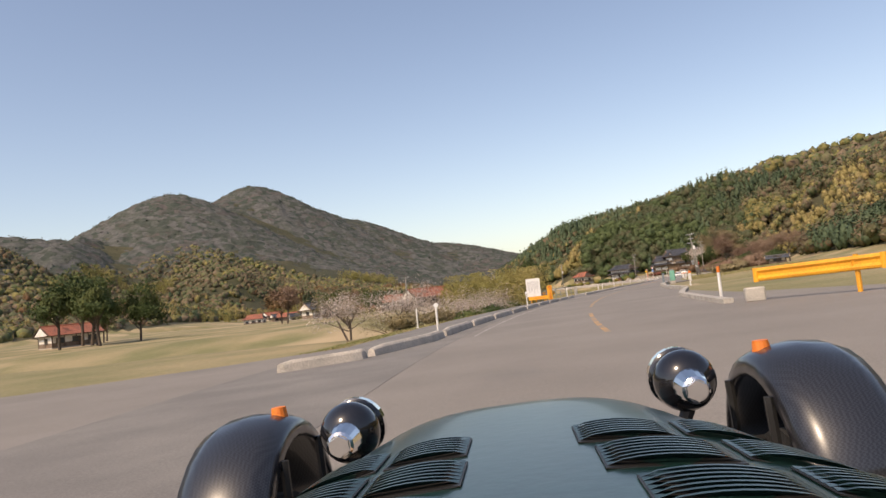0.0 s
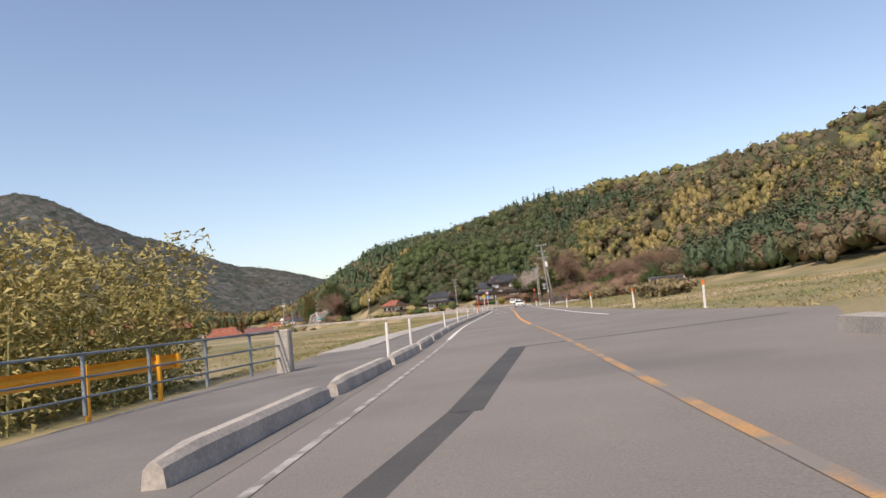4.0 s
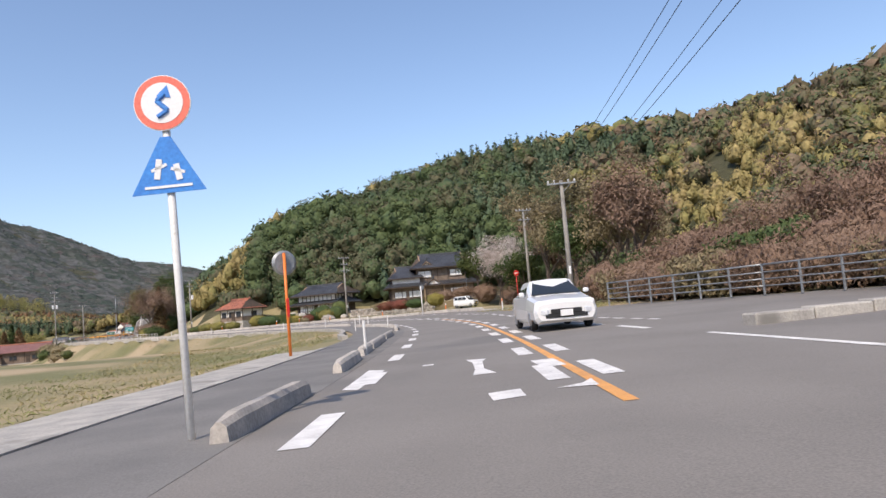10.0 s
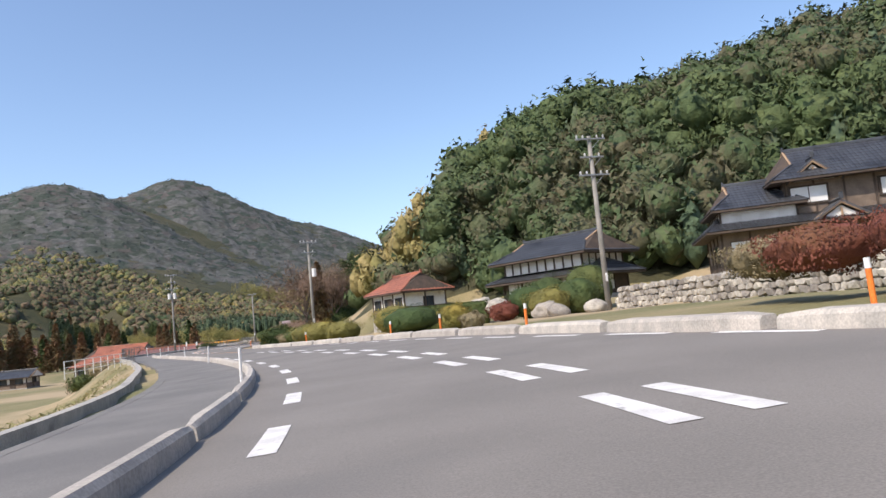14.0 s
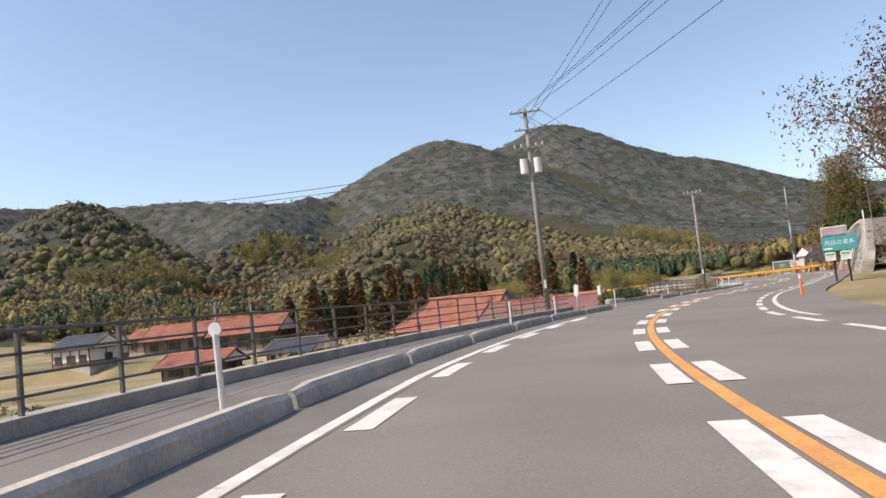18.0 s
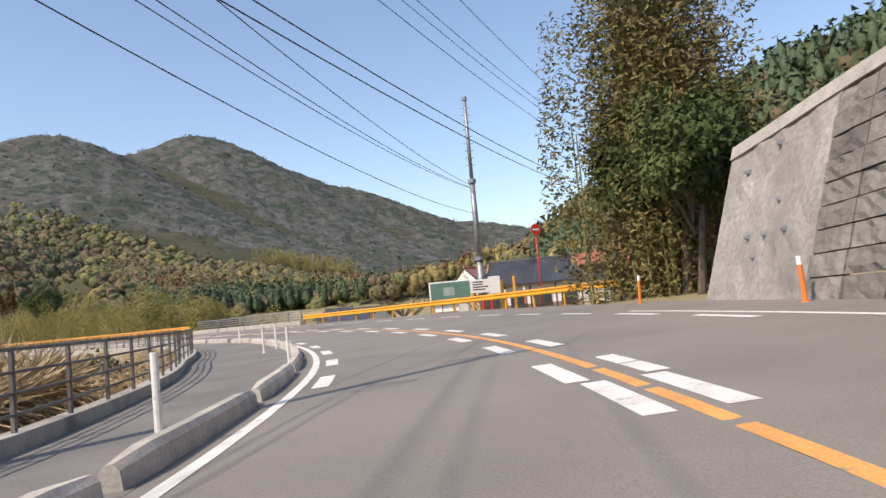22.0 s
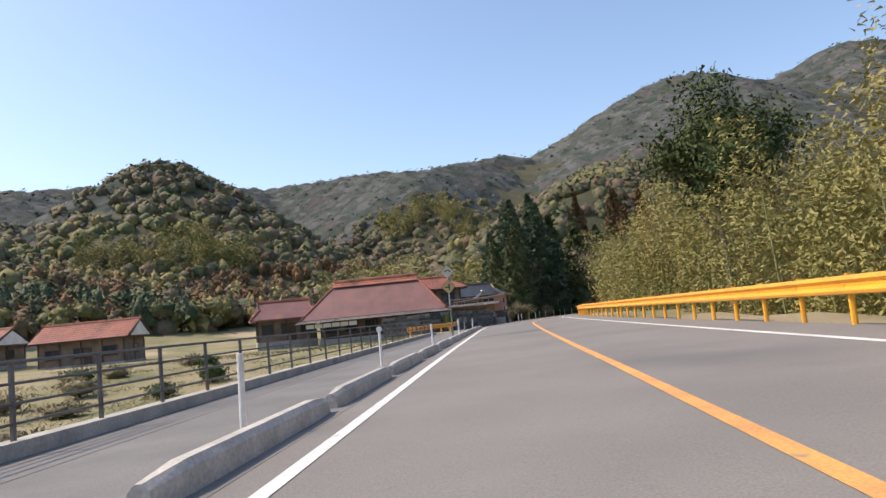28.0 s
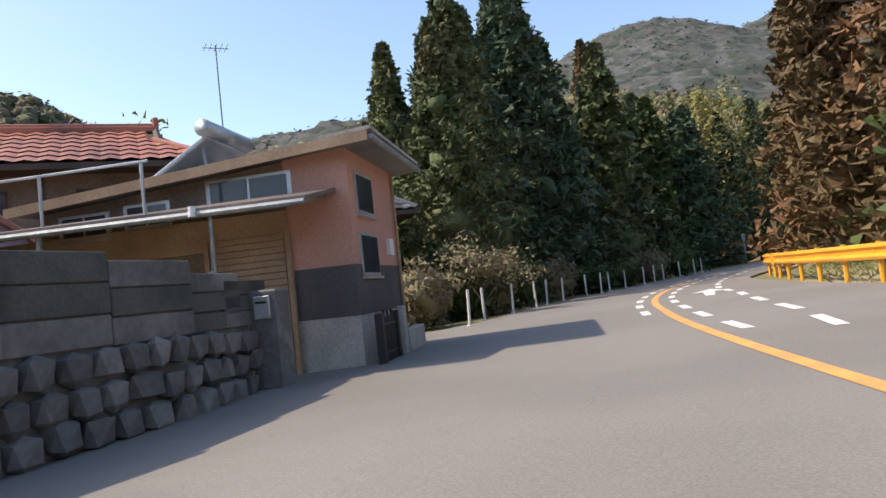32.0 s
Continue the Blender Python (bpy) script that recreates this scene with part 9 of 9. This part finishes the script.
for x, y, h, sp, m, lab in ((16.5, 301, 6.0, 2.8, OLIVE, "dark evergreen behind the parked car"), (22, 292, 7.5, 3.2, OLIVE, "dark evergreen behind the parked car"), (24, 284, 14, 4.4, DRYBUSH, "vine-hung brown tree above the lane"), (25, 276, 15, 4.6, DRYBUSH, "vine-hung brown tree above the lane"), (23.5, 268, 9, 3.4, OLIVE, "dark evergreen at the edge of the slope"),
                           (27, 262, 11, 4.0, DRYBUSH, "vine-hung brown tree at the edge of the slope"), (29, 270, 12, 4.2, DRYBUSH, "vine-hung brown tree at the edge of the slope"), (26, 254, 10, 4.0, BROWN, "bare brown tree at the edge of the slope"), (30, 281, 12, 4.2, OLIVE, "dark evergreen at the edge of the slope"), (28, 291, 10, 4.0, BROWN, "bare brown tree at the edge of the slope")):
    tree(x, y, h, sp, m, lab, 6500, 0.3)
for x, y, r, h in ((17.2, 299.5, 2.2, 3.0), (21.5, 297, 2.4, 3.6), (24.5, 296, 3.0, 5.0), (26, 288, 3.0, 5.5), (27.5, 279, 3.2, 5.0), (22.5, 263, 1.4, 1.3), (23.5, 252, 1.6, 1.5), (26.5, 270, 2.8, 4.2), (25.5, 276, 2.4, 3.4), (27.5, 263, 2.8, 4.6), (28, 256, 2.8, 4.4), (28.5, 249, 2.8, 4.6), (24.8, 283, 2.2, 3.2), (14, 300, 1.6, 1.8), (11.5, 303, 1.6, 1.6)):
    bush(x, y, r, h, *((OLIVE, "dark evergreen shrub below the woods") if y < 285 or h > 4 else (BROWN, "mound of leafless brown brush below the woods")), 3200, 0.2)
for u, o, s in ((6.9, -13, 1.6), (9.2, -14, 1.8)):
    bush(*atxy(u, o), 2.2, 1.3, DRYBUSH, "heap of cut dry brush in the field", 1500, 0.4)
for x, y, h, sp in ((33.5, 221.4, 7.5, 4.6), (28.5, 226.5, 6.0, 4.0), (38.5, 217.0, 8.0, 4.6), (34.0, 230.0, 7.0, 4.4), (29.5, 214.5, 5.5, 3.8), (31.0, 238.5, 6.5, 4.0)):
    tree(x, y, h, sp, BROWN, "leafless reddish-brown tree on the brushy slope", 9000, 0.17)
for k in range(22):
    u = 10.35 + 0.1 * k
    o = -14.5 - 3.2 * (k % 3) - 1.5 * RNG.uniform(0, 1) + (1.5 if u > 11.4 else 0)
    bush(*atxy(u, o), RNG.uniform(1.7, 2.6), RNG.uniform(1.8, 3.2) + 0.5 * (k % 3), (BROWN, DRYBUSH, BROWN)[k % 3], "tangled leafless brush behind the lane fence", 3000, 0.16)
# gardens before the houses
for k, (u, o, r, h, m, lab) in enumerate((
        (14.75, -12.0, 1.5, 1.3, REDSHRUB, "clipped rust-red azalea hedge on the terrace"), (14.6, -12.2, 1.6, 1.4, REDSHRUB, "clipped rust-red azalea hedge on the terrace"), (14.45, -12.5, 1.4, 1.3, OLIVE, "clipped green shrub on the terrace"),
         (14.42, -15.2, 1.3, 1.9, GOLDSHRUB, "golden shrub in the garden of the great house"),  (14.85, -12.2, 1.3, 1.2, DRYBUSH, "dry trailing shrub at the wall's end"),
        (15.85, -10.6, 0.9, 1.5, GOLDSHRUB, "cloud-pruned yellow-green garden pine"), (15.72, -10.4, 0.7, 0.9, DRYBUSH, "small clipped brown ball"), (16.35, -12.0, 2.2, 2.0, OLIVE, "low spreading garden pine"), (16.55, -12.5, 1.8, 2.4, GOLDSHRUB, "golden clipped shrub above the hedge"),
        (16.75, -9.6, 1.6, 1.7, GOLDSHRUB, "dry golden shrub beside the kerb"), (16.95, -9.2, 1.7, 1.9, GOLDSHRUB, "dry golden shrub beside the kerb"), (17.15, -9.0, 1.7, 1.9, GOLDSHRUB, "dry golden shrub beside the kerb"), (17.35, -9.2, 1.4, 1.5, OLIVE, "green shrub beside the kerb"), (17.6, -9.8, 1.5, 1.4, DRYBUSH, "rough dry shrub beside the lane"))):
    x, y = atxy(u, o)
    bush(x, y, r, h, m, lab, 3600, 0.10, clipped=True, z=max(land1(x, y), 1.25 if 14.2 < u < 14.95 else -1))
for x, y, r, h, m, lab in ((-8.6, 318.2, 1.5, 2.0, GOLDSHRUB, "rounded garden shrub turning gold"), (-7.0, 319.6, 1.6, 2.6, OLIVE, "clipped evergreen by the white house"), (-10.4, 320.5, 1.6, 2.4, OLIVE, "clipped evergreen by the white house"), (-6.6, 322.6, 1.8, 3.6, OLIVE, "clipped evergreen by the white house"), (-9.6, 324.0, 1.7, 3.2, OLIVE, "clipped evergreen by the white house"), (-11.8, 319.2, 1.1, 1.3, REDSHRUB, "small rust-red clipped ball")):
    bush(x, y, r, h, m, lab, 4000, 0.10, clipped=True)
for k in range(3):
    t = thing("hedge", pose(-21.2 + 2.25 * k, 328.2 + 0.45 * k, -0.2, 0, 0, -78), "tall clipped green hedge beside the lane", "hedge", "hedge along the garden")
    bm = B(); m_box(bm, 1.7, 2.35, 2.35, 0, 0, 0, bevel=0.15); part("body", bm, OLIVE, t)
    pts = np.stack([RNG.uniform(-0.9, 0.9, 1800), RNG.uniform(-1.2, 1.2, 1800), RNG.uniform(0.05, 2.45, 1800)], 1)
    side = RNG.integers(0, 3, 1800)
    pts[:, 0] = np.where(side == 0, RNG.choice([-0.88, 0.88], 1800), pts[:, 0])
    pts[:, 2] = np.where(side == 1, 2.38, pts[:, 2])
    pts[:, 1] = np.where(side == 2, RNG.choice([-1.2, 1.2], 1800), pts[:, 1])
    v, q = cards(pts, 0.13, 0.07, 0.3)
    raw("foliage", v, q, OLIVE, t)
for k, (u, o, s) in enumerate(((15.7, -15.3, 0.9), (15.8, -15.8, 1.1), (15.55, -15.6, 0.8), (16.45, -20.2, 1.3), (16.6, -20.6, 1.5))):
    x, y = atxy(u, o)
    bm = B(); bmesh.ops.create_icosphere(bm, subdivisions=3, radius=s * 0.6)
    for w in bm.verts:
        w.co = Vector((w.co.x * 1.2, w.co.y, w.co.z * 0.8)) * (1 + 0.35 * noise.noise(w.co * 1.7 + Vector((k * 5, 0, 0))))
    ob = part("garden_rock", bm, STONE)
    ob.matrix_world = pose(x, y, land1(x, y) + s * (0.3 if u < 16 else 1.0))
    tagged(ob, "pale weathered garden rock among the shrubs", "rock")
# end of the road: cedars on the left, mixed trees on the right
for x, y, h, sp in ((-266.8, 530.6, 20.5, 5.2), (-264.4, 525.9, 19.3, 5.0), (-262.0, 529.0, 18.0, 5.0), (-269.5, 527.0, 18.0, 5.0), (-260.0, 524.5, 15.5, 4.6), (-263.5, 521.5, 14.0, 4.6), (-271.0, 533.5, 18.5, 5.0)):
    tree(x, y, h, sp, CEDAR, "tall dark cedar at the road's end", 6500, 0.46, "cedar", name="cedar_tree", group="cedars at the road's end")
for x, y, h, sp in ((-251.6, 518.6, 11.0, 3.0), (-254.4, 520.8, 13.0, 3.4), (-257.4, 523.0, 14.0, 3.8), (-258.5, 519.5, 13.0, 3.6)):
    tree(x, y, h, sp, LEAFY, "tall leafy evergreen beyond the pink house", 9000, 0.26, "cedar")
for k in range(15):
    u = 33.1 + 0.12 * k
    bush(*atxy(u, 4.6 + 1.2 * (k % 2)), RNG.uniform(0.9, 1.4), RNG.uniform(1.2, 2.4), OLIVE if k % 3 else DRYBUSH, "dark undergrowth behind the roadside posts", 1200, 0.2)
for k in range(26):
    u = 34.35 + 0.14 * k
    o = 8.2 + 2.2 * (k % 3) + RNG.uniform(-0.6, 0.6) - 0.5 * max(u - 35.5, 0)
    tree(*atxy(u, o), RNG.uniform(12, 17), RNG.uniform(4.2, 5.6), (CEDAR, OLIVE, CEDAR, LEAFY, CEDAR)[k % 5], "tall dark cedar at the road's end", 4200, 0.5, "cedar", name="cedar_tree", group="cedars at the road's end")
for x, y, h in ((-281.0, 548.5, 22.5), (-286.0, 553.0, 20.0), (-276.5, 545.0, 19.0)):
    tree(x, y, h, 4.2, RUST, "tall rust-brown cedar above the bend", 6000, 0.42, "cedar", name="cedar_tree", group="cedars at the road's end")
for x, y, h in ((-246.2, 532.5, 16.5), (-243.0, 534.5, 15.5), (-249.5, 536.0, 15.0), (-241.5, 530.5, 13.0)):
    tree(x, y, h, 3.8, RUST, "tall rust-brown cedar leaning over the bend", 7000, 0.38, "cedar", name="cedar_tree", group="cedars at the road's end")
for u, o, h, m in ((33.3, -10.5, 9, OLIVE), (34.4, -9.5, 11, CEDAR), (35.0, -9, 11, LEAFY), (35.8, -8.5, 12, CEDAR), (36.6, -8, 12, RUST), (37.5, -7, 12, CEDAR)):
    tree(*atxy(u, o), h, 4.2, m, "tall cedar leaning over the bend", 3800, 0.46, "cedar", name="cedar_tree", group="cedars at the road's end")
bamboo("bamboo_grove", [(-274 - 14 * RNG.uniform(0, 1), 556 + 16 * RNG.uniform(0, 1)) for _ in range(40)], 16, "bright yellow-green bamboo above the bend", 420, 0.5, wide=1.4)
tree(*atxy(32.45, -9.8), 7.5, 3.2, DRYBUSH, "half-bare scrub tree above the guard rail", 2600, 0.22)
tree(*atxy(32.9, -9), 7.0, 3.0, OLIVE, "half-bare scrub tree above the guard rail", 2600, 0.24)
tree(*atxy(33.22, 3.3), 2.3, 1.5, DRYBUSH, "small dry flowering tree beyond the pink house", 1800, 0.13)
for u, o, r, h in ((33.30, 4.6, 0.8, 2.2), (33.36, 3.9, 0.7, 1.5), (33.42, 4.9, 0.9, 2.6)):
    bush(*atxy(u, o), r, h, DRYBUSH if h < 2 else OLIVE, "loose climbing shrub beyond the pink house", 1500, 0.2)
bush(-230.1, 500.4, 0.5, 2.1, OLIVE, "upright shrub before the stone wall", 900, 0.2)
# bare tree by the board at the bend
tree(-106, 462, 6.5, 3.6, BROWN, "bare spreading cherry tree by the board", 0, 0.2, "bare", name="cherry_tree")
tree(-100, 466, 6.0, 3.4, BROWN, "bare spreading cherry tree by the board", 0, 0.2, "bare", name="cherry_tree")
# rusty cedars and groves across the fields on the left
for x, y, h in ((-113.5, 421.4, 9.5), (-117, 424, 10.5), (-120, 419, 10), (-115, 416, 8.5), (-123, 426, 11), (-128, 431, 10), (-110.5, 417, 7.5)):
    tree(x, y, h, 3.0, RUST if h < 10.2 else OLIVE, "rust-brown cedar below the footway fence", 3600, 0.34, "cedar", name="cedar_tree", group="cedars below the footway")
for k in range(16):
    a = RNG.uniform(0, 1)
    tree(-140 - 40 * a + RNG.normal() * 6, 395 + 50 * RNG.uniform(0, 1), RNG.uniform(8, 12), 3.0, RUST, "rust-brown cedar beyond the farmhouses", 1500, 0.6, "cedar", name="cedar_tree", group="cedars beyond the farms")
bamboo("bamboo_row", [(-172 - 55 * RNG.uniform(0, 1), 420 + 30 * RNG.uniform(0, 1)) for _ in range(60)], 7, "distant yellow-green bamboo row across the fields", 110, 0.7)
bamboo("bamboo_row", [(-255 - 70 * RNG.uniform(0, 1), 385 + 50 * RNG.uniform(0, 1)) for _ in range(60)], 9, "distant yellow-green bamboo row across the fields", 110, 0.8)
bamboo("bamboo_row", [(-266 - 24 * RNG.uniform(0, 1), 500 + 30 * RNG.uniform(0, 1)) for _ in range(90)], 11, "yellow-green bamboo behind the farmhouse", 380, 0.4, wide=1.5)


# ---- grass on the verges ----
def grass(n, u0, u1, o0, o1, size, name, label, material):
    u, o = RNG.uniform(u0, u1, n), RNG.uniform(o0, o1, n)
    p = np.array([at(a, b)[:] for a, b in zip(u, o)])
    p[:, 2] = land(p[:, 0], p[:, 1]) + size * 0.3
    keep = np.sin(p[:, 0] * 0.9) * np.cos(p[:, 1] * 0.7) + RNG.normal(size=n) * 0.5 > -0.5
    v, q = cards(p[keep], size, min(size * 0.16, 0.035), 0.8)
    return tagged(raw(name, v, q, material), label, "grass", kind="stuff")


STRAW = leafy("straw grass", [(0.30, 0.24, 0.11), (0.36, 0.29, 0.15), (0.22, 0.22, 0.09), (0.13, 0.17, 0.05)], 0.12)
grass(36000, 5.2, 11.5, 6.8, 24, 0.2, "field_grass", "dry straw and new green grass on the field", STRAW)
grass(9000, 1.3, 3.9, 6.5, 10.5, 0.17, "verge_grass", "dry straw-coloured grass along the footway", STRAW)
grass(20000, 5.0, 9.6, -22, -6.9, 0.22, "field_grass", "dry straw and new green grass on the field", STRAW)
grass(12000, 11.6, 17.0, 6.3, 20, 0.28, "field_grass", "short green and straw grass inside the bend", STRAW)
MEADOW = leafy("meadow grass", [(0.12, 0.15, 0.05), (0.16, 0.18, 0.07), (0.24, 0.21, 0.10), (0.09, 0.12, 0.04)], 0.12)
grass(30000, 25.8, 31.2, 6.5, 34, 0.42, "field_grass", "grey-green meadow grass below the footway fence", MEADOW)
grass(3500, 11.75, 13.0, -10, -6.4, 0.3, "verge_grass", "rough grass beside the side lane", STRAW)
grass(2500, 32.2, 34.5, -8.5, -5.6, 0.3, "verge_grass", "rough grass behind the guard rail", STRAW)
REED = leafy("dead reeds", [(0.34, 0.25, 0.14), (0.42, 0.32, 0.19), (0.28, 0.20, 0.11)], 0.2)
grass(9000, 21.6, 24.6, 5.7, 13, 0.9, "verge_grass", "tall dead reeds by the fence", REED)
grass(2600, 22.5, 22.75, 5.8, 7.2, 1.9, "reed_tuft", "tall pale tuft of dead reeds by the utility pole", REED)

for k in range(26):
    u = 18.0 + 0.24 * k
    bush(*atxy(u, 8.5 + 2.5 * RNG.uniform(0, 1)), RNG.uniform(1.0, 1.8), RNG.uniform(1.6, 3.0), DRYBUSH if k % 3 else OLIVE, "tangled scrub on the bank below the fence", 900, 0.2)
for u, o, r, h in ((20.42, 5.6, 0.9, 1.3), (20.5, 5.4, 1.0, 1.5), (20.58, 5.7, 1.0, 1.4), (20.68, 5.9, 1.1, 1.3)):
    bush(*atxy(u, o), r, h, OLIVE, "dark scrub crowding the footway fence", 2400, 0.13, z=at(u, o).z - 0.5)
for k in range(46):
    u = 26.2 + 0.1 * k
    bush(*atxy(u, 8.5 + 22 * RNG.uniform(0, 1)), RNG.uniform(0.6, 1.2), RNG.uniform(0.6, 1.3), DRYBUSH if k % 2 else OLIVE, "low scrub in the field below the fence", 500, 0.16)
for k in range(16):
    tree(-132 - 30 * RNG.uniform(0, 1), 402 + 32 * RNG.uniform(0, 1), RNG.uniform(7, 11), 2.6, RUST if k % 3 else OLIVE, "rust-brown cedar beyond the farmhouses", 1300, 0.5, "cedar", name="cedar_tree", group="cedars beyond the farms")
for x0, y0, sx, sy, n in ((-450, 478, 12, 32, 90), (-556, 620, 14, 26, 80), (-335, 825, 34, 14, 80), (-505, 640, 30, 12, 60)):
    bamboo("bamboo_grove", [(x0 + sx * RNG.uniform(-1, 1), y0 + sy * RNG.uniform(-1, 1)) for _ in range(n)], 11, "pale yellow bamboo grove on the far wooded slope", 150, 1.0, wide=2.0)
for x0, y0, n in ((-215, 428, 30), (-118, 300, 26), (-100, 250, 26)):
    bamboo("bamboo_row", [(x0 + 26 * RNG.uniform(-1, 1), y0 + 10 * RNG.uniform(-1, 1)) for _ in range(n)], 6.5, "yellow-green bamboo row across the fields", 170, 0.6, wide=1.4)
